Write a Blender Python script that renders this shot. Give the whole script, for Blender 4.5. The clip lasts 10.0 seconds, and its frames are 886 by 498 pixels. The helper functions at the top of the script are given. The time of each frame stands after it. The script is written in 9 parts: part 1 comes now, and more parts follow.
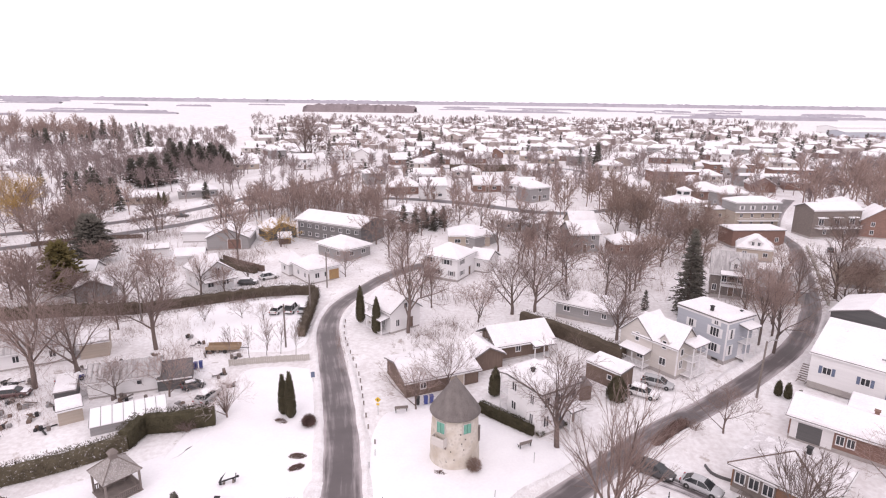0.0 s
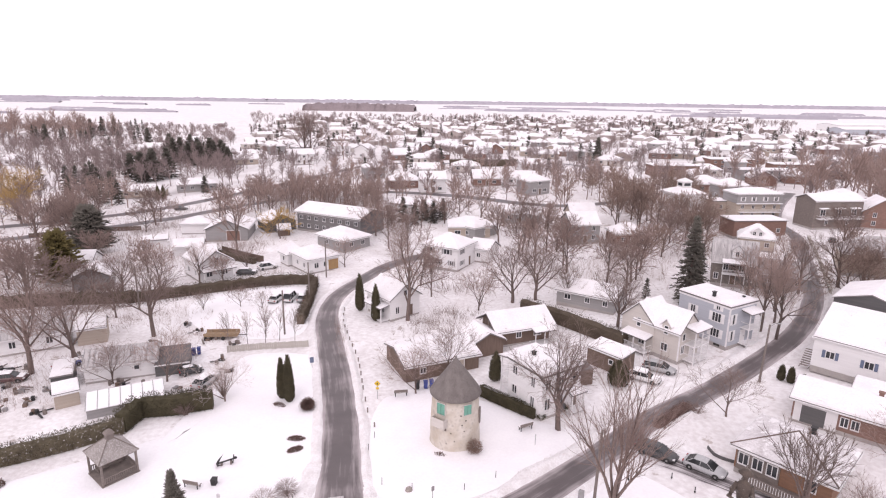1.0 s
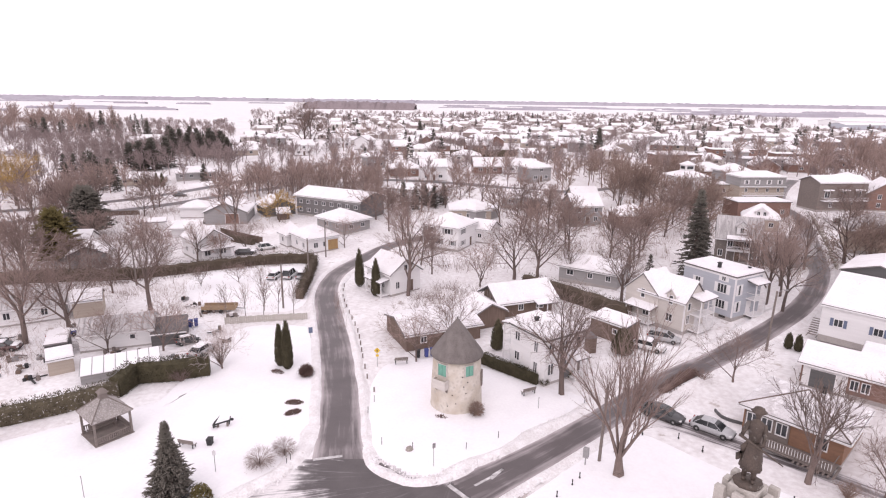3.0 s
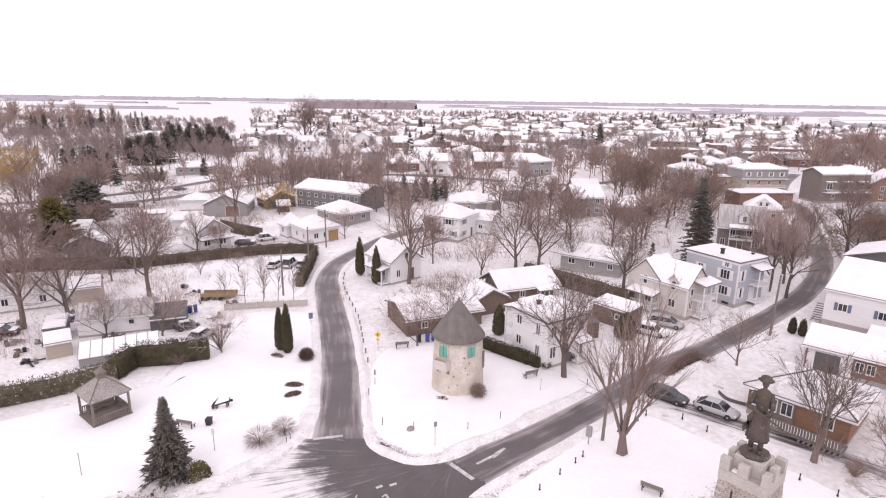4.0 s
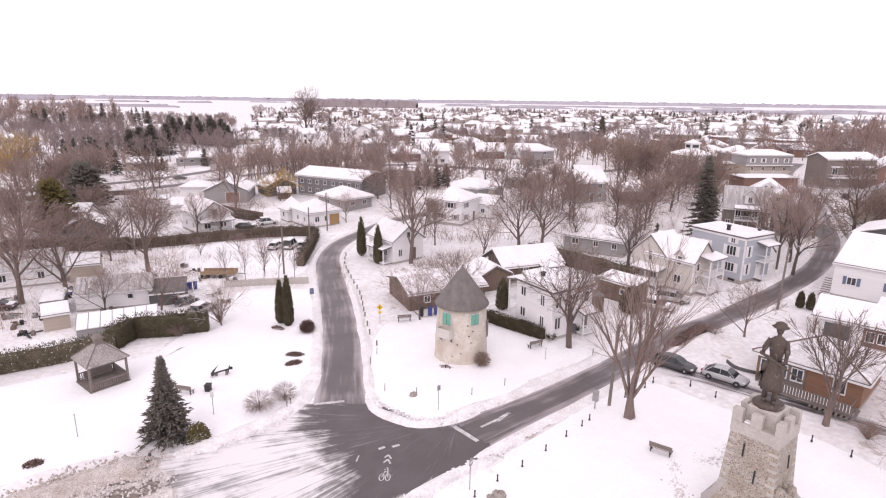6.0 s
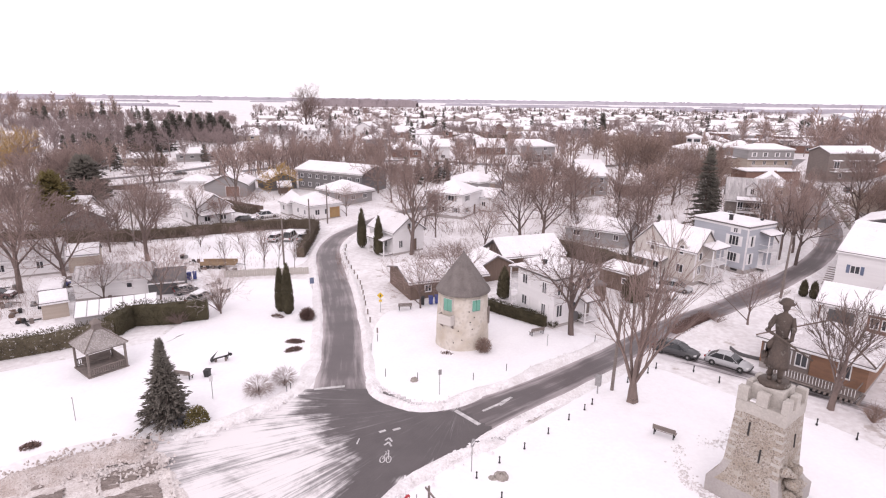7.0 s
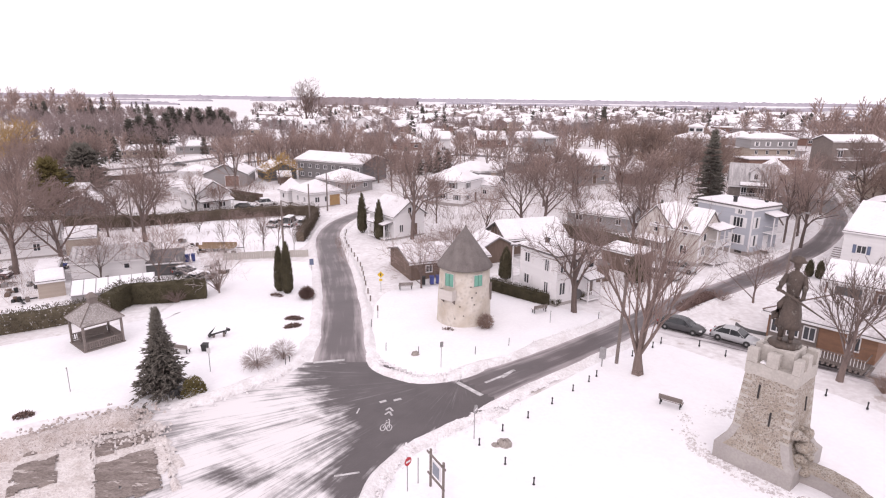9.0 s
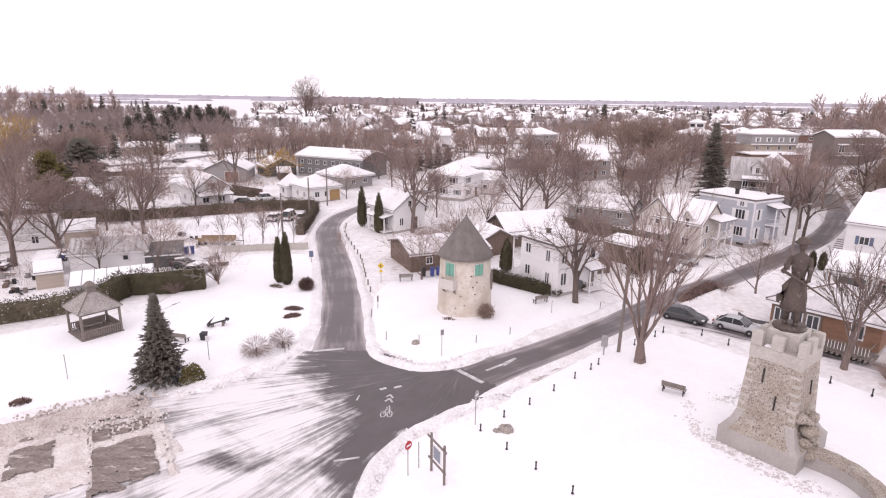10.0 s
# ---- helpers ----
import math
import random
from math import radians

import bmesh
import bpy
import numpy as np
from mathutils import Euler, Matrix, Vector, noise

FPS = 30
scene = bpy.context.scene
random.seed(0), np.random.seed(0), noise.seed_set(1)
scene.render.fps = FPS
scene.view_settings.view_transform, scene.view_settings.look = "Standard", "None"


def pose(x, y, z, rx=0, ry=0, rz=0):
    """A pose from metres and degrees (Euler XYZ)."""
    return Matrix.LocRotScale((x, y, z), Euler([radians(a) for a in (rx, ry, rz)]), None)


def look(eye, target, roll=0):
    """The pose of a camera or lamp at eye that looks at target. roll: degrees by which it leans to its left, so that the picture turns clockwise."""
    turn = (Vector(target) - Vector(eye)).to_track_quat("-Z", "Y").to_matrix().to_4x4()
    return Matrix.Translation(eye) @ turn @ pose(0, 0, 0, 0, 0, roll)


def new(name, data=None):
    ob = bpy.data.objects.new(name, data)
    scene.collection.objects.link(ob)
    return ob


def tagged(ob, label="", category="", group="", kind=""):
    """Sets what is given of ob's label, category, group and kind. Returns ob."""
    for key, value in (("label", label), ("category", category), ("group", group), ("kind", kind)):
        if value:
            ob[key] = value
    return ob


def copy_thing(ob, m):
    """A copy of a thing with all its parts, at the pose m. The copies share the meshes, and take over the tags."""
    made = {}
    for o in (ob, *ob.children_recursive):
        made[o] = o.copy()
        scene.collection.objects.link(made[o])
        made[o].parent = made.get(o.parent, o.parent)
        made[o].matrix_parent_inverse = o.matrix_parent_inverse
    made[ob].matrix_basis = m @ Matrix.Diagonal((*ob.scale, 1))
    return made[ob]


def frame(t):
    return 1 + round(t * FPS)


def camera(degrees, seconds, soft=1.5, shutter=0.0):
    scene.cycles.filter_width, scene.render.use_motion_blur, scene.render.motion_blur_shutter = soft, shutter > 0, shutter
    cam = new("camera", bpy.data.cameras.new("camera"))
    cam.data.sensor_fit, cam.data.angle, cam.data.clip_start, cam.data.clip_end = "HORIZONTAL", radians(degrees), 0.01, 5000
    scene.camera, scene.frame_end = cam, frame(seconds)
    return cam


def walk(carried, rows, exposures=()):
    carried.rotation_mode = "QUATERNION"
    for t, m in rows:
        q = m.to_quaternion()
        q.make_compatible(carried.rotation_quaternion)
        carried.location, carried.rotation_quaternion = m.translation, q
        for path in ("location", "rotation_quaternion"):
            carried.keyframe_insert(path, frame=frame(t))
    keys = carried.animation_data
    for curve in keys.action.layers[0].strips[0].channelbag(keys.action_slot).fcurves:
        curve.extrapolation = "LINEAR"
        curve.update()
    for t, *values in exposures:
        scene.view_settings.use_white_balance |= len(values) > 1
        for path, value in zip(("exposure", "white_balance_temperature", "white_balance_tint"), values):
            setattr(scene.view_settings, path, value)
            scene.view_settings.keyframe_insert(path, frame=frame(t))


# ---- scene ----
cam = camera(75.0, 10.0, soft=1.15)
PATH = [
    (0, (0.32, -0.038, 41.677), (0.318, 1.897, 41.173), 0.77),
    (0.5, (0.312, -0.01, 40.507), (0.311, 1.925, 40.003), 0.77),
    (1, (0.304, 0.07, 39.249), (0.303, 2.006, 38.744), 0.77),
    (1.5, (0.302, 0.147, 38.019), (0.3, 2.083, 37.515), 0.77),
    (2, (0.302, 0.2, 36.755), (0.3, 2.136, 36.251), 0.77),
    (2.5, (0.29, 0.235, 35.549), (0.288, 2.17, 35.045), 0.77),
    (4, (0.171, 0.262, 31.982), (0.168, 2.198, 31.48), 0.77),
    (4.5, (0.115, 0.255, 30.968), (0.111, 2.191, 30.466), 0.77),
    (5, (0.055, 0.28, 29.942), (0.051, 2.216, 29.44), 0.77),
    (5.5, (0.008, 0.335, 29.025), (0.003, 2.271, 28.523), 0.77),
    (7, (-0.103, 0.453, 26.533), (-0.11, 2.389, 26.031), 0.77),
    (7.5, (-0.127, 0.51, 25.797), (-0.134, 2.446, 25.294), 0.77),
    (8, (-0.147, 0.57, 25.058), (-0.154, 2.506, 24.555), 0.77),
    (8.5, (-0.167, 0.635, 24.37), (-0.175, 2.571, 23.867), 0.77),
    (9, (-0.185, 0.692, 23.717), (-0.193, 2.627, 23.214), 0.77),
    (9.5, (-0.205, 0.756, 23.108), (-0.214, 2.692, 22.604), 0.77),
    (10, (-0.23, 0.815, 22.502), (-0.238, 2.751, 21.999), 0.77),
]
walk(cam, [(t, look(eye, target, roll)) for t, eye, target, roll in PATH], exposures=[(0, -0.05, 6500, 21), (10, -0.05, 6500, 21)])

# ---- overcast winter daylight ----
world = bpy.data.worlds.new("overcast_sky")
world.use_nodes = True
scene.world = world
wn, wl = world.node_tree.nodes, world.node_tree.links
wn.clear()
sky = wn.new("ShaderNodeTexSky")
sky.sky_type, sky.sun_disc = "NISHITA", False
sky.sun_elevation, sky.sun_rotation = radians(32), radians(200)
sky.air_density, sky.dust_density, sky.ozone_density = 1.0, 4.0, 1.0
clouds = wn.new("ShaderNodeMix")
clouds.data_type = "RGBA"
clouds.inputs[0].default_value = 0.93
clouds.inputs[7].default_value = (13.5, 13.2, 13.4, 1)
wl.new(sky.outputs[0], clouds.inputs[6])
back = wn.new("ShaderNodeBackground")
back.inputs[1].default_value = 0.095
wl.new(clouds.outputs[2], back.inputs[0])
wout = wn.new("ShaderNodeOutputWorld")
wl.new(back.outputs[0], wout.inputs[0])
sun_data = bpy.data.lights.new("sun", "SUN")
sun_data.energy, sun_data.angle, sun_data.color = 0.7, radians(40), (1.0, 0.96, 0.92)
sun = new("sun", sun_data)
sun.matrix_world = look((0, 0, 300), (150, 410, 0))


# ---- materials ----
def mat(name, a, b=None, scale=1.0, rough=0.8, bump=0.2, fine=None, metal=0.0, spots=None, spot_scale=3.0, spot_cut=0.6, vary=0.0,
        stretch=(1, 1, 1), spec=0.3, turn=0.0, dist=0.05, coords="Object"):
    """Two-scale noise between the colours a and b, optional third colour in spots, relief, and a shade of its own for each object."""
    m = bpy.data.materials.new(name)
    m.use_nodes = True
    nt = m.node_tree
    n, l = nt.nodes, nt.links
    p = n["Principled BSDF"]
    p.inputs["Metallic"].default_value = metal
    p.inputs["Specular IOR Level"].default_value = spec
    b = b or tuple(c * 0.8 for c in a)
    tc = n.new("ShaderNodeTexCoord")
    mp = n.new("ShaderNodeMapping")
    mp.inputs["Scale"].default_value = stretch
    mp.inputs["Rotation"].default_value = (0, 0, turn)
    l.new(tc.outputs[coords], mp.inputs[0])
    n1 = n.new("ShaderNodeTexNoise")
    n1.inputs["Scale"].default_value, n1.inputs["Detail"].default_value = scale, 4
    n2 = n.new("ShaderNodeTexNoise")
    n2.inputs["Scale"].default_value, n2.inputs["Detail"].default_value = fine or scale * 9, 5
    l.new(mp.outputs[0], n1.inputs["Vector"])
    l.new(mp.outputs[0], n2.inputs["Vector"])
    add = n.new("ShaderNodeMath")
    add.operation = "ADD"
    l.new(n1.outputs[0], add.inputs[0])
    l.new(n2.outputs[0], add.inputs[1])
    mr = n.new("ShaderNodeMapRange")
    mr.inputs[1].default_value, mr.inputs[2].default_value = 0.75, 1.25
    l.new(add.outputs[0], mr.inputs[0])
    mix = n.new("ShaderNodeMix")
    mix.data_type = "RGBA"
    mix.inputs[6].default_value, mix.inputs[7].default_value = (*a, 1), (*b, 1)
    l.new(mr.outputs[0], mix.inputs[0])
    out = mix.outputs[2]
    if spots:
        n3 = n.new("ShaderNodeTexNoise")
        n3.inputs["Scale"].default_value, n3.inputs["Detail"].default_value, n3.inputs["Roughness"].default_value = spot_scale, 6, 0.65
        l.new(mp.outputs[0], n3.inputs["Vector"])
        r3 = n.new("ShaderNodeMapRange")
        r3.inputs[1].default_value, r3.inputs[2].default_value = spot_cut, spot_cut + 0.06
        l.new(n3.outputs[0], r3.inputs[0])
        mx = n.new("ShaderNodeMix")
        mx.data_type = "RGBA"
        mx.inputs[7].default_value = (*spots, 1)
        l.new(r3.outputs[0], mx.inputs[0])
        l.new(out, mx.inputs[6])
        out = mx.outputs[2]
    if vary:
        info = n.new("ShaderNodeObjectInfo")
        v = n.new("ShaderNodeMapRange")
        v.inputs[3].default_value, v.inputs[4].default_value = 1 - vary, 1 + vary
        l.new(info.outputs["Random"], v.inputs[0])
        hs = n.new("ShaderNodeHueSaturation")
        l.new(v.outputs[0], hs.inputs["Value"])
        l.new(out, hs.inputs["Color"])
        out = hs.outputs[0]
    l.new(out, p.inputs["Base Color"])
    rr = n.new("ShaderNodeMapRange")
    rr.inputs[3].default_value, rr.inputs[4].default_value = max(rough - 0.1, 0.02), min(rough + 0.1, 1)
    l.new(n1.outputs[0], rr.inputs[0])
    l.new(rr.outputs[0], p.inputs["Roughness"])
    if bump:
        bp = n.new("ShaderNodeBump")
        bp.inputs["Strength"].default_value, bp.inputs["Distance"].default_value = bump, dist
        l.new(add.outputs[0], bp.inputs["Height"])
        l.new(bp.outputs[0], p.inputs["Normal"])
    return m


def road_mat(name, cover, streak_turn=0.0, slush=(0.5, 0.45, 0.455), soft=0.32, asphalt=(0.075, 0.068, 0.072), edge=1.0, by_uv=True):
    """Worn wet asphalt with slush that gathers along the edges and in streaks drawn out by tyres. The mesh's UV runs across and along in metres."""
    m = bpy.data.materials.new(name)
    m.use_nodes = True
    n, l = m.node_tree.nodes, m.node_tree.links
    p = n["Principled BSDF"]
    p.inputs["Specular IOR Level"].default_value = 0.35
    uv = n.new("ShaderNodeTexCoord")
    mp = n.new("ShaderNodeMapping")
    mp.inputs["Scale"].default_value = (1.6, 0.09, 1) if by_uv else (0.12, 3.2, 1)
    mp.inputs["Rotation"].default_value = (0, 0, 0)
    rot = n.new("ShaderNodeMapping")
    rot.inputs["Rotation"].default_value = (0, 0, streak_turn)
    l.new(uv.outputs["UV" if by_uv else "Object"], rot.inputs[0])
    l.new(rot.outputs[0], mp.inputs[0])
    streak = n.new("ShaderNodeTexNoise")
    streak.inputs["Scale"].default_value, streak.inputs["Detail"].default_value, streak.inputs["Roughness"].default_value = 1.0, 5, 0.62
    streak.inputs["Distortion"].default_value = 0.25
    l.new(mp.outputs[0], streak.inputs["Vector"])
    blot = n.new("ShaderNodeTexNoise")
    blot.inputs["Scale"].default_value, blot.inputs["Detail"].default_value = 0.22, 5
    l.new(uv.outputs["Object"], blot.inputs["Vector"])
    grain = n.new("ShaderNodeTexNoise")
    grain.inputs["Scale"].default_value, grain.inputs["Detail"].default_value = 9, 4
    l.new(uv.outputs["Object"], grain.inputs["Vector"])
    s = n.new("ShaderNodeMath")
    s.operation = "MULTIPLY_ADD"
    s.inputs[1].default_value = 0.6
    l.new(blot.outputs[0], s.inputs[0])
    l.new(streak.outputs[0], s.inputs[2])
    last = s.outputs[0]
    if by_uv:
        sep = n.new("ShaderNodeSeparateXYZ")
        l.new(uv.outputs["UV"], sep.inputs[0])
        ab = n.new("ShaderNodeMath")
        ab.operation = "ABSOLUTE"
        l.new(sep.outputs[0], ab.inputs[0])
        pw = n.new("ShaderNodeMath")
        pw.operation = "POWER"
        pw.inputs[1].default_value = 3.0
        l.new(ab.outputs[0], pw.inputs[0])
        ad = n.new("ShaderNodeMath")
        ad.operation = "MULTIPLY_ADD"
        ad.inputs[1].default_value = 0.022 * edge
        l.new(pw.outputs[0], ad.inputs[0])
        l.new(last, ad.inputs[2])
        last = ad.outputs[0]
    mr = n.new("ShaderNodeMapRange")
    mr.inputs[1].default_value, mr.inputs[2].default_value = 1.32 - cover, 1.32 - cover + soft
    l.new(last, mr.inputs[0])
    tone = n.new("ShaderNodeMix")
    tone.data_type = "RGBA"
    tone.inputs[6].default_value = (*asphalt, 1)
    tone.inputs[7].default_value = (*[c * 2.7 for c in asphalt], 1)
    l.new(blot.outputs[0], tone.inputs[0])
    mix = n.new("ShaderNodeMix")
    mix.data_type = "RGBA"
    mix.inputs[7].default_value = (*slush, 1)
    l.new(mr.outputs[0], mix.inputs[0])
    l.new(tone.outputs[2], mix.inputs[6])
    l.new(mix.outputs[2], p.inputs["Base Color"])
    rr = n.new("ShaderNodeMapRange")
    rr.inputs[3].default_value, rr.inputs[4].default_value = 0.45, 0.85
    l.new(mr.outputs[0], rr.inputs[0])
    l.new(rr.outputs[0], p.inputs["Roughness"])
    h = n.new("ShaderNodeMath")
    h.operation = "MULTIPLY_ADD"
    h.inputs[1].default_value = 1.5
    l.new(mr.outputs[0], h.inputs[0])
    l.new(grain.outputs[0], h.inputs[2])
    bp = n.new("ShaderNodeBump")
    bp.inputs["Strength"].default_value, bp.inputs["Distance"].default_value = 0.5, 0.03
    l.new(h.outputs[0], bp.inputs["Height"])
    l.new(bp.outputs[0], p.inputs["Normal"])
    return m


def junction_mat(name, asphalt, packed):
    """Asphalt that gives way to packed snow in ragged tongues drawn out by turning tyres. First UV: angle and radius about the turn; second UV: metres inside the cleared part."""
    m = bpy.data.materials.new(name)
    m.use_nodes = True
    n, l = m.node_tree.nodes, m.node_tree.links
    p = n["Principled BSDF"]
    p.inputs["Specular IOR Level"].default_value = 0.3
    tc = n.new("ShaderNodeTexCoord")
    polar = n.new("ShaderNodeUVMap")
    polar.uv_map = "Polar"
    depth = n.new("ShaderNodeUVMap")
    depth.uv_map = "Depth"
    sep = n.new("ShaderNodeSeparateXYZ")
    l.new(depth.outputs[0], sep.inputs[0])

    def noise_of(src, scale, size, detail, rough=0.6, warp=0.0):
        mp = n.new("ShaderNodeMapping")
        mp.inputs["Scale"].default_value = size
        l.new(src, mp.inputs[0])
        t = n.new("ShaderNodeTexNoise")
        t.inputs["Scale"].default_value, t.inputs["Detail"].default_value = scale, detail
        t.inputs["Roughness"].default_value, t.inputs["Distortion"].default_value = rough, warp
        l.new(mp.outputs[0], t.inputs["Vector"])
        return t.outputs[0]

    def madd(a, k, b):
        t = n.new("ShaderNodeMath")
        t.operation = "MULTIPLY_ADD"
        l.new(a, t.inputs[0])
        t.inputs[1].default_value = k
        if isinstance(b, float):
            t.inputs[2].default_value = b
        else:
            l.new(b, t.inputs[2])
        return t.outputs[0]

    def step(a, lo, hi):
        t = n.new("ShaderNodeMapRange")
        t.interpolation_type = "SMOOTHSTEP"
        t.inputs[1].default_value, t.inputs[2].default_value = lo, hi
        l.new(a, t.inputs[0])
        return t.outputs[0]

    def blend(f, a, b):
        t = n.new("ShaderNodeMix")
        t.data_type = "RGBA"
        l.new(f, t.inputs[0])
        for i, c in ((6, a), (7, b)):
            if isinstance(c, tuple):
                t.inputs[i].default_value = (*c, 1)
            else:
                l.new(c, t.inputs[i])
        return t.outputs[2]

    streak = noise_of(polar.outputs[0], 1.0, (3.4, 0.13, 1), 5, 0.66, 0.3)
    thin = noise_of(polar.outputs[0], 1.0, (10, 0.16, 1), 4, 0.6, 0.25)
    wedge = noise_of(polar.outputs[0], 1.0, (0.9, 0.1, 1), 3, 0.5, 0.4)
    blot = noise_of(tc.outputs["Object"], 0.35, (1, 1, 1), 6)
    smear = noise_of(tc.outputs["Object"], 0.22, (1, 1, 1), 6, 0.62, 0.6)
    grain = noise_of(tc.outputs["Object"], 7.0, (1, 1, 1), 4)
    f = madd(wedge, 5.0, madd(streak, 5.0, madd(blot, 9.0, madd(thin, 4.5, madd(sep.outputs[0], 1.35, -11.9)))))
    bare = step(f, -1.7, 1.7)
    wet = blend(blot, asphalt, tuple(c * 2.1 for c in asphalt))
    dusty = blend(step(madd(thin, 0.7, madd(smear, 0.5, streak)), 1.16, 1.62), wet, tuple(c * 0.42 for c in packed))
    lines = step(madd(streak, 0.8, madd(smear, 0.8, thin)), 1.22, 1.58)
    fine = step(madd(noise_of(polar.outputs[0], 1.0, (26, 0.12, 1), 3, 0.6, 0.5), 1.0, madd(smear, 0.5, 0.0)), 0.84, 0.98)
    tracks = n.new("ShaderNodeMath")
    tracks.operation = "MAXIMUM"
    l.new(lines, tracks.inputs[0])
    l.new(madd(fine, 0.7, 0.0), tracks.inputs[1])
    film = blend(step(smear, 0.5, 0.72), packed, tuple(c * k for c, k in zip(packed, (0.74, 0.71, 0.71))))
    snow = blend(tracks.outputs[0], film, tuple(c * 0.36 for c in packed))
    l.new(blend(bare, snow, dusty), p.inputs["Base Color"])
    l.new(madd(bare, -0.35, 0.85), p.inputs["Roughness"])
    bp = n.new("ShaderNodeBump")
    bp.inputs["Strength"].default_value, bp.inputs["Distance"].default_value = 0.5, 0.04
    l.new(madd(bare, -1.5, madd(streak, 1.2, grain)), bp.inputs["Height"])
    l.new(bp.outputs[0], p.inputs["Normal"])
    return m


def stone_mat(name, stones, mortar, size, smear=0.5, soft=0.05):
    """Rubble masonry: stones of uneven size and tone, half hidden by mortar."""
    m = bpy.data.materials.new(name)
    m.use_nodes = True
    n, l = m.node_tree.nodes, m.node_tree.links
    p = n["Principled BSDF"]
    p.inputs["Roughness"].default_value, p.inputs["Specular IOR Level"].default_value = 0.9, 0.2
    tc = n.new("ShaderNodeTexCoord")
    warp = n.new("ShaderNodeTexNoise")
    warp.inputs["Scale"].default_value = 1.3
    l.new(tc.outputs["Object"], warp.inputs["Vector"])
    wm = n.new("ShaderNodeMix")
    wm.data_type = "RGBA"
    wm.inputs[0].default_value = 0.12
    l.new(tc.outputs["Object"], wm.inputs[6])
    l.new(warp.outputs[1], wm.inputs[7])
    vo = n.new("ShaderNodeTexVoronoi")
    vo.inputs["Scale"].default_value = 1 / size
    l.new(wm.outputs[2], vo.inputs["Vector"])
    ramp = n.new("ShaderNodeValToRGB")
    for i, (pos, c) in enumerate(stones):
        e = ramp.color_ramp.elements[i] if i < 2 else ramp.color_ramp.elements.new(pos)
        e.position, e.color = pos, (*c, 1)
    sp = n.new("ShaderNodeSeparateColor")
    l.new(vo.outputs["Color"], sp.inputs[0])
    l.new(sp.outputs[0], ramp.inputs[0])
    ed = n.new("ShaderNodeTexVoronoi")
    ed.feature = "DISTANCE_TO_EDGE"
    ed.inputs["Scale"].default_value = 1 / size
    l.new(wm.outputs[2], ed.inputs["Vector"])
    no = n.new("ShaderNodeTexNoise")
    no.inputs["Scale"].default_value, no.inputs["Detail"].default_value = 1.1 / size, 5
    l.new(tc.outputs["Object"], no.inputs["Vector"])
    ma = n.new("ShaderNodeMath")
    ma.operation = "MULTIPLY_ADD"
    ma.inputs[1].default_value = smear
    l.new(no.outputs[0], ma.inputs[0])
    ma.inputs[2].default_value = -smear * 0.28
    su = n.new("ShaderNodeMath")
    su.operation = "SUBTRACT"
    l.new(ed.outputs[0], su.inputs[0])
    l.new(ma.outputs[0], su.inputs[1])
    mr = n.new("ShaderNodeMapRange")
    mr.inputs[1].default_value, mr.inputs[2].default_value = -0.03, soft
    l.new(su.outputs[0], mr.inputs[0])
    big = n.new("ShaderNodeTexNoise")
    big.inputs["Scale"].default_value, big.inputs["Detail"].default_value = 0.7, 6
    l.new(tc.outputs["Object"], big.inputs["Vector"])
    mm = n.new("ShaderNodeMix")
    mm.data_type = "RGBA"
    mm.inputs[6].default_value = (*mortar, 1)
    mm.inputs[7].default_value = (*[c * k for c, k in zip(mortar, (0.76, 0.71, 0.64))], 1)
    bm2 = n.new("ShaderNodeMapRange")
    bm2.inputs[1].default_value, bm2.inputs[2].default_value = 0.35, 0.7
    l.new(big.outputs[0], bm2.inputs[0])
    l.new(bm2.outputs[0], mm.inputs[0])
    mix = n.new("ShaderNodeMix")
    mix.data_type = "RGBA"
    l.new(mr.outputs[0], mix.inputs[0])
    l.new(mm.outputs[2], mix.inputs[6])
    l.new(ramp.outputs[0], mix.inputs[7])
    l.new(mix.outputs[2], p.inputs["Base Color"])
    bp = n.new("ShaderNodeBump")
    bp.inputs["Strength"].default_value, bp.inputs["Distance"].default_value = 0.6, 0.06
    l.new(mr.outputs[0], bp.inputs["Height"])
    l.new(bp.outputs[0], p.inputs["Normal"])
    return m


def glass_mat(name, tint):
    m = bpy.data.materials.new(name)
    m.use_nodes = True
    p = m.node_tree.nodes["Principled BSDF"]
    p.inputs["Base Color"].default_value = (*tint, 1)
    p.inputs["Roughness"].default_value, p.inputs["Specular IOR Level"].default_value = 0.08, 0.6
    return m


SNOW = mat("snow", (0.9, 0.885, 0.9), (0.85, 0.83, 0.85), 0.35, 0.7, 0.35, 3.0, spec=0.2, dist=0.12)
SNOW_YARD = mat("trodden_snow", (0.88, 0.86, 0.87), (0.68, 0.64, 0.64), 0.12, 0.75, 0.6, 1.6, spots=(0.5, 0.44, 0.42), spot_scale=0.32, spot_cut=0.62, spec=0.2, dist=0.2)
SNOW_BANK = mat("ploughed_snow", (0.9, 0.88, 0.89), (0.74, 0.7, 0.7), 0.9, 0.8, 1.0, 5.0, spots=(0.5, 0.44, 0.42), spot_scale=1.6, spot_cut=0.67, spec=0.2, dist=0.15)
SNOW_ROOF = mat("roof_snow", (0.87, 0.85, 0.865), (0.76, 0.73, 0.745), 0.4, 0.7, 0.3, 4.0, spots=(0.5, 0.455, 0.45), spot_scale=0.5, spot_cut=0.655, spec=0.2)
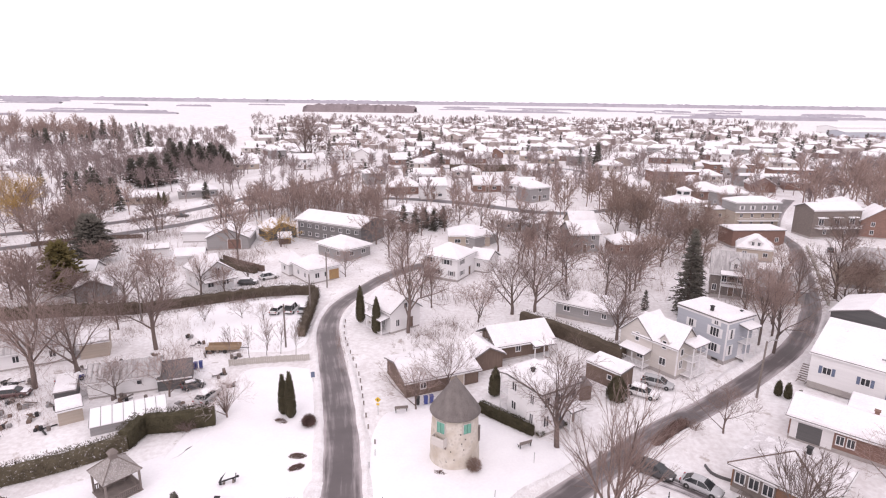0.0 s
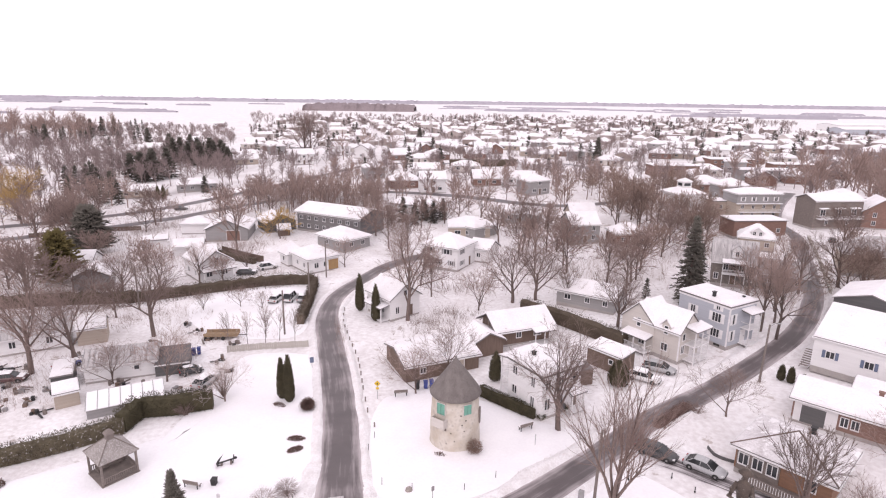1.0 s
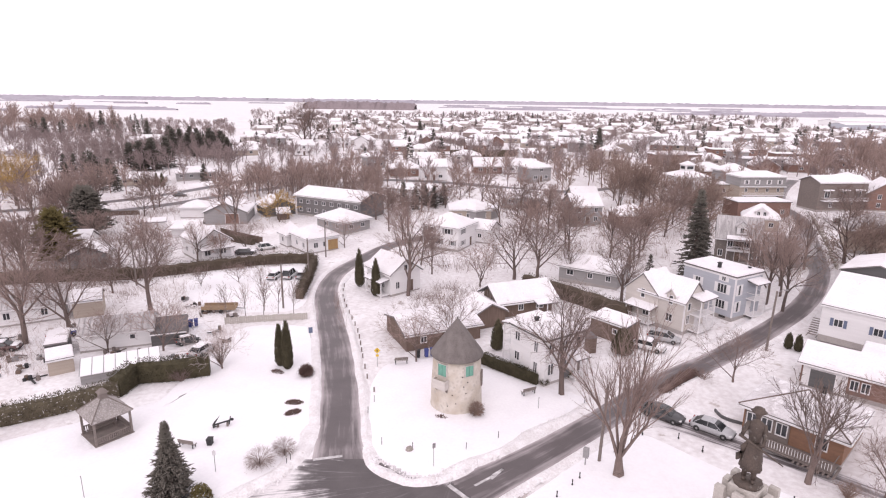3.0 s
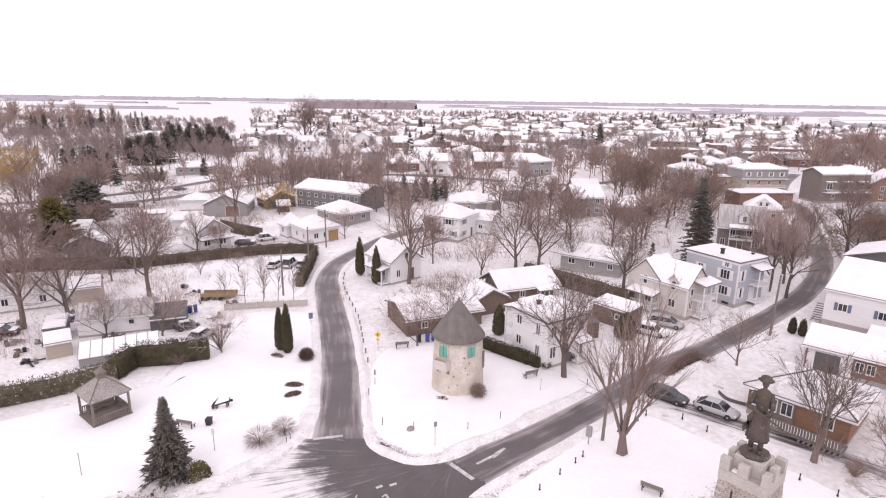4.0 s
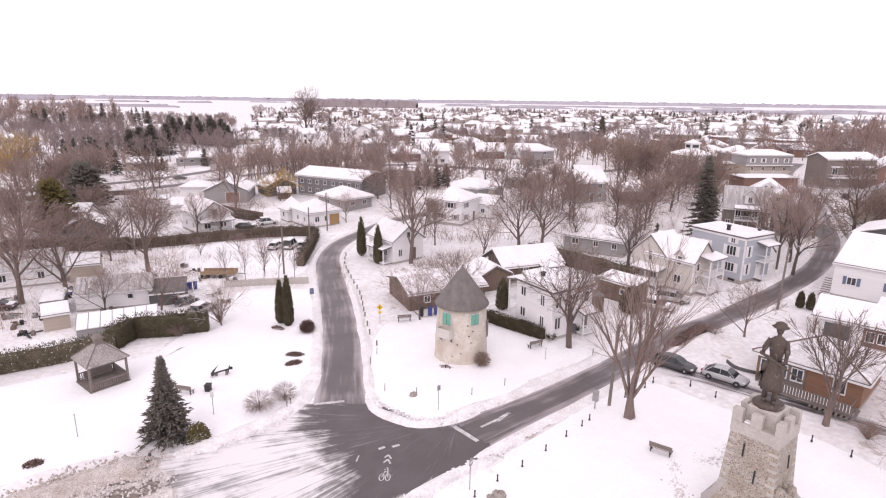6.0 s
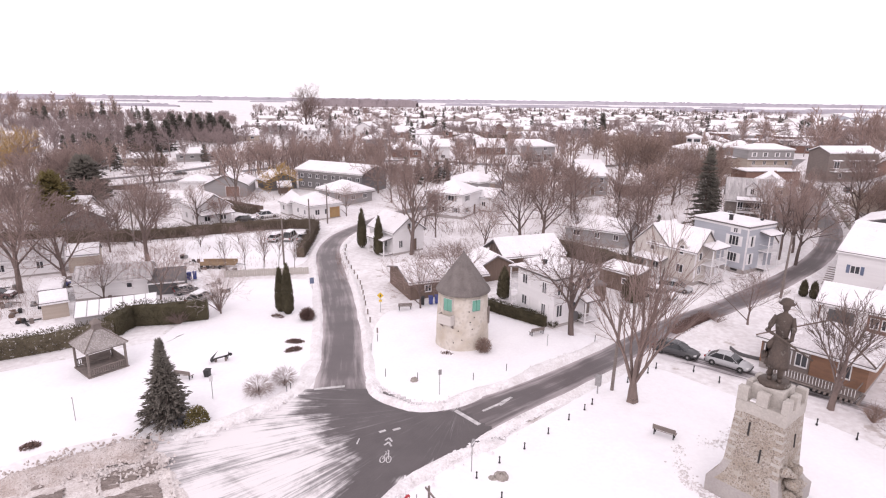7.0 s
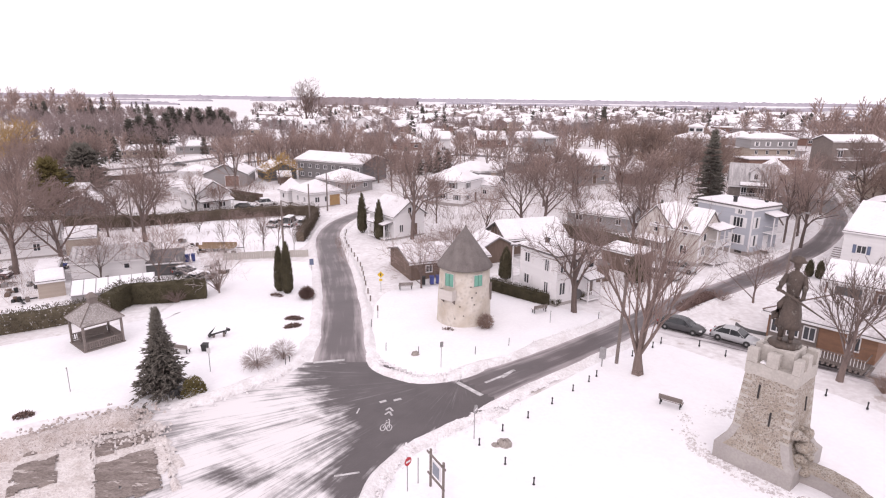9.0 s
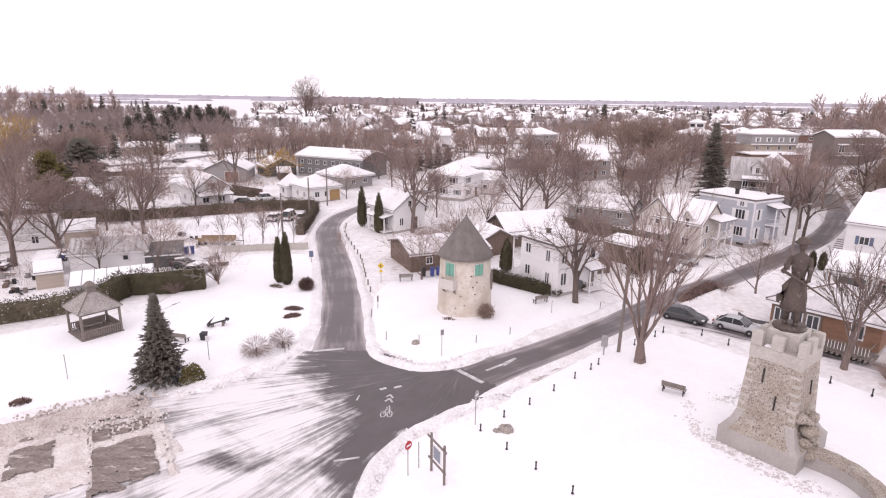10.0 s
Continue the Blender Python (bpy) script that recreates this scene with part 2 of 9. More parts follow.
GRAVEL_SNOW = mat("gritty_snow", (0.46, 0.385, 0.35), (0.68, 0.62, 0.6), 1.1, 0.9, 0.9, 6.0, spots=(0.3, 0.24, 0.215), spot_scale=11, spot_cut=0.56, spec=0.2, dist=0.2)
GRIT_PALE = mat("sanded_snow", (0.8, 0.75, 0.73), (0.56, 0.495, 0.47), 1.1, 0.9, 1.0, 6.0, spots=(0.42, 0.36, 0.335), spot_scale=5, spot_cut=0.62, spec=0.2, dist=0.15)
# grey tone paints in the shade of the footprints on the lawn
TRODDEN_SHADE = mat("shade_grey_path_snow", (0.7, 0.66, 0.66), (0.5, 0.46, 0.455), 1.4, 0.8, 0.8, 6.0, spots=(0.82, 0.8, 0.81), spot_scale=2.2, spot_cut=0.5, spec=0.2, dist=0.1)
FROST_ROOF = mat("thin_roof_snow", (0.72, 0.69, 0.7), (0.5, 0.465, 0.47), 0.6, 0.75, 0.3, 5.0, spots=(0.8, 0.78, 0.79), spot_scale=0.7, spot_cut=0.54, spec=0.2)
SLUSH = mat("dirty_slush", (0.17, 0.135, 0.12), (0.36, 0.305, 0.28), 1.5, 0.8, 1.0, 9.0, spots=(0.58, 0.52, 0.49), spot_scale=1.2, spot_cut=0.6, stretch=(0.5, 1.8, 1), turn=-0.45, dist=0.12)
ROAD = road_mat("asphalt_road", 0.5, asphalt=(0.066, 0.056, 0.057), soft=0.46, edge=1.7)
JUNCTION = junction_mat("cleared_junction", (0.068, 0.059, 0.06), (0.77, 0.735, 0.74))
ROAD_SLUSH = road_mat("slushy_asphalt", 0.56, asphalt=(0.075, 0.065, 0.067), slush=(0.72, 0.68, 0.69), soft=0.18)
ROAD_PACKED = road_mat("packed_snow_road", 0.66, slush=(0.8, 0.77, 0.78), soft=0.3, asphalt=(0.09, 0.08, 0.082), streak_turn=radians(-38), by_uv=False)
ROAD_FAR = road_mat("far_road", 0.42)
PAINT = mat("road_paint", (0.68, 0.66, 0.66), (0.36, 0.34, 0.34), 2.0, 0.7, 0.1, 20)
BARK = mat("bark", (0.2, 0.152, 0.136), (0.135, 0.103, 0.092), 1.5, 0.9, 0.6, 12, vary=0.25, stretch=(3, 3, 0.6))
TWIG = mat("twigs", (0.34, 0.25, 0.222), (0.25, 0.185, 0.165), 0.4, 0.9, 0, 3, vary=0.25)
TWIG_RED = mat("reddish_twigs", (0.34, 0.245, 0.205), (0.265, 0.192, 0.162), 0.4, 0.9, 0, 3, vary=0.2)
TWIG_DARK = mat("dark_twigs", (0.22, 0.165, 0.145), (0.15, 0.113, 0.1), 0.5, 0.9, 0, 4, vary=0.15)
TWIG_GREY = mat("greyish_twigs", (0.42, 0.345, 0.32), (0.32, 0.26, 0.245), 0.6, 0.9, 0, 4, vary=0.1)
TWIG_PALE = mat("pale_twigs", (0.66, 0.58, 0.56), (0.5, 0.42, 0.4), 0.6, 0.9, 0, 4, vary=0.1)
TWIG_GOLD = mat("willow_twigs", (0.52, 0.34, 0.13), (0.43, 0.28, 0.1), 0.4, 0.9, 0, 3, vary=0.1)
# twigs of the far trees: a greyer tint stands in for distance haze
TWIG_HAZY = mat("haze_greyed_twigs", (0.34, 0.265, 0.255), (0.26, 0.205, 0.198), 0.02, 0.9, 0, 0.3)
NEEDLE = mat("spruce_needles", (0.165, 0.152, 0.13), (0.1, 0.092, 0.08), 0.8, 0.85, 0, 6, vary=0.2)
NEEDLE_BLUE = mat("blue_spruce_needles", (0.235, 0.218, 0.19), (0.105, 0.09, 0.076), 1.2, 0.85, 0, 8)
NEEDLE_DEAD = mat("bronzed_needles", (0.19, 0.155, 0.06), (0.12, 0.098, 0.042), 1.0, 0.85, 0, 6)
CEDAR = mat("cedar_foliage", (0.115, 0.1, 0.06), (0.07, 0.06, 0.038), 1.1, 0.9, 0, 8, vary=0.15)
CEDAR_BROWN = mat("winter_cedar_hedge", (0.135, 0.105, 0.078), (0.09, 0.07, 0.054), 0.7, 0.9, 0, 6)
CEDAR_SNOW = mat("snow_flecked_cedar", (0.15, 0.125, 0.085), (0.1, 0.083, 0.058), 0.7, 0.9, 0, 6, spots=(0.72, 0.69, 0.69), spot_scale=3.2, spot_cut=0.6)
LEAF_DRY = mat("dry_leaves", (0.22, 0.145, 0.125), (0.15, 0.1, 0.088), 1.5, 0.9, 0, 8)
PLASTER = stone_mat("lime_rendered_rubble", [(0, (0.5, 0.455, 0.41)), (1, (0.58, 0.535, 0.49)), (0.5, (0.55, 0.49, 0.43)), (0.85, (0.46, 0.415, 0.37))], (0.65, 0.6, 0.545), 0.42, 0.7, 0.3)
FIELDSTONE = stone_mat("fieldstone", [(0, (0.2, 0.165, 0.14)), (1, (0.46, 0.42, 0.38)), (0.45, (0.36, 0.3, 0.25)), (0.75, (0.22, 0.185, 0.16))], (0.47, 0.43, 0.39), 0.12, 0.55)
CONCRETE = mat("weathered_concrete", (0.42, 0.39, 0.37), (0.34, 0.31, 0.3), 0.7, 0.85, 0.3, 7, spots=(0.28, 0.25, 0.24), spot_scale=0.8, spot_cut=0.66)
LIMESTONE = mat("pale_limestone", (0.5, 0.465, 0.43), (0.4, 0.37, 0.34), 1.0, 0.85, 0.3, 8)
BRONZE = mat("weathered_bronze", (0.13, 0.1, 0.084), (0.08, 0.064, 0.056), 1.5, 0.6, 0.3, 9, metal=0.35, spots=(0.22, 0.2, 0.18), spot_scale=1.6, spot_cut=0.6)
SHINGLE = mat("cedar_shingle", (0.22, 0.195, 0.185), (0.14, 0.123, 0.117), 1.3, 0.9, 0.5, 14, stretch=(1, 1, 0.3))
SHINGLE_FROST = mat("frosted_shingle", (0.36, 0.325, 0.31), (0.24, 0.215, 0.205), 0.9, 0.9, 0.5, 9, spots=(0.46, 0.43, 0.42), spot_scale=7, spot_cut=0.53)
SHINGLE_GREY = mat("asphalt_shingle", (0.18, 0.165, 0.165), (0.13, 0.12, 0.12), 0.6, 0.9, 0.3, 16, vary=0.25)
SHINGLE_BROWN = mat("brown_shingle", (0.17, 0.125, 0.105), (0.12, 0.09, 0.08), 0.6, 0.9, 0.3, 16, vary=0.2)
METAL_ROOF = mat("frosted_metal_roof", (0.6, 0.57, 0.57), (0.3, 0.28, 0.28), 0.5, 0.6, 0.15, 8, stretch=(5, 0.5, 1), spots=(0.27, 0.25, 0.25), spot_scale=0.6, spot_cut=0.58)
WHITE = mat("white_siding", (0.78, 0.765, 0.77), (0.7, 0.685, 0.69), 0.5, 0.7, 0.25, 30, stretch=(0.3, 0.3, 6))
WHITE_TRIM = mat("white_trim", (0.8, 0.785, 0.79), (0.72, 0.7, 0.71), 1.0, 0.6, 0.05)
CREAM = mat("cream_siding", (0.62, 0.575, 0.54), (0.54, 0.5, 0.47), 0.5, 0.75, 0.25, 30, stretch=(0.3, 0.3, 6))
BLUEGREY = mat("pale_blue_siding", (0.47, 0.485, 0.53), (0.4, 0.415, 0.46), 0.5, 0.75, 0.25, 30, stretch=(0.3, 0.3, 6))
GREY = mat("grey_siding", (0.36, 0.345, 0.345), (0.29, 0.28, 0.28), 0.5, 0.75, 0.25, 30, stretch=(0.3, 0.3, 6))
GREY_DARK = mat("dark_grey_siding", (0.14, 0.135, 0.135), (0.1, 0.098, 0.1), 0.5, 0.75, 0.25, 30, stretch=(0.3, 0.3, 6))
OCHRE = mat("faded_ochre_paint", (0.36, 0.25, 0.15), (0.27, 0.2, 0.145), 1.5, 0.8, 0.3, 9, spots=(0.55, 0.48, 0.44), spot_scale=2.5, spot_cut=0.6)
GREY_MID = mat("slate_siding", (0.21, 0.2, 0.2), (0.16, 0.153, 0.155), 0.5, 0.75, 0.25, 30, stretch=(0.3, 0.3, 6))
STONE_DARK = mat("dark_stone_wall", (0.22, 0.19, 0.175), (0.155, 0.135, 0.125), 1.5, 0.9, 0.5, 6, spots=(0.3, 0.27, 0.25), spot_scale=2.5, spot_cut=0.58)
TAN = mat("tan_siding", (0.48, 0.41, 0.35), (0.4, 0.34, 0.29), 0.5, 0.8, 0.25, 30, stretch=(0.3, 0.3, 6))
STONE_GREY = mat("grey_stone_wall", (0.36, 0.32, 0.29), (0.26, 0.23, 0.21), 1.5, 0.9, 0.5, 6, spots=(0.45, 0.41, 0.38), spot_scale=2.5, spot_cut=0.56)
BRICK = mat("red_brick", (0.27, 0.165, 0.135), (0.2, 0.125, 0.105), 1.2, 0.9, 0.4, 14, stretch=(1, 1, 3))
BRICK_ORANGE = mat("orange_brick", (0.3, 0.17, 0.11), (0.23, 0.135, 0.095), 1.2, 0.9, 0.4, 14, stretch=(1, 1, 3))
WOOD_GREY = mat("weathered_wood", (0.25, 0.21, 0.19), (0.17, 0.145, 0.135), 1.2, 0.9, 0.4, 12, stretch=(1, 1, 4))
WOOD_BROWN = mat("brown_boards", (0.2, 0.145, 0.115), (0.14, 0.1, 0.085), 1.0, 0.85, 0.4, 12, stretch=(4, 4, 0.5))
WOOD_ORANGE = mat("varnished_wood", (0.4, 0.26, 0.12), (0.3, 0.19, 0.1), 1.0, 0.7, 0.3, 12)
GREEN_PAINT = mat("green_shutter_paint", (0.2, 0.43, 0.345), (0.155, 0.36, 0.285), 2.0, 0.8, 0.1, 15)
BLUE_PAINT = mat("blue_shutter_paint", (0.17, 0.2, 0.29), (0.13, 0.16, 0.235), 2.0, 0.7, 0.1, 15)
BLUE_PLASTIC = mat("blue_plastic", (0.06, 0.08, 0.26), (0.05, 0.065, 0.2), 2.0, 0.5, 0.05)
BLACK = mat("black_metal", (0.03, 0.03, 0.032), (0.05, 0.048, 0.048), 3.0, 0.6, 0.1)
DARK = mat("dark_opening", (0.035, 0.032, 0.032), (0.05, 0.045, 0.045), 2.0, 0.8, 0.1)
STEEL = mat("galvanised_steel", (0.38, 0.37, 0.37), (0.3, 0.29, 0.29), 3.0, 0.5, 0.1, metal=0.5)
RED = mat("sign_red", (0.5, 0.05, 0.06), (0.42, 0.05, 0.06), 3.0, 0.5, 0.03)
YELLOW = mat("sign_yellow", (0.72, 0.48, 0.05), (0.64, 0.43, 0.05), 3.0, 0.5, 0.03)
BOARD_BLUE = mat("board_slate", (0.2, 0.22, 0.26), (0.28, 0.3, 0.34), 6.0, 0.6, 0.03)
RUBBER = mat("tyre_rubber", (0.03, 0.03, 0.03), (0.05, 0.05, 0.05), 6.0, 0.9, 0.1)
SILVER = mat("silver_car_paint", (0.43, 0.43, 0.44), (0.39, 0.39, 0.4), 1.0, 0.3, 0.0, spec=0.6)
CHARCOAL = mat("charcoal_car_paint", (0.05, 0.05, 0.055), (0.065, 0.063, 0.065), 1.0, 0.3, 0.0, spec=0.6)
BROWN_CAR = mat("maroon_car_paint", (0.12, 0.06, 0.06), (0.1, 0.05, 0.05), 1.0, 0.35, 0.0, spec=0.6)
WHITE_CAR = mat("white_car_paint", (0.7, 0.69, 0.69), (0.64, 0.63, 0.63), 1.0, 0.35, 0.0, spec=0.6)
GLASS = glass_mat("window_glass", (0.05, 0.052, 0.058))
GLASS_CAR = glass_mat("car_glass", (0.03, 0.033, 0.036))
LAMP_RED = glass_mat("tail_lamp", (0.3, 0.02, 0.02))
LAMP_CLEAR = glass_mat("head_lamp", (0.6, 0.6, 0.6))


# ---- building blocks ----
def terrace(x, y):
    """How far the land has risen towards the old town, a gentle terrace north and east of the streets."""
    u = (y + (1.5 * x if x > 0 else 0.5 * x) - 90) / 240
    u = min(1.0, max(0.0, u))
    return 6.5 * u * u * (3 - 2 * u)


def gz(x, y):
    """Height of the ground: it rises a little towards the east, and on the terrace."""
    return 0.9 * math.tanh(x / 45) + terrace(x, y)


def seat(x, y):
    """Slides a place of the level plan along the mid-descent camera's sight line onto the rising ground: x, y, and the
    scale that keeps its size in the camera's view.
    """
    s = 1.0
    if y + (1.5 * x if x > 0 else 0.5 * x) > 60:
        level = 0.9 * math.tanh(x / 45)
        for _ in range(14):
            # 30 and 0.3: the camera's height and y halfway down, so places fit its view
            s = (30 - gz(x * s, 0.3 + (y - 0.3) * s)) / (30 - level)
    return x * s, 0.3 + (y - 0.3) * s, s


class MB:
    """Collects vertices and faces of one mesh."""

    def __init__(self):
        self.v, self.f = [], []

    def add(self, verts, faces):
        k = len(self.v)
        self.v += [tuple(p) for p in verts]
        self.f += [tuple(i + k for i in q) for q in faces]
        return self

    def box(self, x, y, z, sx, sy, sz, rz=0.0, top=1.0, bevel=0.0):
        """A box whose base centre is x, y, z; its top may be narrower, its upper edges bevelled."""
        c, s = math.cos(rz), math.sin(rz)
        rings = [(0, 1.0, 0), (sz, top, 0)] if not bevel else [(0, 1.0, 0), (sz - bevel, top, 0), (sz, top, bevel)]
        vs, fs = [], []
        for h, k, ins in rings:
            a, b = sx / 2 * k - ins, sy / 2 * k - ins
            for px, py in ((-a, -b), (a, -b), (a, b), (-a, b)):
                vs.append((x + px * c - py * s, y + px * s + py * c, z + h))
        for r in range(len(rings) - 1):
            for i in range(4):
                j = (i + 1) % 4
                fs.append((r * 4 + i, r * 4 + j, r * 4 + 4 + j, r * 4 + 4 + i))
        k = (len(rings) - 1) * 4
        fs += [(3, 2, 1, 0), (k, k + 1, k + 2, k + 3)]
        return self.add(vs, fs)

    def tube(self, pts, radii, n=6, cap=True):
        """A tube along points."""
        pts = [Vector(p) for p in pts]
        vs, fs = [], []
        for i, p in enumerate(pts):
            d = (pts[min(i + 1, len(pts) - 1)] - pts[max(i - 1, 0)]).normalized()
            u = d.orthogonal().normalized() if abs(d.z) < 0.9 else d.cross(Vector((0, 1, 0))).normalized()
            w = d.cross(u)
            r = radii[i] if hasattr(radii, "__len__") else radii
            for k in range(n):
                a = 2 * math.pi * k / n
                vs.append(p + (u * math.cos(a) + w * math.sin(a)) * r)
        for i in range(len(pts) - 1):
            for k in range(n):
                j = (k + 1) % n
                fs.append((i * n + k, i * n + j, i * n + n + j, i * n + n + k))
        if cap:
            fs += [tuple(reversed(range(n))), tuple(range((len(pts) - 1) * n, len(pts) * n))]
        return self.add(vs, fs)

    def lathe(self, profile, n=24, x=0.0, y=0.0, z=0.0, sx=1.0, sy=1.0, wob=0.0):
        vs, fs = [], []
        for i, (r, h) in enumerate(profile):
            for k in range(n):
                a = 2 * math.pi * k / n
                q = r * (1 + wob * noise.noise((math.cos(a) * 2 + x, math.sin(a) * 2 + y, h * 1.3)))
                vs.append((x + q * math.cos(a) * sx, y + q * math.sin(a) * sy, z + h))
        for i in range(len(profile) - 1):
            for k in range(n):
                j = (k + 1) % n
                fs.append((i * n + k, i * n + j, i * n + n + j, i * n + n + k))
        fs += [tuple(reversed(range(n))), tuple(range((len(profile) - 1) * n, len(profile) * n))]
        return self.add(vs, fs)

    def prism(self, outline, a, b, axis="y"):
        """A 2D outline (u, z) drawn out along an axis from a to b."""
        n = len(outline)
        if axis == "y":
            vs = [(u, a, h) for u, h in outline] + [(u, b, h) for u, h in outline]
        elif axis == "x":
            vs = [(a, u, h) for u, h in outline] + [(b, u, h) for u, h in outline]
        else:
            vs = [(u, h, a) for u, h in outline] + [(u, h, b) for u, h in outline]
        fs = [tuple(range(n)), tuple(reversed(range(n, 2 * n)))]
        fs += [(i, i + n, (i + 1) % n + n, (i + 1) % n) for i in range(n)]
        return self.add(vs, fs)

    def mesh(self, name, smooth=False):
        me = bpy.data.meshes.new(name)
        me.from_pydata(self.v, [], self.f)
        if smooth:
            me.polygons.foreach_set("use_smooth", [True] * len(me.polygons))
        return me


def right_way(me):
    bm = bmesh.new()
    bm.from_mesh(me)
    bmesh.ops.recalc_face_normals(bm, faces=bm.faces)
    bm.to_mesh(me)
    bm.free()
    return me


def part(name, mb, material, parent=None, label="", at=None, smooth=False, fix=True):
    """One mesh object under a thing or a part."""
    me = mb
    if isinstance(mb, MB):
        me = mb.mesh(name, smooth)
        if fix:
            right_way(me)
    if not me.materials:
        me.materials.append(material)
    ob = new(name, me)
    if parent is not None:
        ob.parent = parent
    if at is not None:
        ob.matrix_basis = at
    return tagged(ob, label)


def thing(name, x, y, rz=0.0, label="", category="", group="", kind="", z=None, sink=0.0):
    ob = new(name)
    ob.empty_display_size = 0.5
    x, y, k = seat(x, y)
    ob.matrix_basis = pose(x, y, (gz(x, y) if z is None else z) - sink, 0, 0, rz)
    ob.scale = (k, k, k)
    return tagged(ob, label, category, group, kind)


def arrays_mesh(name, v, f):
    """A mesh from arrays of vertices and of faces that all have the same number of corners."""
    me = bpy.data.meshes.new(name)
    f = np.asarray(f, dtype=np.int32)
    me.vertices.add(len(v))
    me.vertices.foreach_set("co", np.asarray(v, dtype=np.float32).ravel())
    n, k = f.shape
    me.loops.add(n * k)
    me.loops.foreach_set("vertex_index", f.ravel())
    me.polygons.add(n)
    me.polygons.foreach_set("loop_start", np.arange(0, n * k, k, dtype=np.int32))
    me.update(calc_edges=True)
    return me


def spline(ctrl, step):
    """Points every step metres along a Catmull-Rom curve through the control rows, whose columns are all eased."""
    c = np.array(ctrl, float)
    c = np.vstack([2 * c[0] - c[1], c, 2 * c[-1] - c[-2]])
    out = []
    for i in range(1, len(c) - 2):
        n = max(2, int(np.linalg.norm(c[i + 1, :2] - c[i, :2]) / step))
        for t in np.arange(n) / n:
            a, b, d, e = c[i - 1:i + 3]
            out.append(0.5 * (2 * b + (d - a) * t + (2 * a - 5 * b + 4 * d - e) * t * t + (3 * b - a - 3 * d + e) * t ** 3))
    out.append(c[-2])
    return np.array(out)


def sides(line):
    """Unit normals to the left of a line of points."""
    t = np.gradient(line[:, :2], axis=0)
    t /= np.linalg.norm(t, axis=1)[:, None]
    return np.c_[-t[:, 1], t[:, 0]]


# ---- foliage ----
def sprays(points, ways, length, width, rng):
    """Small four-sided blades at points, each pointing its way."""
    n = len(points)
    ways = ways / (np.linalg.norm(ways, axis=1)[:, None] + 1e-9)
    r = rng.normal(size=(n, 3))
    u = np.cross(ways, r)
    u /= np.linalg.norm(u, axis=1)[:, None] + 1e-9
    w = np.cross(ways, u)
    ln = (length * rng.uniform(0.6, 1.3, n))[:, None]
    wd = (width * rng.uniform(0.6, 1.3, n))[:, None]
    a = points + u * wd
    b = points - u * wd * 0.6 + w * wd * 0.7
    c = points - u * wd * 0.6 - w * wd * 0.7
    d = points + ways * ln
    v = np.stack([a, b, c, d], 1).reshape(-1, 3)
    k = (np.arange(n) * 4)[:, None, None]
    f = (np.array([[0, 1, 3], [1, 2, 3], [2, 0, 3], [0, 2, 1]])[None] + k).reshape(-1, 3)
    return v, f


def join(parts):
    vs, fs, k = [], [], 0
    for v, f in parts:
        vs.append(v)
        fs.append(np.asarray(f) + k)
        k += len(v)
    return np.concatenate(vs), np.concatenate(fs)


def stick_arrays(segs, n=3):
    """Tapered sticks, as triangles, from rows of start, end, radius, end radius."""
    s = np.array(segs, float)
    p, q, r0, r1 = s[:, 0:3], s[:, 3:6], s[:, 6:7], s[:, 7:8]
    d = q - p
    d /= np.linalg.norm(d, axis=1)[:, None] + 1e-9
    ref = np.where(np.abs(d[:, 2:3]) > 0.9, [[1.0, 0, 0]], [[0, 0, 1.0]])
    u = np.cross(d, ref)
    u /= np.linalg.norm(u, axis=1)[:, None]
    w = np.cross(d, u)
    ring = [u * math.cos(2 * math.pi * k / n) + w * math.sin(2 * math.pi * k / n) for k in range(n)]
    v = np.stack([p + g * r0 for g in ring] + [q + g * r1 for g in ring], 1).reshape(-1, 3)
    base = (np.arange(len(s)) * 2 * n)[:, None, None]
    tri = np.array([t for k in range(n) for t in ((k, (k + 1) % n, n + (k + 1) % n), (k, n + (k + 1) % n, n + k))])
    return v, (tri[None] + base).reshape(-1, 3)


def spike_arrays(segs):
    """Three-sided twigs that run out to a point, from rows of start, end, radius."""
    s = np.array(segs, float)
    p, q, r = s[:, 0:3], s[:, 3:6], s[:, 6:7]
    d = q - p
    d /= np.linalg.norm(d, axis=1)[:, None] + 1e-9
    ref = np.where(np.abs(d[:, 2:3]) > 0.9, [[1.0, 0, 0]], [[0, 0, 1.0]])
    u = np.cross(d, ref)
    u /= np.linalg.norm(u, axis=1)[:, None]
    w = np.cross(d, u)
    ring = [u * math.cos(2 * math.pi * k / 3) + w * math.sin(2 * math.pi * k / 3) for k in range(3)]
    v = np.stack([p + g * r for g in ring] + [q], 1).reshape(-1, 3)
    base = (np.arange(len(s)) * 4)[:, None, None]
    return v, (np.array([[0, 1, 3], [1, 2, 3], [2, 0, 3]])[None] + base).reshape(-1, 3)


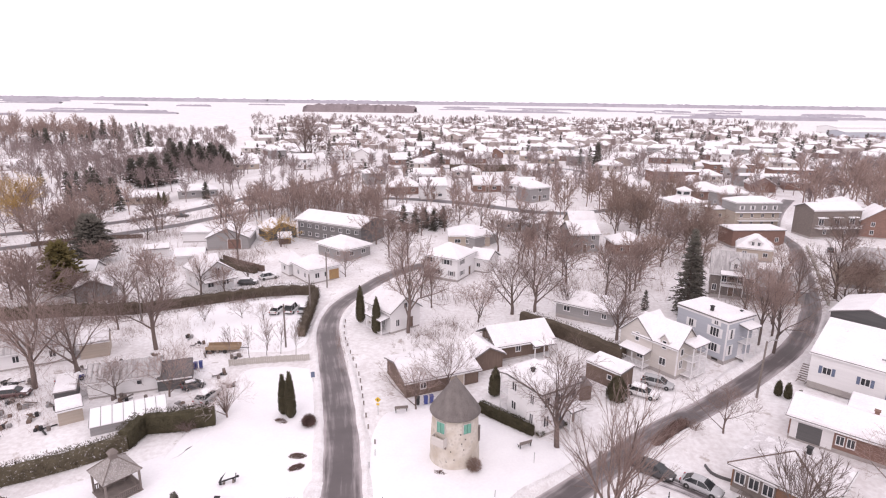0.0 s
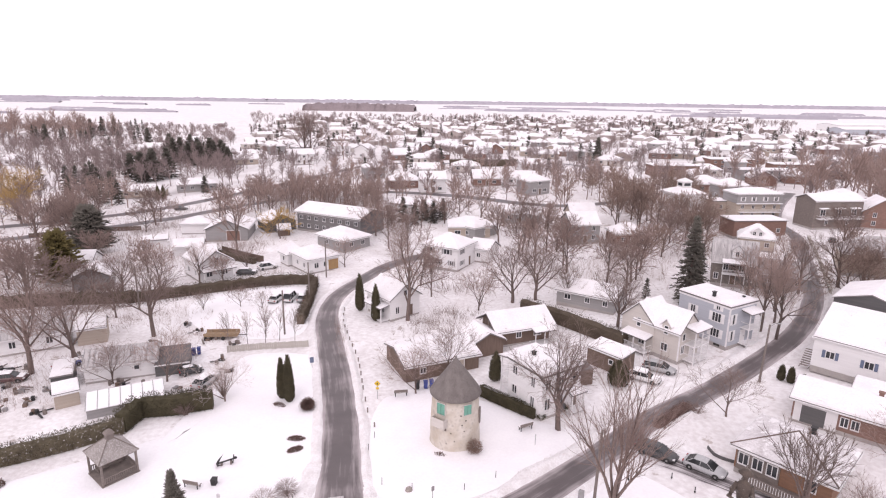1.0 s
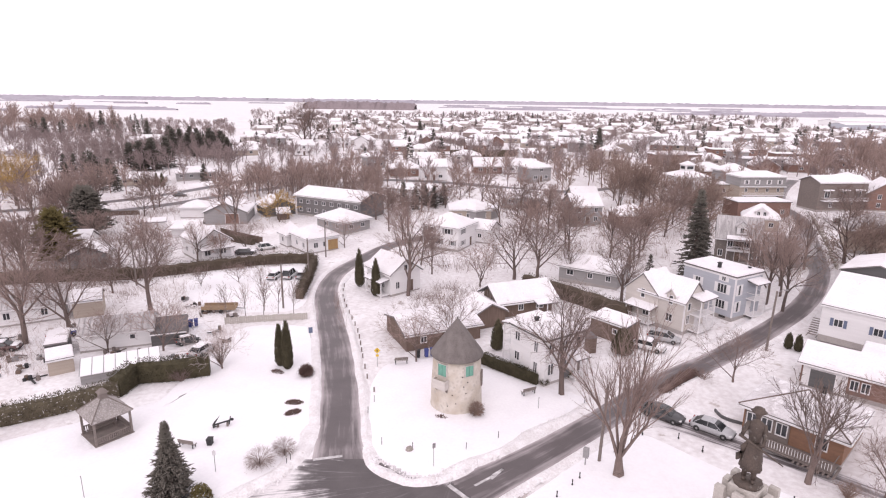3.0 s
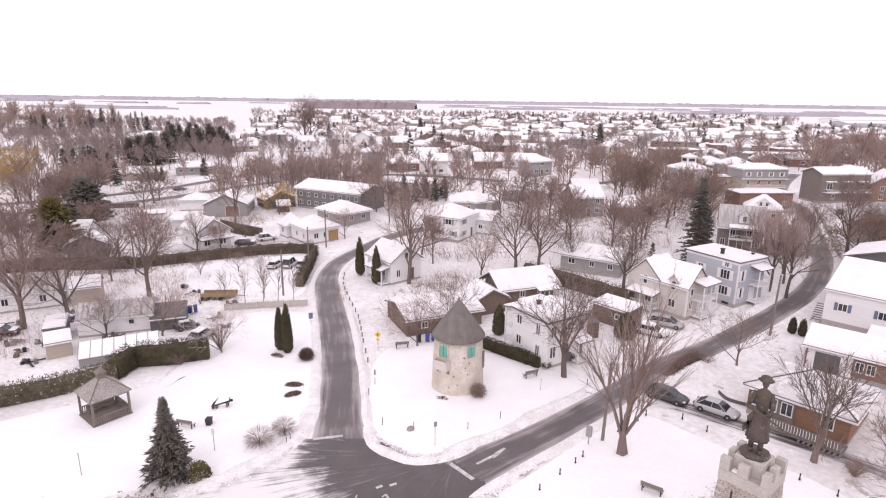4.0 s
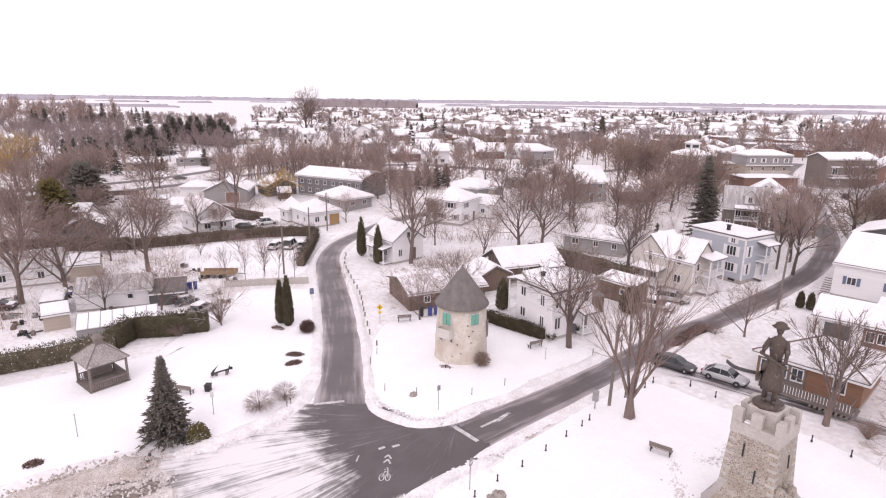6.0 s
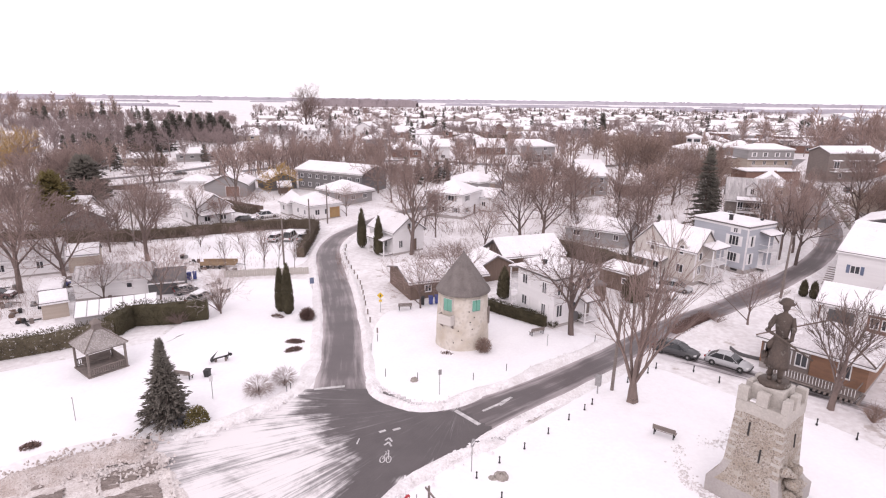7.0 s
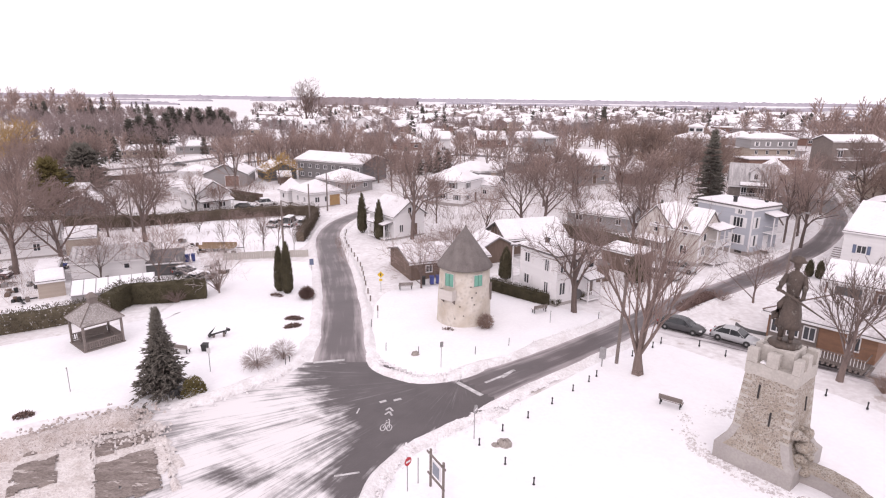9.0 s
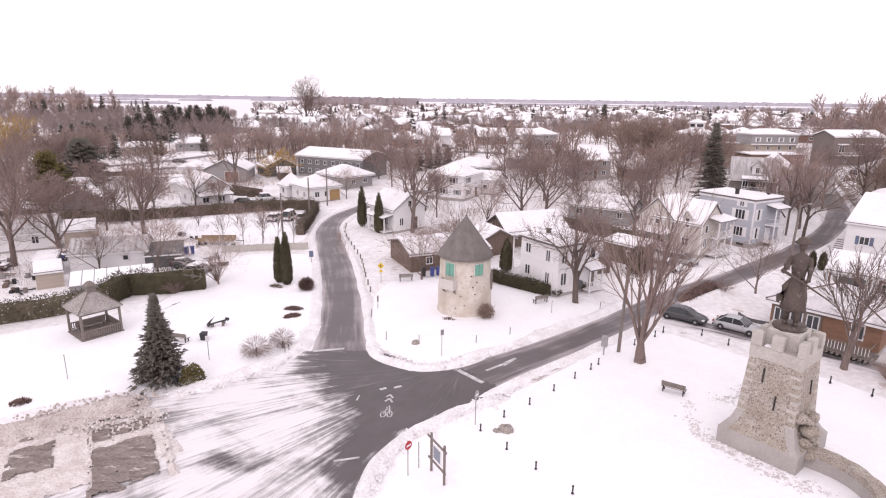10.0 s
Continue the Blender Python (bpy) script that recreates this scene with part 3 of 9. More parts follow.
def grow(seed, height, girth, kids=(9, 7, 6, 4), fork=0.28, spread=0.62, thin=0.012, up=0.25, reach=0.62, fine=True, trunk=0.72, limb=0.5):
    """A bare broadleaf tree: sticks of the trunk with its limbs, sticks of the branches, and pointed twigs."""
    rng = np.random.default_rng(seed)
    wood, crown, twigs = [], [], []
    last = len(kids)

    def branch(p, d, length, r, level):
        if level == last:
            d = d + rng.normal(size=3) * 0.12 + np.array([0, 0, up * 0.3])
            d = d / np.linalg.norm(d)
            twigs.append((*p, *(p + d * length), max(r, thin)))
            return
        pieces = 4 if level == 0 else (3 if fine else 2) if level == 1 else 2 if (level == 2 and fine) else 1
        nodes, ways = [p], []
        for i in range(pieces):
            d = d + rng.normal(size=3) * (0.05 if level == 0 else 0.17) + np.array([0, 0, up * 0.35 if level else 0])
            d = d / np.linalg.norm(d)
            nodes.append(nodes[-1] + d * length / pieces)
            ways.append(d)
        end = 0.45 if level == 0 else 0.3
        for i in range(pieces):
            ra, rb = r * (1 - (1 - end) * i / pieces), r * (1 - (1 - end) * (i + 1) / pieces)
            (wood if level < 2 else crown).append((*nodes[i], *nodes[i + 1], max(ra, thin), max(rb, thin)))
        for k in range(kids[level]):
            lo = fork if level == 0 else 0.22
            f = min(lo + (1 - lo) * (k + rng.uniform(0, 1)) / kids[level], 0.999)
            i = int(f * pieces)
            q = nodes[i] + (nodes[i + 1] - nodes[i]) * (f * pieces - i)
            a = k * 2.4 + rng.uniform(-0.5, 0.5)
            w = ways[i]
            u = np.cross(w, [0.3, 0.9, 0.2])
            u /= np.linalg.norm(u)
            side = u * math.cos(a) + np.cross(w, u) * math.sin(a)
            tilt = spread * rng.uniform(0.75, 1.25)
            nd = w * math.cos(tilt) + side * math.sin(tilt)
            ln = length * reach * rng.uniform(0.7, 1.1) * (1.15 - 0.45 * f)
            if level == 0:
                ln = height * limb * rng.uniform(0.8, 1.1) * (1.1 - 0.5 * f)
            branch(q, nd, ln, r * (1 - 0.6 * f) * (0.55 if level == 0 else 0.5), level + 1)

    branch(np.zeros(3), np.array([0, 0, 1.0]), height * trunk, girth, 0)
    k = height / max(t[5] for t in twigs)
    return [[tuple(np.array(t[:6]) * k) + tuple(t[6:]) for t in rows] for rows in (wood, crown, twigs)]


def tree_meshes(name, seed, height, girth, **kw):
    wood, crown, twigs = grow(seed, height, girth, **kw)
    w = arrays_mesh(name + "_wood", *stick_arrays(wood, 5))
    c = arrays_mesh(name + "_twigs", *join([stick_arrays(crown, 3), spike_arrays(twigs)]))
    return w, c


def conifer_arrays(seed, height, radius, whorls, arms, tufts, droop=0.25, low=0.06, tuft=0.55, width=0.13, power=0.85):
    rng = np.random.default_rng(seed)
    pts, ways, sticks = [], [], []
    for i in range(whorls):
        f = low + (1 - low) * (i / whorls) ** 0.95
        h, rr = height * f, radius * (1 - f) ** power
        for k in range(arms):
            a = 2 * math.pi * (k + rng.uniform(0, 1)) / arms
            ln = rr * rng.uniform(0.6, 1.18)
            d = np.array([math.cos(a), math.sin(a), -droop * (1 - f * 1.4)])
            side = np.array([-math.sin(a), math.cos(a), 0])
            z0 = h + rng.uniform(-0.5, 0.5) * height / whorls
            sticks.append((0, 0, z0, *(d * ln * 0.9 + [0, 0, z0]), 0.035, 0.012))
            for t in range(tufts):
                s = rng.uniform(0.15, 1.0)
                pts.append(d * ln * s + [0, 0, z0] + side * rng.normal() * 0.16 * ln * (1.1 - s))
                ways.append(d + side * rng.normal() * 0.7 + [0, 0, rng.normal() * 0.28 + max(0.0, f - 0.72) * 7])
    for k in range(10):
        pts.append(np.array([0, 0, height * (0.93 + 0.006 * k)]))
        ways.append(np.array([rng.normal() * 0.3, rng.normal() * 0.3, 1]))
    v, f = sprays(np.array(pts), np.array(ways), tuft, width, rng)
    return v, f, sticks


def shell_points(rng, n, profile, height):
    """Points on a body of revolution and their outward ways. profile: radius for a height from 0 to 1."""
    h = rng.uniform(0, 1, n)
    keep = rng.uniform(0, max(profile(t) for t in np.linspace(0, 1, 20)), n)
    r = np.array([profile(t) for t in h])
    h, r = h[keep < r + 0.15], r[keep < r + 0.15]
    a = rng.uniform(0, 2 * math.pi, len(h))
    q = r * rng.uniform(0.8, 1.02, len(h))
    p = np.c_[q * np.cos(a), q * np.sin(a), h * height]
    return p, np.c_[np.cos(a), np.sin(a), np.zeros(len(h))]


MESHES = {}


def cached(key, make):
    if key not in MESHES:
        MESHES[key] = make()
    return MESHES[key]


# ---- ground, roads, snow banks ----
def ground_sheet():
    near = np.arange(-250, 250, 5.0)
    xs = np.unique(np.r_[-4700, -3000, -2000, -1200, -800, -500, -350, near, 250, 300, 350, 500, 800, 1200, 2000, 3000, 4700])
    ys = np.unique(np.r_[-600, -200, -80, -30, np.arange(0, 400, 5.0), 400, 450, 500, 700, 1000, 1500, 2200, 3200, 4700])
    X, Y = np.meshgrid(xs, ys)
    Z = np.vectorize(gz)(X, Y)
    v = np.c_[X.ravel(), Y.ravel(), Z.ravel()]
    nx = len(xs)
    f = [(j * nx + i, j * nx + i + 1, (j + 1) * nx + i + 1, (j + 1) * nx + i) for j in range(len(ys) - 1) for i in range(nx - 1)]
    return arrays_mesh("ground", v, f)


ground = part("ground", ground_sheet(), SNOW_YARD)
tagged(ground, "snow-covered ground with trodden and bare patches", "ground", kind="structure")


def ribbon(name, ctrl, material, lift, label, step=1.5, across=6):
    """A road sheet along control rows of x, y, width. UV: metres across from the middle, metres along."""
    line = spline([(*seat(*row[:2])[:2], row[2] * seat(*row[:2])[2]) for row in ctrl], step)
    nrm = sides(line)
    along = np.r_[0, np.cumsum(np.linalg.norm(np.diff(line[:, :2], axis=0), axis=1))]
    vs, uvs = [], []
    for i, row in enumerate(line):
        for k in range(across + 1):
            o = (k / across - 0.5) * row[2]
            wob = 0.28 * noise.noise((along[i] * 0.35, k * 10.0, lift * 90)) if k in (0, across) else 0
            x, y = row[0] + nrm[i, 0] * (o + wob), row[1] + nrm[i, 1] * (o + wob)
            vs.append((x, y, gz(x, y) + lift))
            uvs.append((o * 4.4 / row[2], along[i]))
    fs = [(i * (across + 1) + k, (i + 1) * (across + 1) + k, (i + 1) * (across + 1) + k + 1, i * (across + 1) + k + 1)
          for i in range(len(line) - 1) for k in range(across)]
    me = right_way(arrays_mesh(name, vs, fs))
    lay = me.uv_layers.new(name="UVMap")
    for lp in me.loops:
        lay.data[lp.index].uv = uvs[lp.vertex_index]
    if me.polygons[0].normal.z < 0:
        me.flip_normals()
    ob = part(name, me, material)
    return tagged(ob, label, "road", kind="structure"), line, nrm


A_LINE = [(-7.6, 42.0, 6.0), (-8.2, 44, 6.0), (-9.0, 46.6, 5.6), (-10.1, 51.5, 5.0), (-10.7, 56, 4.6), (-12.6, 66, 4.5), (-15.4, 78, 4.5), (-18.3, 89, 4.4), (-20.6, 98, 4.3),
          (-21.6, 106, 4.0), (-21.0, 114, 4.0), (-18.0, 123, 4.2), (-12.8, 135, 4.6), (-5, 144, 4.4), (8, 152, 4.2)]
B_LINE = [(-5.2, 38.6, 4.6), (-3.0, 40.6, 5.0), (1.6, 44.2, 4.9), (9.6, 50.2, 4.0), (18.2, 57.3, 3.7), (27.2, 65.4, 3.6), (37.4, 72.6, 3.7),
          (48.5, 81.6, 3.8), (59.5, 91.6, 3.9), (68, 101, 3.9), (75.6, 111.2, 4.0), (80.2, 118.3, 3.9), (87, 130.5, 3.8), (96.8, 149, 4.0), (110.5, 176, 4.2), (114, 188, 4.2), (119.5, 204, 4.4), (140, 238, 5), (163, 270, 5)]
C_LINE = [(-5.0, 39.6, 8), (-12, 37.8, 13.0), (-20, 33.6, 14.5), (-34, 25.5, 15), (-50, 15, 15)]
road_c, c_line, c_nrm = ribbon("road_packed_snow", C_LINE, ROAD_PACKED, 0.03, "street of packed snow scored by tyre tracks")
road_a, a_line, a_nrm = ribbon("road_village", A_LINE, ROAD, 0.042, "narrow wet asphalt street between snow banks")
road_b, b_line, b_nrm = ribbon("road_diagonal", B_LINE, ROAD, 0.054, "narrow dark asphalt street with slush along its edges")


ribbon("road_side", [(19.6, 60.6, 3.0), (24.6, 57.0, 2.9), (29.6, 53.0, 2.8), (36.5, 47.2, 2.8), (44, 40, 2.8)], ROAD_SLUSH, 0.05, "side street of slushy asphalt beside the monument lawn")


def to_line(pts, x, y):
    """Distance of a place from a bent line, and the side: positive on its left."""
    best, side = 1e9, 1.0
    for (ax, ay), (bx, by) in zip(pts[:-1], pts[1:]):
        dx, dy = bx - ax, by - ay
        s = min(1, max(0, ((x - ax) * dx + (y - ay) * dy) / (dx * dx + dy * dy)))
        px, py = x - ax - s * dx, y - ay - s * dy
        d = math.hypot(px, py)
        if d < best:
            best, side = d, math.copysign(1.0, dx * py - dy * px)
    return best, side


def edge_in(pts, x, y):
    d, side = to_line(pts, x, y)
    return -d * side


def junction_sheet():
    """The crossing as one sheet: cleared asphalt in the mouths of both streets, packed snow scored by tyres towards the wide street."""
    left = [tuple(p[:2]) for p in spline([(-11.9, 54, 0), (-12.4, 50, 0), (-13.5, 46.8, 0), (-10.8, 43.4, 0), (-9.6, 41, 0), (-8.2, 39.2, 0), (-8.7, 36.8, 0), (-8.5, 34.8, 0), (-7.6, 32.6, 0), (-6.6, 29.6, 0), (-6.2, 24, 0)], 1.0)]
    kerb = [(-7.9, 54), (-6.2, 49.2), (-3.0, 46.6), (1, 45.8), (5, 48.6)]
    kerb_b = [(7, 44.0), (4.2, 42.0), (0.5, 39.8), (-3.3, 36.5), (-4.9, 34), (-5.5, 31.2), (-5.6, 24)]
    rim = [(-11, 60), (-13.6, 50.4), (-15.4, 47), (-19.6, 43.4), (-24.5, 40.2), (-30, 37), (-36, 33), (-44, 27)]
    tongue = [(-14.6, 33.5), (-12.2, 32.7), (-10.0, 33.6)]
    xs, ys = np.arange(-40, 5.01, 0.5), np.arange(8, 50.41, 0.5)
    nx = len(xs)
    vs, polar, depth = [], [], []
    for y in ys:
        for x in xs:
            d, side = to_line(left, x, y)
            inner = d * side
            inner = min(inner, 3 * edge_in(kerb, x, y) + 1.2, 3 * edge_in(kerb_b, x, y) + 1.2) if inner > 0 else inner
            inner = max(inner, 1.0 - 1.5 * to_line(tongue, x, y)[0])
            r, a = math.hypot(x - 1.5, y - 47.5), math.atan2(y - 47.5, x - 1.5)
            vs.append((x, y, gz(x, y) + 0.06))
            polar.append((a % (2 * math.pi) * 6, r))
            depth.append((max(-7.0, min(inner, 4.0)), 0))
    fs = []
    for j in range(len(ys) - 1):
        for i in range(nx - 1):
            cx, cy = xs[i] + 0.25, ys[j] + 0.25
            d_, s_ = to_line(rim, cx, cy)
            if s_ < 0 and d_ > 0.6:
                continue
            if edge_in(kerb, cx, cy) < -0.9 or edge_in(kerb_b, cx, cy) < -0.9:
                continue
            if (cx - 2) * 0.75 + (cy - 44.8) * 0.66 < 0.5:
                fs.append((j * nx + i, j * nx + i + 1, (j + 1) * nx + i + 1, (j + 1) * nx + i))
    me = arrays_mesh("road_junction", vs, fs)
    for nm, rows in (("Polar", polar), ("Depth", depth)):
        lay = me.uv_layers.new(name=nm)
        for p in me.polygons:
            turn = max(polar[v][0] for v in p.vertices) > 30 and nm == "Polar"
            for li in p.loop_indices:
                u, w = rows[me.loops[li].vertex_index]
                lay.data[li].uv = (u + (12 * math.pi if turn and u < 8 else 0), w)
    return me


tagged(part("road_junction", junction_sheet(), JUNCTION), "crossing of dark asphalt and packed snow scored by turning tyres", "road", kind="structure")
FAR_ROADS = [
    [(-165, 122, 5), (-125, 156, 5), (-104, 175, 5), (-90, 192, 5), (-78, 215, 5), (-66, 232, 5)],
    [(-170, 152, 5), (-137, 173, 5), (-119, 187, 5), (-103, 208, 5), (-91, 238, 5), (-78, 277, 5), (-62, 330, 5), (-40, 400, 5)],
    [(-42, 246, 5), (-24, 256, 5), (4, 246, 5), (37, 225, 5), (60, 229, 5), (82, 250, 5), (96, 290, 5), (92, 345, 5), (80, 384, 5), (42, 378, 5), (5, 384, 5), (-60, 384, 5)],
]
for row in FAR_ROADS:
    ribbon("road_far", row, ROAD_FAR, 0.06, "cleared residential street seen across snowy yards", 6, 4)


def bank(name, line, nrm, side, lo, hi, width, height, seed, label="ridge of ploughed snow along the street", gap=0.15, material=None):
    """An uneven ridge of ploughed snow beside a road line, between the points lo and hi of that line."""
    seg, nr = line[lo:hi], nrm[lo:hi]
    prof = [(0, 0), (0.18, 0.62), (0.4, 1.0), (0.62, 0.78), (0.85, 0.25), (1, 0)]
    vs, fs = [], []
    for i, row in enumerate(seg):
        e = min(1.0, i / 3, (len(seg) - 1 - i) / 3)
        for j, (u, h) in enumerate(prof):
            nz = noise.noise((i * 0.5 + seed, j * 0.7, seed * 3.1))
            o = side * (row[2] / 2 - gap + u * width * (1 + 0.35 * noise.noise((i * 0.3, seed, 5.0))))
            x, y = row[0] + nr[i, 0] * o, row[1] + nr[i, 1] * o
            vs.append((x + nz * 0.12, y + nz * 0.12, gz(x, y) - 0.03 + (height * h * (1 + 0.7 * nz) if 0 < j < 5 else 0) * e))
    k = len(prof)
    fs = [(i * k + j, (i + 1) * k + j, (i + 1) * k + j + 1, i * k + j + 1) for i in range(len(seg) - 1) for j in range(k - 1)]
    me = arrays_mesh(name, vs, fs)
    if me.polygons[len(me.polygons) // 2].normal.z < 0:
        me.flip_normals()
    me.polygons.foreach_set("use_smooth", [True] * len(me.polygons))
    ob = part(name, me, material or SNOW_BANK)
    return tagged(ob, label, "snow bank", kind="stuff")


def index_at(line, x, y):
    return int(np.argmin((line[:, 0] - x) ** 2 + (line[:, 1] - y) ** 2))


ia = index_at(a_line, -10.5, 55)
bank("snow_bank", a_line, a_nrm, 1, ia, len(a_line) - 8, 1.5, 0.42, 1.0)
bank("snow_bank", a_line, a_nrm, -1, index_at(a_line, -9.8, 50), len(a_line) - 14, 1.4, 0.4, 2.0)
jb = index_at(b_line, 1.0, 43.8)
bank("snow_bank", b_line, b_nrm, 1, jb, len(b_line) - 10, 2.1, 0.5, 3.0)
bank("snow_bank", b_line, b_nrm, -1, 4, len(b_line) - 10, 1.3, 0.36, 4.0)
low_c = spline([(5.0, 42.4, 0.2), (0.6, 39.8, 0.2), (-1.8, 37.8, 0.2), (-3.4, 36, 0.2), (-4.7, 33.8, 0.2), (-5.3, 31.4, 0.2), (-5.6, 26, 0.2), (-5.8, 18, 0.2)], 0.8)
bank("snow_bank", low_c, sides(low_c), 1, 0, len(low_c), 1.5, 0.4, 8.0)
turn_bank = spline([(-12.9, 57, 0.2), (-12.6, 53, 0.2), (-12.9, 50.2, 0.2), (-14.0, 47.7, 0.2), (-15.8, 45.3, 0.2), (-18.5, 42.8, 0.2), (-22, 40.8, 0.2)], 0.8)
bank("snow_bank", turn_bank, sides(turn_bank), -1, 0, len(turn_bank), 2.3, 0.5, 5.0, "broad ridge of ploughed snow round the park corner")
# the rounded corner of the mill's lawn
corner = spline([(-8.2, 52.5, 0.6), (-7.2, 49, 0.6), (-5.0, 46.6, 0.6), (-2.2, 45.5, 0.6), (1.2, 46.2, 0.6), (4.5, 48.4, 0.6)], 0.8)
bank("snow_bank", corner, sides(corner), 1, 0, len(corner), 1.6, 0.45, 6.0, "ridge of ploughed snow round the corner of the lawn")


def lawn(name, outline, lift, label, material=SNOW):
    """A level sheet of clean snow within an eased outline."""
    line = spline([(*p, 0) for p in outline + outline[:1]], 2.0)[:-1]
    c = line.mean(0)
    vs, fs = [(c[0], c[1], gz(c[0], c[1]) + lift)], []
    rings = 6
    for r in range(1, rings + 1):
        for p in line:
            x, y = c[0] + (p[0] - c[0]) * r / rings, c[1] + (p[1] - c[1]) * r / rings
            soft = lift if r < rings else -0.02
            vs.append((x, y, gz(x, y) + soft + 0.05 * noise.noise((x * 0.2, y * 0.2, 3)) * (r < rings)))
    n = len(line)
    mb = MB()
    fs = [(0, 1 + k, 1 + (k + 1) % n) for k in range(n)]
    fs += [(1 + r * n + k, 1 + (r + 1) * n + k, 1 + (r + 1) * n + (k + 1) % n, 1 + r * n + (k + 1) % n) for r in range(rings - 1) for k in range(n)]
    mb.add(vs, fs)
    me = right_way(mb.mesh(name, True))
    if me.polygons[0].normal.z < 0:
        me.flip_normals()
    return tagged(part(name, me, material), label, "lawn", kind="structure")


lawn("ground_mill_lawn", [(-7.9, 54), (-6.0, 49.6), (-2.6, 46.9), (2.0, 47.2), (6, 50.2), (12, 55.4), (18, 61.5), (13, 64.5), (6, 70), (-2, 72), (-7.5, 71), (-8.8, 62)], 0.16, "smooth deep snow on the lawn round the stone mill")
lawn("ground_monument_lawn", [(-4.3, 31), (-3.6, 33.8), (-2.0, 36.4), (1.4, 39.2), (8, 44.8), (16, 51.8), (21, 55), (27, 49), (34, 42), (36, 30), (20, 18), (4, 16), (-5.2, 18), (-5.2, 26)], 0.15, "smooth deep snow on the lawn round the monument")
lawn("ground_park_lawn", [(-14.8, 48.2), (-17.5, 45.4), (-21, 43.2), (-26, 42.0), (-31, 39.6), (-36, 36), (-54, 28), (-58, 44), (-44, 54), (-35, 60), (-29, 67), (-31, 84), (-19, 84), (-16, 72), (-13.6, 60), (-13.2, 53)], 0.15, "smooth deep snow on the park lawn")
lawn("ground_yard_snow", [(-33, 90), (-24, 92), (-25, 106), (-29, 118), (-44, 116), (-50, 108), (-44, 96)], 0.12, "clean snow on a yard behind a hedge")

# gritty bank and scraped slush at the edge of the packed street
bank("snow_bank", spline([(-33, 36.0, 0.2), (-29.5, 38.6, 0.2), (-26, 41, 0.2), (-24.0, 42.2, 0.2)], 0.5), sides(spline([(-33, 36.0, 0.2), (-29.5, 38.6, 0.2), (-26, 41, 0.2), (-24.0, 42.2, 0.2)], 0.5)),
            -1, 0, 60, 3.6, 0.8, 7.0, "bank of gritty brown snow scraped from the street", 0.0, GRAVEL_SNOW)


def slush_slab(x, y, sx, sy, rz, h, ragged=0.0):
    """A low patch with a broken rim: cells of a fine grid that a noise leaves out towards the edge."""
    mb = MB()
    n, m = max(8, int(sx / 0.16)), max(6, int(sy / 0.16))
    vs, gone = [], {}
    a = radians(rz)
    for j in range(m + 1):
        for i in range(n + 1):
            u, v = i / n - 0.5, j / m - 0.5
            rim = min((0.5 - abs(u)) * sx, (0.5 - abs(v)) * sy)
            px, py = x + u * sx * math.cos(a) - v * sy * math.sin(a), y + u * sx * math.sin(a) + v * sy * math.cos(a)
            k = noise.noise((px * 1.1, py * 1.1, 2.0)) + 0.5 * noise.noise((px * 3.1, py * 3.1, 5.0))
            fine = noise.noise((px * 5.3, py * 5.3, 9.0))
            gone[i, j] = ragged and rim + 0.6 * k + 0.02 < 0.2 * ragged
            e = min(1.0, rim / 0.3)
            vs.append((px + 0.06 * fine, py + 0.06 * k, gz(px, py) + 0.02 + h * e * (0.8 + 0.45 * k) + 0.045 * fine * e))
    fs = [(j * (n + 1) + i, j * (n + 1) + i + 1, (j + 1) * (n + 1) + i + 1, (j + 1) * (n + 1) + i) for j in range(m) for i in range(n)
          if not (gone[i, j] or gone[i + 1, j + 1])]
    return mb.add(vs, fs)


DARK_PATCH, SAND_RIDGE = "patch of dark frozen slush", "narrow ridge of sanded snow between slush patches"
for x, y, sx, sy, rz, h, m, ragged, lab in (
        (-24.7, 34.1, 9.2, 12.0, -51, 0.13, GRIT_PALE, 0.6, "broad apron of sanded trodden snow"),
        (-28.8, 35.9, 2.8, 1.7, 31, 0.26, SLUSH, 0.6, DARK_PATCH), (-26.8, 33.2, 3.0, 3.9, 31, 0.26, SLUSH, 0.7, DARK_PATCH),
        (-24.0, 36.2, 1.9, 2.5, 31, 0.25, SLUSH, 0.6, DARK_PATCH), (-21.4, 32.3, 2.2, 5.8, 31, 0.26, SLUSH, 0.6, DARK_PATCH),
        (-22.3, 37.3, 2.8, 2.0, 31, 0.27, SLUSH, 0.6, DARK_PATCH), (-20.1, 33.4, 2.9, 5.6, 31, 0.26, SLUSH, 0.8, DARK_PATCH),
        (-23.2, 33.8, 0.6, 8.6, 31, 0.33, GRIT_PALE, 0.5, SAND_RIDGE), (-22.6, 35.3, 0.4, 4.4, 31, 0.33, GRIT_PALE, 0.5, SAND_RIDGE),
        (-19.0, 35.4, 0.7, 8.6, 31, 0.33, GRIT_PALE, 0.6, SAND_RIDGE),
        (-26.0, 38.6, 6.4, 3.0, 20, 0.36, GRAVEL_SNOW, 0.9, "patch of gritty trodden snow")):
    tagged(part("slush_patch", slush_slab(x, y, sx, sy, rz, h, ragged), m, smooth=True), lab, "slush", kind="stuff")


for x, y, sx, sy in ((1.6, 40.2, 3.4, 1.1), (4.6, 42.3, 4.6, 1.2), (8.2, 45.4, 4.2, 1.0), (11.6, 48.2, 3.6, 0.8), (15.2, 51.6, 3.0, 0.7)):
    tagged(part("snow_spill", slush_slab(x, y, sx, sy, 40, 0.09, 1.3), SNOW_BANK, smooth=True), "thin ragged snow spilt over the road's edge", "snow", kind="stuff")


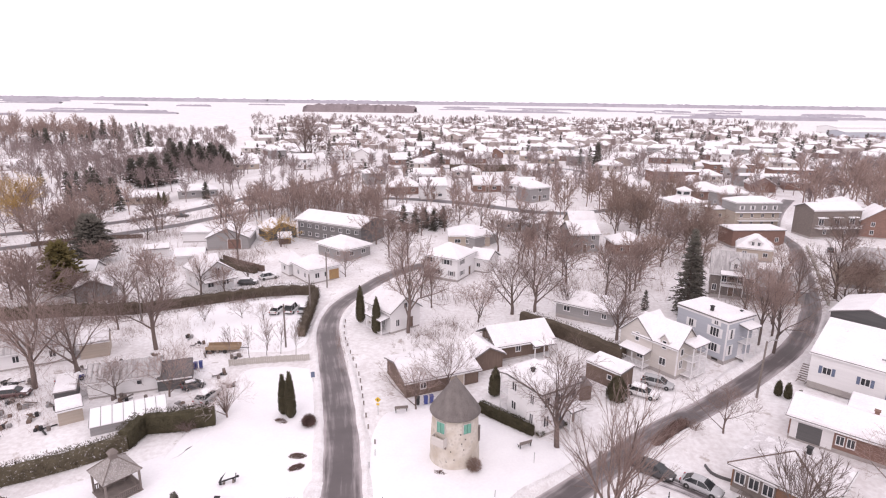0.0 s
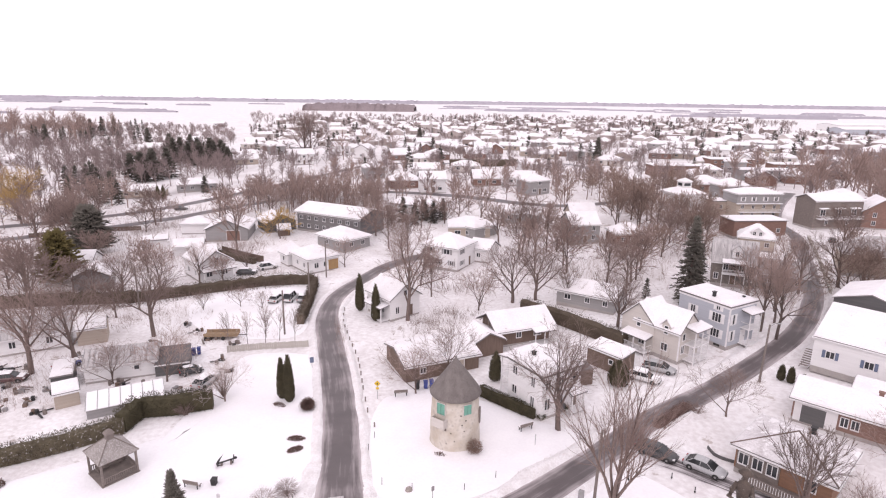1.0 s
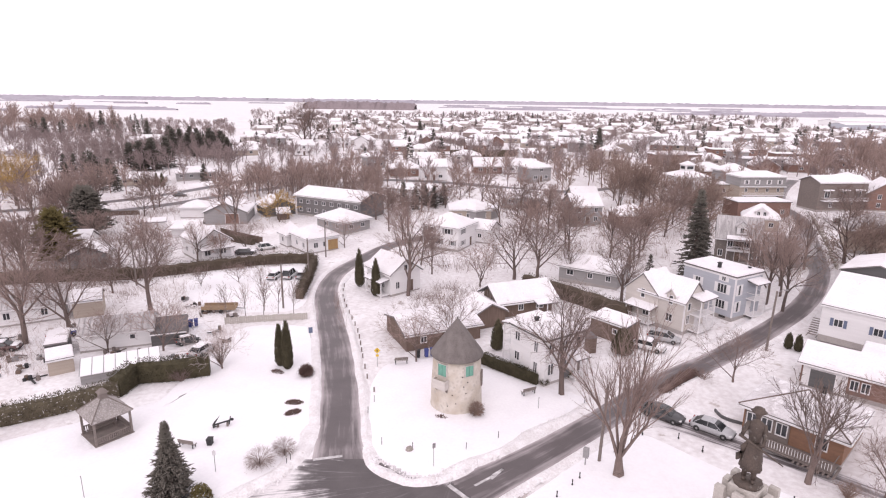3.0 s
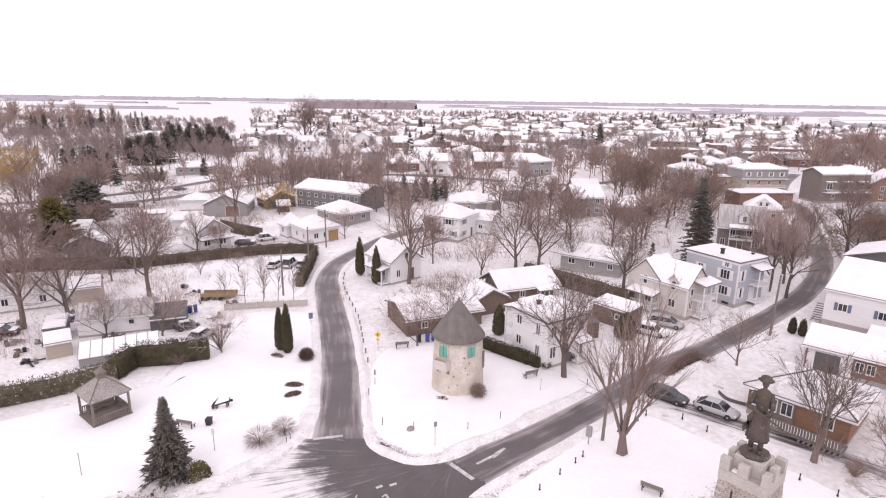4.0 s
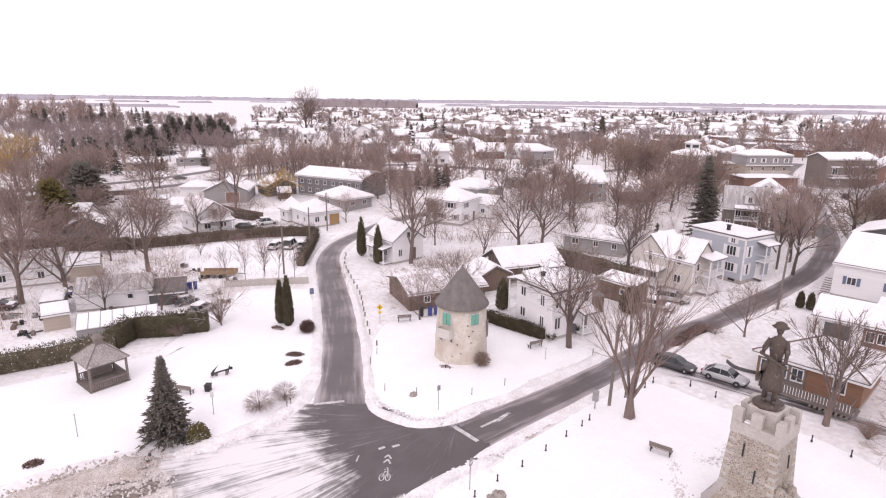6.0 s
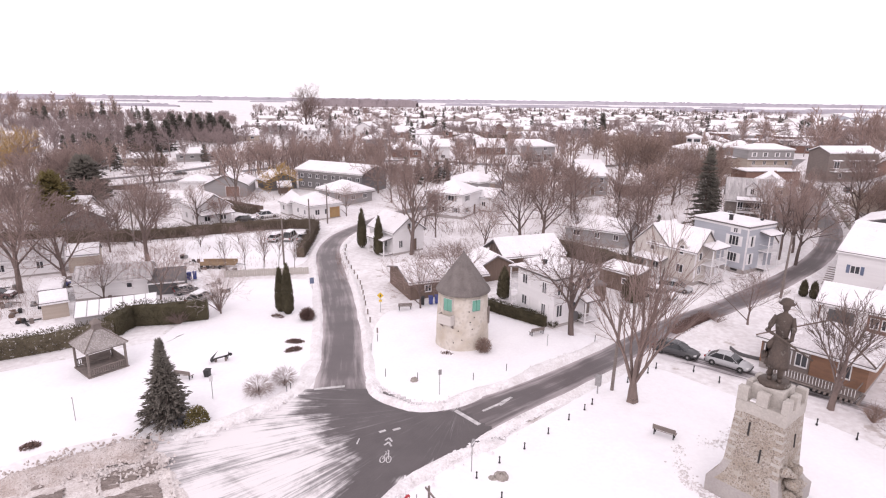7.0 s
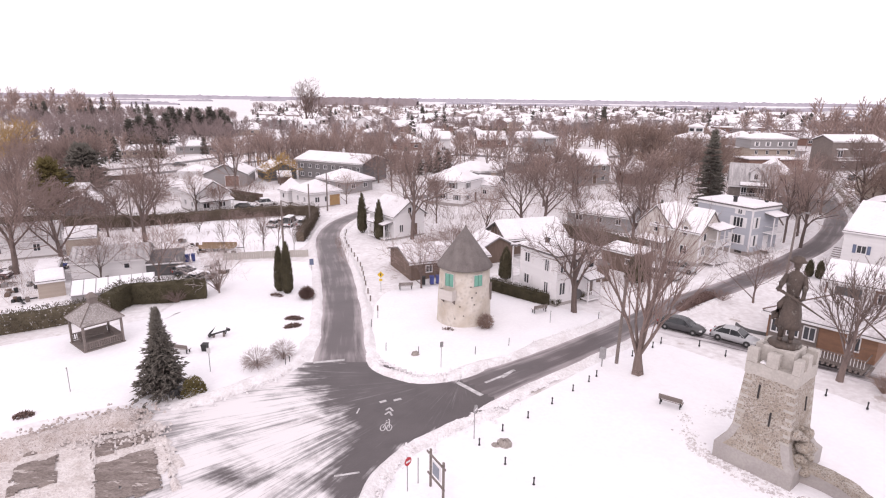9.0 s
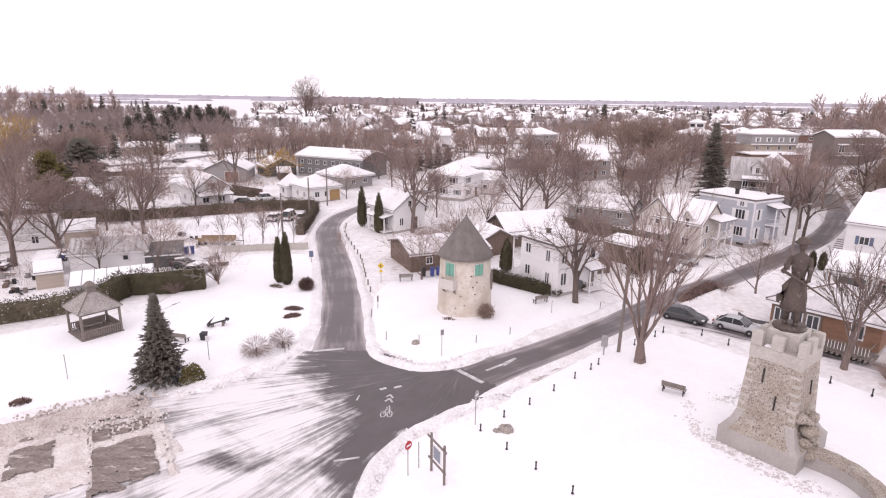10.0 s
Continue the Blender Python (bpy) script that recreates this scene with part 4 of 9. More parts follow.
def clods(name, line, n, seed, wide, lo, hi, lift, material, label, category):
    """Broken lumps scattered along a line, too many to count."""
    rng = np.random.default_rng(seed)
    pts = spline([(*p, 0) for p in line], 0.3)
    mb = MB()
    for k in range(n):
        p = pts[int(rng.integers(0, len(pts)))]
        x, y, r, a = p[0] + rng.normal() * wide, p[1] + rng.normal() * wide, rng.uniform(lo, hi), rng.uniform(0, 6.28)
        z = gz(x, y) + lift
        ring = [(x + r * math.cos(a + 1.05 * i) * rng.uniform(0.7, 1.2), y + r * math.sin(a + 1.05 * i) * rng.uniform(0.7, 1.2), z - r * 0.5) for i in range(6)]
        top = [(x + r * 0.5 * math.cos(a + 2.1 * i), y + r * 0.5 * math.sin(a + 2.1 * i), z + r * rng.uniform(0.4, 0.8)) for i in range(3)]
        mb.add(ring + top, [(0, 1, 6), (1, 2, 7, 6), (2, 3, 7), (3, 4, 8, 7), (4, 5, 8), (5, 0, 6, 8), (6, 7, 8)])
    return tagged(part(name, mb, material), label, category, kind="stuff")


clods("snow_clods", [(-31.5, 35.6), (-28.6, 38.4), (-25.2, 40.4), (-23.2, 40.4)], 420, 31, 0.6, 0.05, 0.15, 0.42, GRAVEL_SNOW, "broken lumps of gritty snow on the scraped bank", "snow")
clods("snow_clods", [(-28, 36.8), (-24, 37.4), (-21, 38.0)], 200, 32, 0.6, 0.05, 0.15, 0.3, GRIT_PALE, "pale lumps of icy snow below the scraped bank", "snow")
clods("snow_clods", [(-21, 41.6), (-17.6, 44.2), (-15.3, 46.8), (-14.0, 50)], 168, 33, 0.5, 0.05, 0.14, 0.28, SNOW_BANK, "lumps of ploughed snow round the park corner", "snow")
clods("snow_clods", [(-6.8, 50.4), (-4, 47.6), (-1, 46.8), (2.6, 48), (7, 51.6), (14, 58)], 182, 34, 0.35, 0.05, 0.14, 0.30, SNOW_BANK, "lumps of ploughed snow along the lawn's edge", "snow")
clods("snow_clods", [(-4.4, 30), (-3.1, 34.6), (0.0, 38.0), (5.0, 41.8)], 140, 35, 0.4, 0.05, 0.14, 0.26, SNOW_BANK, "lumps of ploughed snow along the monument lawn", "snow")


def trail(line, n, seed, wide):
    """Trodden snow: small broken lumps and clods along a path, too many to count; their grey paints in the footprints'
    shade.
    """
    rng = np.random.default_rng(seed)
    pts = spline([(*p, 0) for p in line], 0.3)
    mb = MB()
    for k in range(n):
        p = pts[int(rng.integers(0, len(pts)))]
        x, y, r = p[0] + rng.normal() * wide, p[1] + rng.normal() * wide, rng.uniform(0.07, 0.2)
        a = [rng.uniform(0, 6.28) + 1.26 * i for i in range(5)]
        z = gz(x, y) + 0.17
        ring = [(x + r * math.cos(a[0] + 1.26 * i) * rng.uniform(0.6, 1.2), y + r * math.sin(a[0] + 1.26 * i) * rng.uniform(0.6, 1.2), z - 0.06) for i in range(5)]
        mb.add(ring + [(x, y, z + r * 0.3)], [(i, (i + 1) % 5, 5) for i in range(5)])
    return tagged(part("trodden_snow", mb, TRODDEN_SHADE), "line of footprints trodden through deep snow", "snow", kind="stuff")


trail([(18.4, 40.7), (17.4, 36.9), (17.9, 35.2), (19.7, 33.5), (20.9, 31.2), (22.4, 29.9)], 420, 1, 0.3)
trail([(17.4, 35.9), (18.4, 33.9), (19.6, 32.0), (21.0, 30.3)], 300, 2, 0.24)
trail([(20.7, 40.7), (22.2, 41.0), (24.1, 42.6)], 160, 3, 0.35)


def marking(name, quads, label):
    """Flat strips of road paint, each from a start and an end with a width."""
    mb = MB()
    for x0, y0, x1, y1, w in quads:
        d = Vector((x1 - x0, y1 - y0)).normalized()
        n = Vector((-d.y, d.x)) * w / 2
        vs = [(x0 + n.x, y0 + n.y), (x0 - n.x, y0 - n.y), (x1 - n.x, y1 - n.y), (x1 + n.x, y1 + n.y)]
        mb.add([(x, y, gz(x, y) + 0.072) for x, y in vs], [(0, 1, 2, 3)])
    return tagged(part(name, mb, PAINT), label, "road marking", kind="structure")


marking("trim_stop_line", [(-12.3, 49.9, -9.5, 50.5, 0.4)], "worn white stop line on asphalt")
marking("trim_stop_line", [(1.0, 46.0, 3.0, 43.7, 0.42)], "worn white stop line on asphalt")
marking("trim_arrow", [(3.4, 45.9, 5.2, 47.3, 0.28), (5.0, 46.8, 6.2, 48.3, 0.2), (5.2, 47.4, 6.2, 48.3, 0.3)], "worn white lane arrow on asphalt")
# bicycle and chevrons
bike = [(-4.85, 40.75, -4.42, 41.2, 0.16), (-4.42, 41.2, -4.05, 40.6, 0.16), (-4.85, 41.4, -4.45, 41.8, 0.16), (-4.45, 41.8, -4.05, 41.25, 0.16)]
for cx in (-4.78, -4.12):
    ring = [(cx + 0.26 * math.cos(a), 38.9 + 0.42 * math.sin(a)) for a in np.linspace(0, 2 * math.pi, 13)]
    bike += [(*ring[i], *ring[i + 1], 0.08) for i in range(12)]
bike += [(-4.78, 38.9, -4.5, 39.7, 0.08), (-4.12, 38.9, -4.25, 39.9, 0.08), (-4.55, 39.55, -4.3, 39.6, 0.08), (-4.6, 39.9, -4.42, 39.8, 0.1), (-4.36, 40.1, -4.2, 39.9, 0.1)]
bike = [(0.72 * (x0 + 4.45) - 4.4, y0, 0.72 * (x1 + 4.45) - 4.4, y1, w) for x0, y0, x1, y1, w in bike]
marking("trim_bike_symbol", bike, "white bicycle symbol with chevrons painted on asphalt")
marking("trim_dashes", [(-6.9, 40.9, -6.8, 41.7, 0.12), (-5.3, 42.6, -4.8, 42.9, 0.3), (-4.2, 42.9, -3.6, 43.2, 0.3), (-7.2, 33.2, -5.6, 33.6, 0.2)], "faded white dashes of road paint")

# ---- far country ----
# distance haze is put into the paler, bluer colour of the farthest woods
HAZY_WOOD = mat("haze_tinted_woods", (0.44, 0.41, 0.46), (0.37, 0.345, 0.39), 0.004, 0.95, 0, 0.05)
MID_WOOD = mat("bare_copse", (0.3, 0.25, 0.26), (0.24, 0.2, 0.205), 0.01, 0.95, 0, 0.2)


def canopy(name, x0, x1, y, depth, height, step, seed, label, material):
    """Dense far woods as one closed, uneven mass of crowns."""
    rng = np.random.default_rng(seed)
    xs, ys = np.arange(x0, x1 + 1, step), np.linspace(y - depth, y + depth, 9)
    mid, half = (x0 + x1) / 2, (x1 - x0) / 2
    vs = []
    for j, yy in enumerate(ys):
        for x in xs:
            e = min(1.0, max(0.0, (1 - abs((x - mid) / half)) / 0.12)) ** 0.6
            body = 0 if j in (0, 8) else height * (0.55 + 0.45 * e) * (e > 0) * (0.86 + 0.16 * noise.noise((x / 90, yy / 90, seed)) + 0.1 * rng.normal())
            px, py, k = seat(x, yy + (rng.normal() * depth * 0.08 if 0 < j < 8 else 0) - (height * 0.2 if j == 1 else 0))
            vs.append((px, py, gz(px, py) - 1 + k * max(body, 0)))
    n = len(xs)
    fs = [(j * n + i, j * n + i + 1, (j + 1) * n + i + 1, (j + 1) * n + i) for j in range(8) for i in range(n - 1)]
    return tagged(part(name, arrays_mesh(name, vs, fs), material), label, "woods", kind="stuff")


canopy("far_woods", -4300, 4300, 4450, 120, 26, 22, 1, "long line of bare woods on the horizon", HAZY_WOOD)
canopy("copse", -455, -95, 1960, 90, 25, 7, 2, "low wooded rise standing in snowy fields", MID_WOOD)
canopy("copse", -2650, -2300, 3600, 60, 16, 14, 3, "low wooded rise standing in snowy fields", HAZY_WOOD)
canopy("copse", 880, 1120, 1750, 50, 9, 7, 4, "strip of bare trees between snowy fields", HAZY_WOOD)
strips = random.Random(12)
for x0, x1, ya, yb, count, m in ((60, 1500, 2000, 3000, 26, HAZY_WOOD), (650, 1150, 1500, 1950, 7, HAZY_WOOD), (-1300, -560, 1250, 1900, 9, HAZY_WOOD), (-2600, -900, 2400, 3500, 12, HAZY_WOOD)):
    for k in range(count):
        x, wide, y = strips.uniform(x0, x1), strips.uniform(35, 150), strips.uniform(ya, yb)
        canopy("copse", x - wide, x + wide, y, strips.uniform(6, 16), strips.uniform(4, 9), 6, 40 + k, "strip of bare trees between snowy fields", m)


# ---- houses ----
def roof_poly(kind, w, d, h, rh, o, ridge="x"):
    """Upper roof corners and faces; the first four corners are the eaves, anticlockwise from front left."""
    a, b = w / 2 + o, d / 2 + o
    if kind == "flat":
        return [(-a, -b, h), (a, -b, h), (a, b, h), (-a, b, h)], [(0, 1, 2, 3)]
    if kind == "shed":
        return [(-a, -b, h), (a, -b, h), (a, b, h + rh), (-a, b, h + rh)], [(0, 1, 2, 3)]
    drop = rh * o / (d / 2 if ridge == "x" else w / 2)
    e = h - drop
    v = [(-a, -b, e), (a, -b, e), (a, b, e), (-a, b, e)]
    if kind == "gable":
        if ridge == "x":
            return v + [(-a, 0, h + rh), (a, 0, h + rh)], [(0, 1, 5, 4), (2, 3, 4, 5)]
        return v + [(0, -b, h + rh), (0, b, h + rh)], [(1, 2, 5, 4), (3, 0, 4, 5)]
    if ridge == "x":
        k = max(a - b, 0.02)
        return v + [(-k, 0, h + rh), (k, 0, h + rh)], [(0, 1, 5, 4), (2, 3, 4, 5), (1, 2, 5), (3, 0, 4)]
    k = max(b - a, 0.02)
    return v + [(0, -k, h + rh), (0, k, h + rh)], [(1, 2, 5, 4), (3, 0, 4, 5), (0, 1, 4), (2, 3, 5)]


def slab(v, f, t, lift=0.0, inset=0.0):
    """A roof surface with thickness t, raised by lift and drawn in at the rim by inset."""
    cx, cy = sum(p[0] for p in v[:4]) / 4, sum(p[1] for p in v[:4]) / 4
    a, b = abs(v[0][0] - cx), abs(v[0][1] - cy)
    ka, kb = 1 - inset / a, 1 - inset / b
    low = [(cx + (x - cx) * ka, cy + (y - cy) * kb, z + lift) for x, y, z in v]
    k2a, k2b = 1 - (inset + t * 0.5) / a, 1 - (inset + t * 0.5) / b
    top = [(cx + (x - cx) * k2a, cy + (y - cy) * k2b, z + lift + t) for x, y, z in v]
    n = len(v)
    edges = {}
    for q in f:
        for i in range(len(q)):
            e = (q[i], q[(i + 1) % len(q)])
            edges[e] = 1
    rim = [e for e in edges if (e[1], e[0]) not in edges]
    faces = [tuple(reversed(q)) for q in f] + [tuple(i + n for i in q) for q in f] + [(a_, b_, b_ + n, a_ + n) for a_, b_ in rim]
    return MB().add(low + top, faces)


def grid_solid(xs, zs, solid, y0, y1):
    """One piece with openings: the cells of a grid that solid(column, row) names, drawn out from y0 to y1."""
    mb, nx = MB(), len(xs)
    vs = [(x, y, z) for y in (y0, y1) for z in zs for x in xs]
    off = nx * len(zs)
    fs = []
    full = lambda i, j: 0 <= i < nx - 1 and 0 <= j < len(zs) - 1 and solid(i, j)
    for j in range(len(zs) - 1):
        for i in range(nx - 1):
            if not full(i, j):
                continue
            a, b, c, d = j * nx + i, j * nx + i + 1, (j + 1) * nx + i + 1, (j + 1) * nx + i
            fs += [(a, b, c, d), (d + off, c + off, b + off, a + off)]
            for (p, q), (ni, nj) in (((a, b), (i, j - 1)), ((b, c), (i + 1, j)), ((c, d), (i, j + 1)), ((d, a), (i - 1, j))):
                if not full(ni, nj):
                    fs.append((q, p, p + off, q + off))
    used = sorted({k for f in fs for k in f})
    idx = {k: n for n, k in enumerate(used)}
    return mb.add([vs[k] for k in used], [tuple(idx[k] for k in f) for f in fs])


def window_mesh(w, h, split):
    t = 0.09
    xs = [-w / 2, -w / 2 + t]
    for k in range(1, split):
        c = -w / 2 + w * k / split
        xs += [c - 0.035, c + 0.035]
    xs += [w / 2 - t, w / 2]
    return right_way(grid_solid(xs, [-0.04, t, h - t, h], lambda i, j: i % 2 == 0 or j != 1, -0.09, 0.02).mesh("window"))


def pane_mesh(w, h):
    return right_way(MB().box(0, -0.012, 0.08, w - 0.14, 0.012, h - 0.16).mesh("pane"))


def shutter_mesh(w, h):
    mb = MB()
    mb.box(0, -0.03, 0, w, 0.04, h)
    for k in range(5):
        mb.box(0, -0.055, h * (0.1 + 0.17 * k), w * 0.8, 0.03, h * 0.1)
    return right_way(mb.mesh("shutter"))


def face_pose(side, w, d, u, z):
    """The pose of something on a wall: its local -y looks outward."""
    if side == "f":
        return pose(u, -d / 2, z)
    if side == "b":
        return pose(-u, d / 2, z, 0, 0, 180)
    if side == "l":
        return pose(-w / 2, -u, z, 0, 0, -90)
    return pose(w / 2, u, z, 0, 0, 90)


def add_window(t, side, w, d, u, z, ww=1.0, wh=1.3, split=2, shutters=None, trim=None, skin=0.0):
    m = face_pose(side, w + 2 * skin, d + 2 * skin, u, z)
    key = trim.name if trim else "white_trim"
    win = part("window", cached(("win", ww, wh, split, key), lambda: window_mesh(ww, wh, split)), trim or WHITE_TRIM, t, at=m)
    part("pane", cached(("pane", ww, wh), lambda: pane_mesh(ww, wh)), GLASS, win)
    if shutters:
        sw = 0.42 if ww < 1.6 else 0.5
        for s in (-1, 1):
            part("shutter", cached(("shut", sw, wh, shutters.name), lambda: shutter_mesh(sw, wh)), shutters, t, at=m @ pose(s * (ww / 2 + sw / 2 + 0.04), 0, 0))
    return win


def add_door(t, side, w, d, u, z, dw=1.0, dh=2.1, material=None, label="", skin=0.0):
    m = face_pose(side, w + 2 * skin, d + 2 * skin, u, z)
    dd = part("door", MB().box(0, -0.03, 0, dw, 0.07, dh), material or WHITE_TRIM, t, label, at=m)
    part("door_frame", grid_solid([-dw / 2 - 0.1, -dw / 2, dw / 2, dw / 2 + 0.1], [0, dh, dh + 0.1], lambda i, j: i != 1 or j == 1, -0.1, 0.02), WHITE_TRIM, dd)
    if dw < 1.6:
        part("door_handle", MB().box(dw * 0.38, -0.1, dh * 0.47, 0.05, 0.06, 0.16), STEEL, dd)
    return dd


def house(x, y, rz, w, d, h, kind, rh, wall, label, roof=None, ridge="x", over=0.45, snow=0.2, base=0.5, wins=(), doors=(), chim=(), name="house", snow_mat=None,
          category="house", shut=None, group="", inset=0.06):
    """A house with its front along local -y. wins: side, place along the wall, sill height, width, height, panes. doors: side, place, width, height, material."""
    t = thing(name, x, y, rz, label, category, group)
    if base:
        part("foundation", MB().box(0, 0, -0.4, w - 0.06, d - 0.06, base + 0.4), CONCRETE, t)
    mb = MB()
    if kind == "gable":
        lo = base - (0.4 if not base else 0)
        if ridge == "x":
            mb.prism([(-d / 2, lo), (d / 2, lo), (d / 2, h), (0, h + rh), (-d / 2, h)], -w / 2, w / 2, "x")
        else:
            mb.prism([(-w / 2, lo), (w / 2, lo), (w / 2, h), (0, h + rh), (-w / 2, h)], -d / 2, d / 2, "y")
    elif kind == "shed":
        mb.prism([(-d / 2, base - 0.4), (d / 2, base - 0.4), (d / 2, h + rh), (-d / 2, h)], -w / 2, w / 2, "x")
    else:
        mb.box(0, 0, base if base else -0.4, w, d, h - base + (0 if base else 0.4))
    part("wall", mb, wall, t)
    v, f = roof_poly(kind, w, d, h, rh, over, ridge)
    part("roof", slab(v, f, 0.2, 0.01), roof or SHINGLE_GREY, t)
    if snow:
        sm = snow_mat or SNOW_ROOF
        part("roof_snow", slab(v, f, snow, 0.215, inset), sm, t)
    if roof is METAL_ROOF and kind == "gable" and ridge == "x":
        run, n = d / 2 + over, max(4, int(w / 0.7))
        drop = rh * run / (d / 2)
        lift = 0.2 + snow + 0.03
        for side in (-1, 1):
            seam = cached(("seam", w, d, h, rh, over, snow, side), lambda: right_way(MB().tube([(0, side * run, h + rh - drop + lift), (0, 0, h + rh + lift)], 0.035, 4).mesh("seam")))
            for k in range(n + 1):
                part("seam", seam, STEEL, t, at=pose(-w / 2 - over + 0.1 + (w + 2 * over - 0.2) * k / n, 0, 0))
    if kind != "flat":
        a, b = w / 2 + over, d / 2 + over
        fz = min(p[2] for p in v[:4])
        edges = []
        if ridge == "x" or kind == "hip":
            edges += [(0, -b - 0.02, fz - 0.06, 2 * a, 0.1, 0.18), (0, b + 0.02, fz - 0.06 + (rh if kind == "shed" else 0), 2 * a, 0.1, 0.18)]
        if ridge == "y" or kind == "hip":
            edges += [(-a - 0.02, 0, fz - 0.06, 0.1, 2 * b - 0.1, 0.18), (a + 0.02, 0, fz - 0.06, 0.1, 2 * b - 0.1, 0.18)]
        for e in edges:
            part("fascia", MB().box(*e), WHITE_TRIM, t)
    for s, u, z, ww, wh, sp in wins:
        add_window(t, s, w, d, u, z, ww, wh, sp, shut)
    for s, u, dw, dh, m in doors:
        add_door(t, s, w, d, u, base, dw, dh, m)
    for cx, cy, ch, cs in chim:
        c = part("chimney", MB().box(cx, cy, h - 0.3, cs, cs, ch + 0.3).box(cx, cy, h + ch, cs + 0.16, cs + 0.16, 0.12), BRICK if cs > 0.45 else BLACK, t)
    return t


def porch(t, side, w, d, u, pw, pd, z, roof_z, rail=True, snow=True, deck=True, posts=2, material=None, deck_z=None):
    """A porch or balcony on a house's wall: deck, posts, rail with balusters, and a roof with snow."""
    m = face_pose(side, w, d, u, 0)
    mt = material or WHITE_TRIM
    if deck:
        part("porch_deck", MB().box(0, -pd / 2, z - 0.16, pw, pd, 0.16), mt, t, at=m)
    mb = MB()
    for k in range(posts):
        px = -pw / 2 + 0.08 + (pw - 0.16) * k / max(posts - 1, 1)
        part("porch_post", MB().box(px, -pd + 0.08, -0.1, 0.14, 0.14, roof_z + 0.1), mt, t, at=m)
    if rail:
        mb.box(0, -pd + 0.06, z + 0.9, pw, 0.07, 0.07).box(0, -pd + 0.06, z + 0.12, pw, 0.05, 0.05)
        for px in (-pw / 2 + 0.05, pw / 2 - 0.05):
            mb.box(px, -pd / 2, z + 0.9, 0.07, pd - 0.1, 0.07)
        n = int(pw / 0.25)
        rl = part("railing", mb, mt, t, at=m)
        stick = cached("baluster", lambda: right_way(MB().box(0, 0, 0, 0.045, 0.045, 0.75).mesh("baluster")))
        for k in range(n):
            part("baluster", stick, mt, rl, at=pose(-pw / 2 + pw * (k + 0.5) / n, -pd + 0.06, z + 0.16))
    if roof_z:
        rf = MB()
        rf.prism([(-pd - 0.25, roof_z), (0, roof_z + 0.35), (0, roof_z + 0.5), (-pd - 0.25, roof_z + 0.14)], -pw / 2 - 0.2, pw / 2 + 0.2, "x")
        part("porch_roof", rf, SHINGLE_GREY, t, at=m)
        if snow:
            sn = MB().prism([(-pd - 0.22, roof_z + 0.145), (0, roof_z + 0.505), (0, roof_z + 0.68), (-pd - 0.1, roof_z + 0.32)], -pw / 2 - 0.16, pw / 2 + 0.16, "x")
            part("porch_snow", sn, SNOW_ROOF, t, at=m)


# ---- vehicles ----
def loft(rings):
    """A closed skin over rings with the same number of corners."""
    n = len(rings[0])
    fs = [(r * n + i, r * n + (i + 1) % n, (r + 1) * n + (i + 1) % n, (r + 1) * n + i) for r in range(len(rings) - 1) for i in range(n)]
    fs += [tuple(reversed(range(n))), tuple(range((len(rings) - 1) * n, len(rings) * n))]
    return MB().add([p for ring in rings for p in ring], fs)


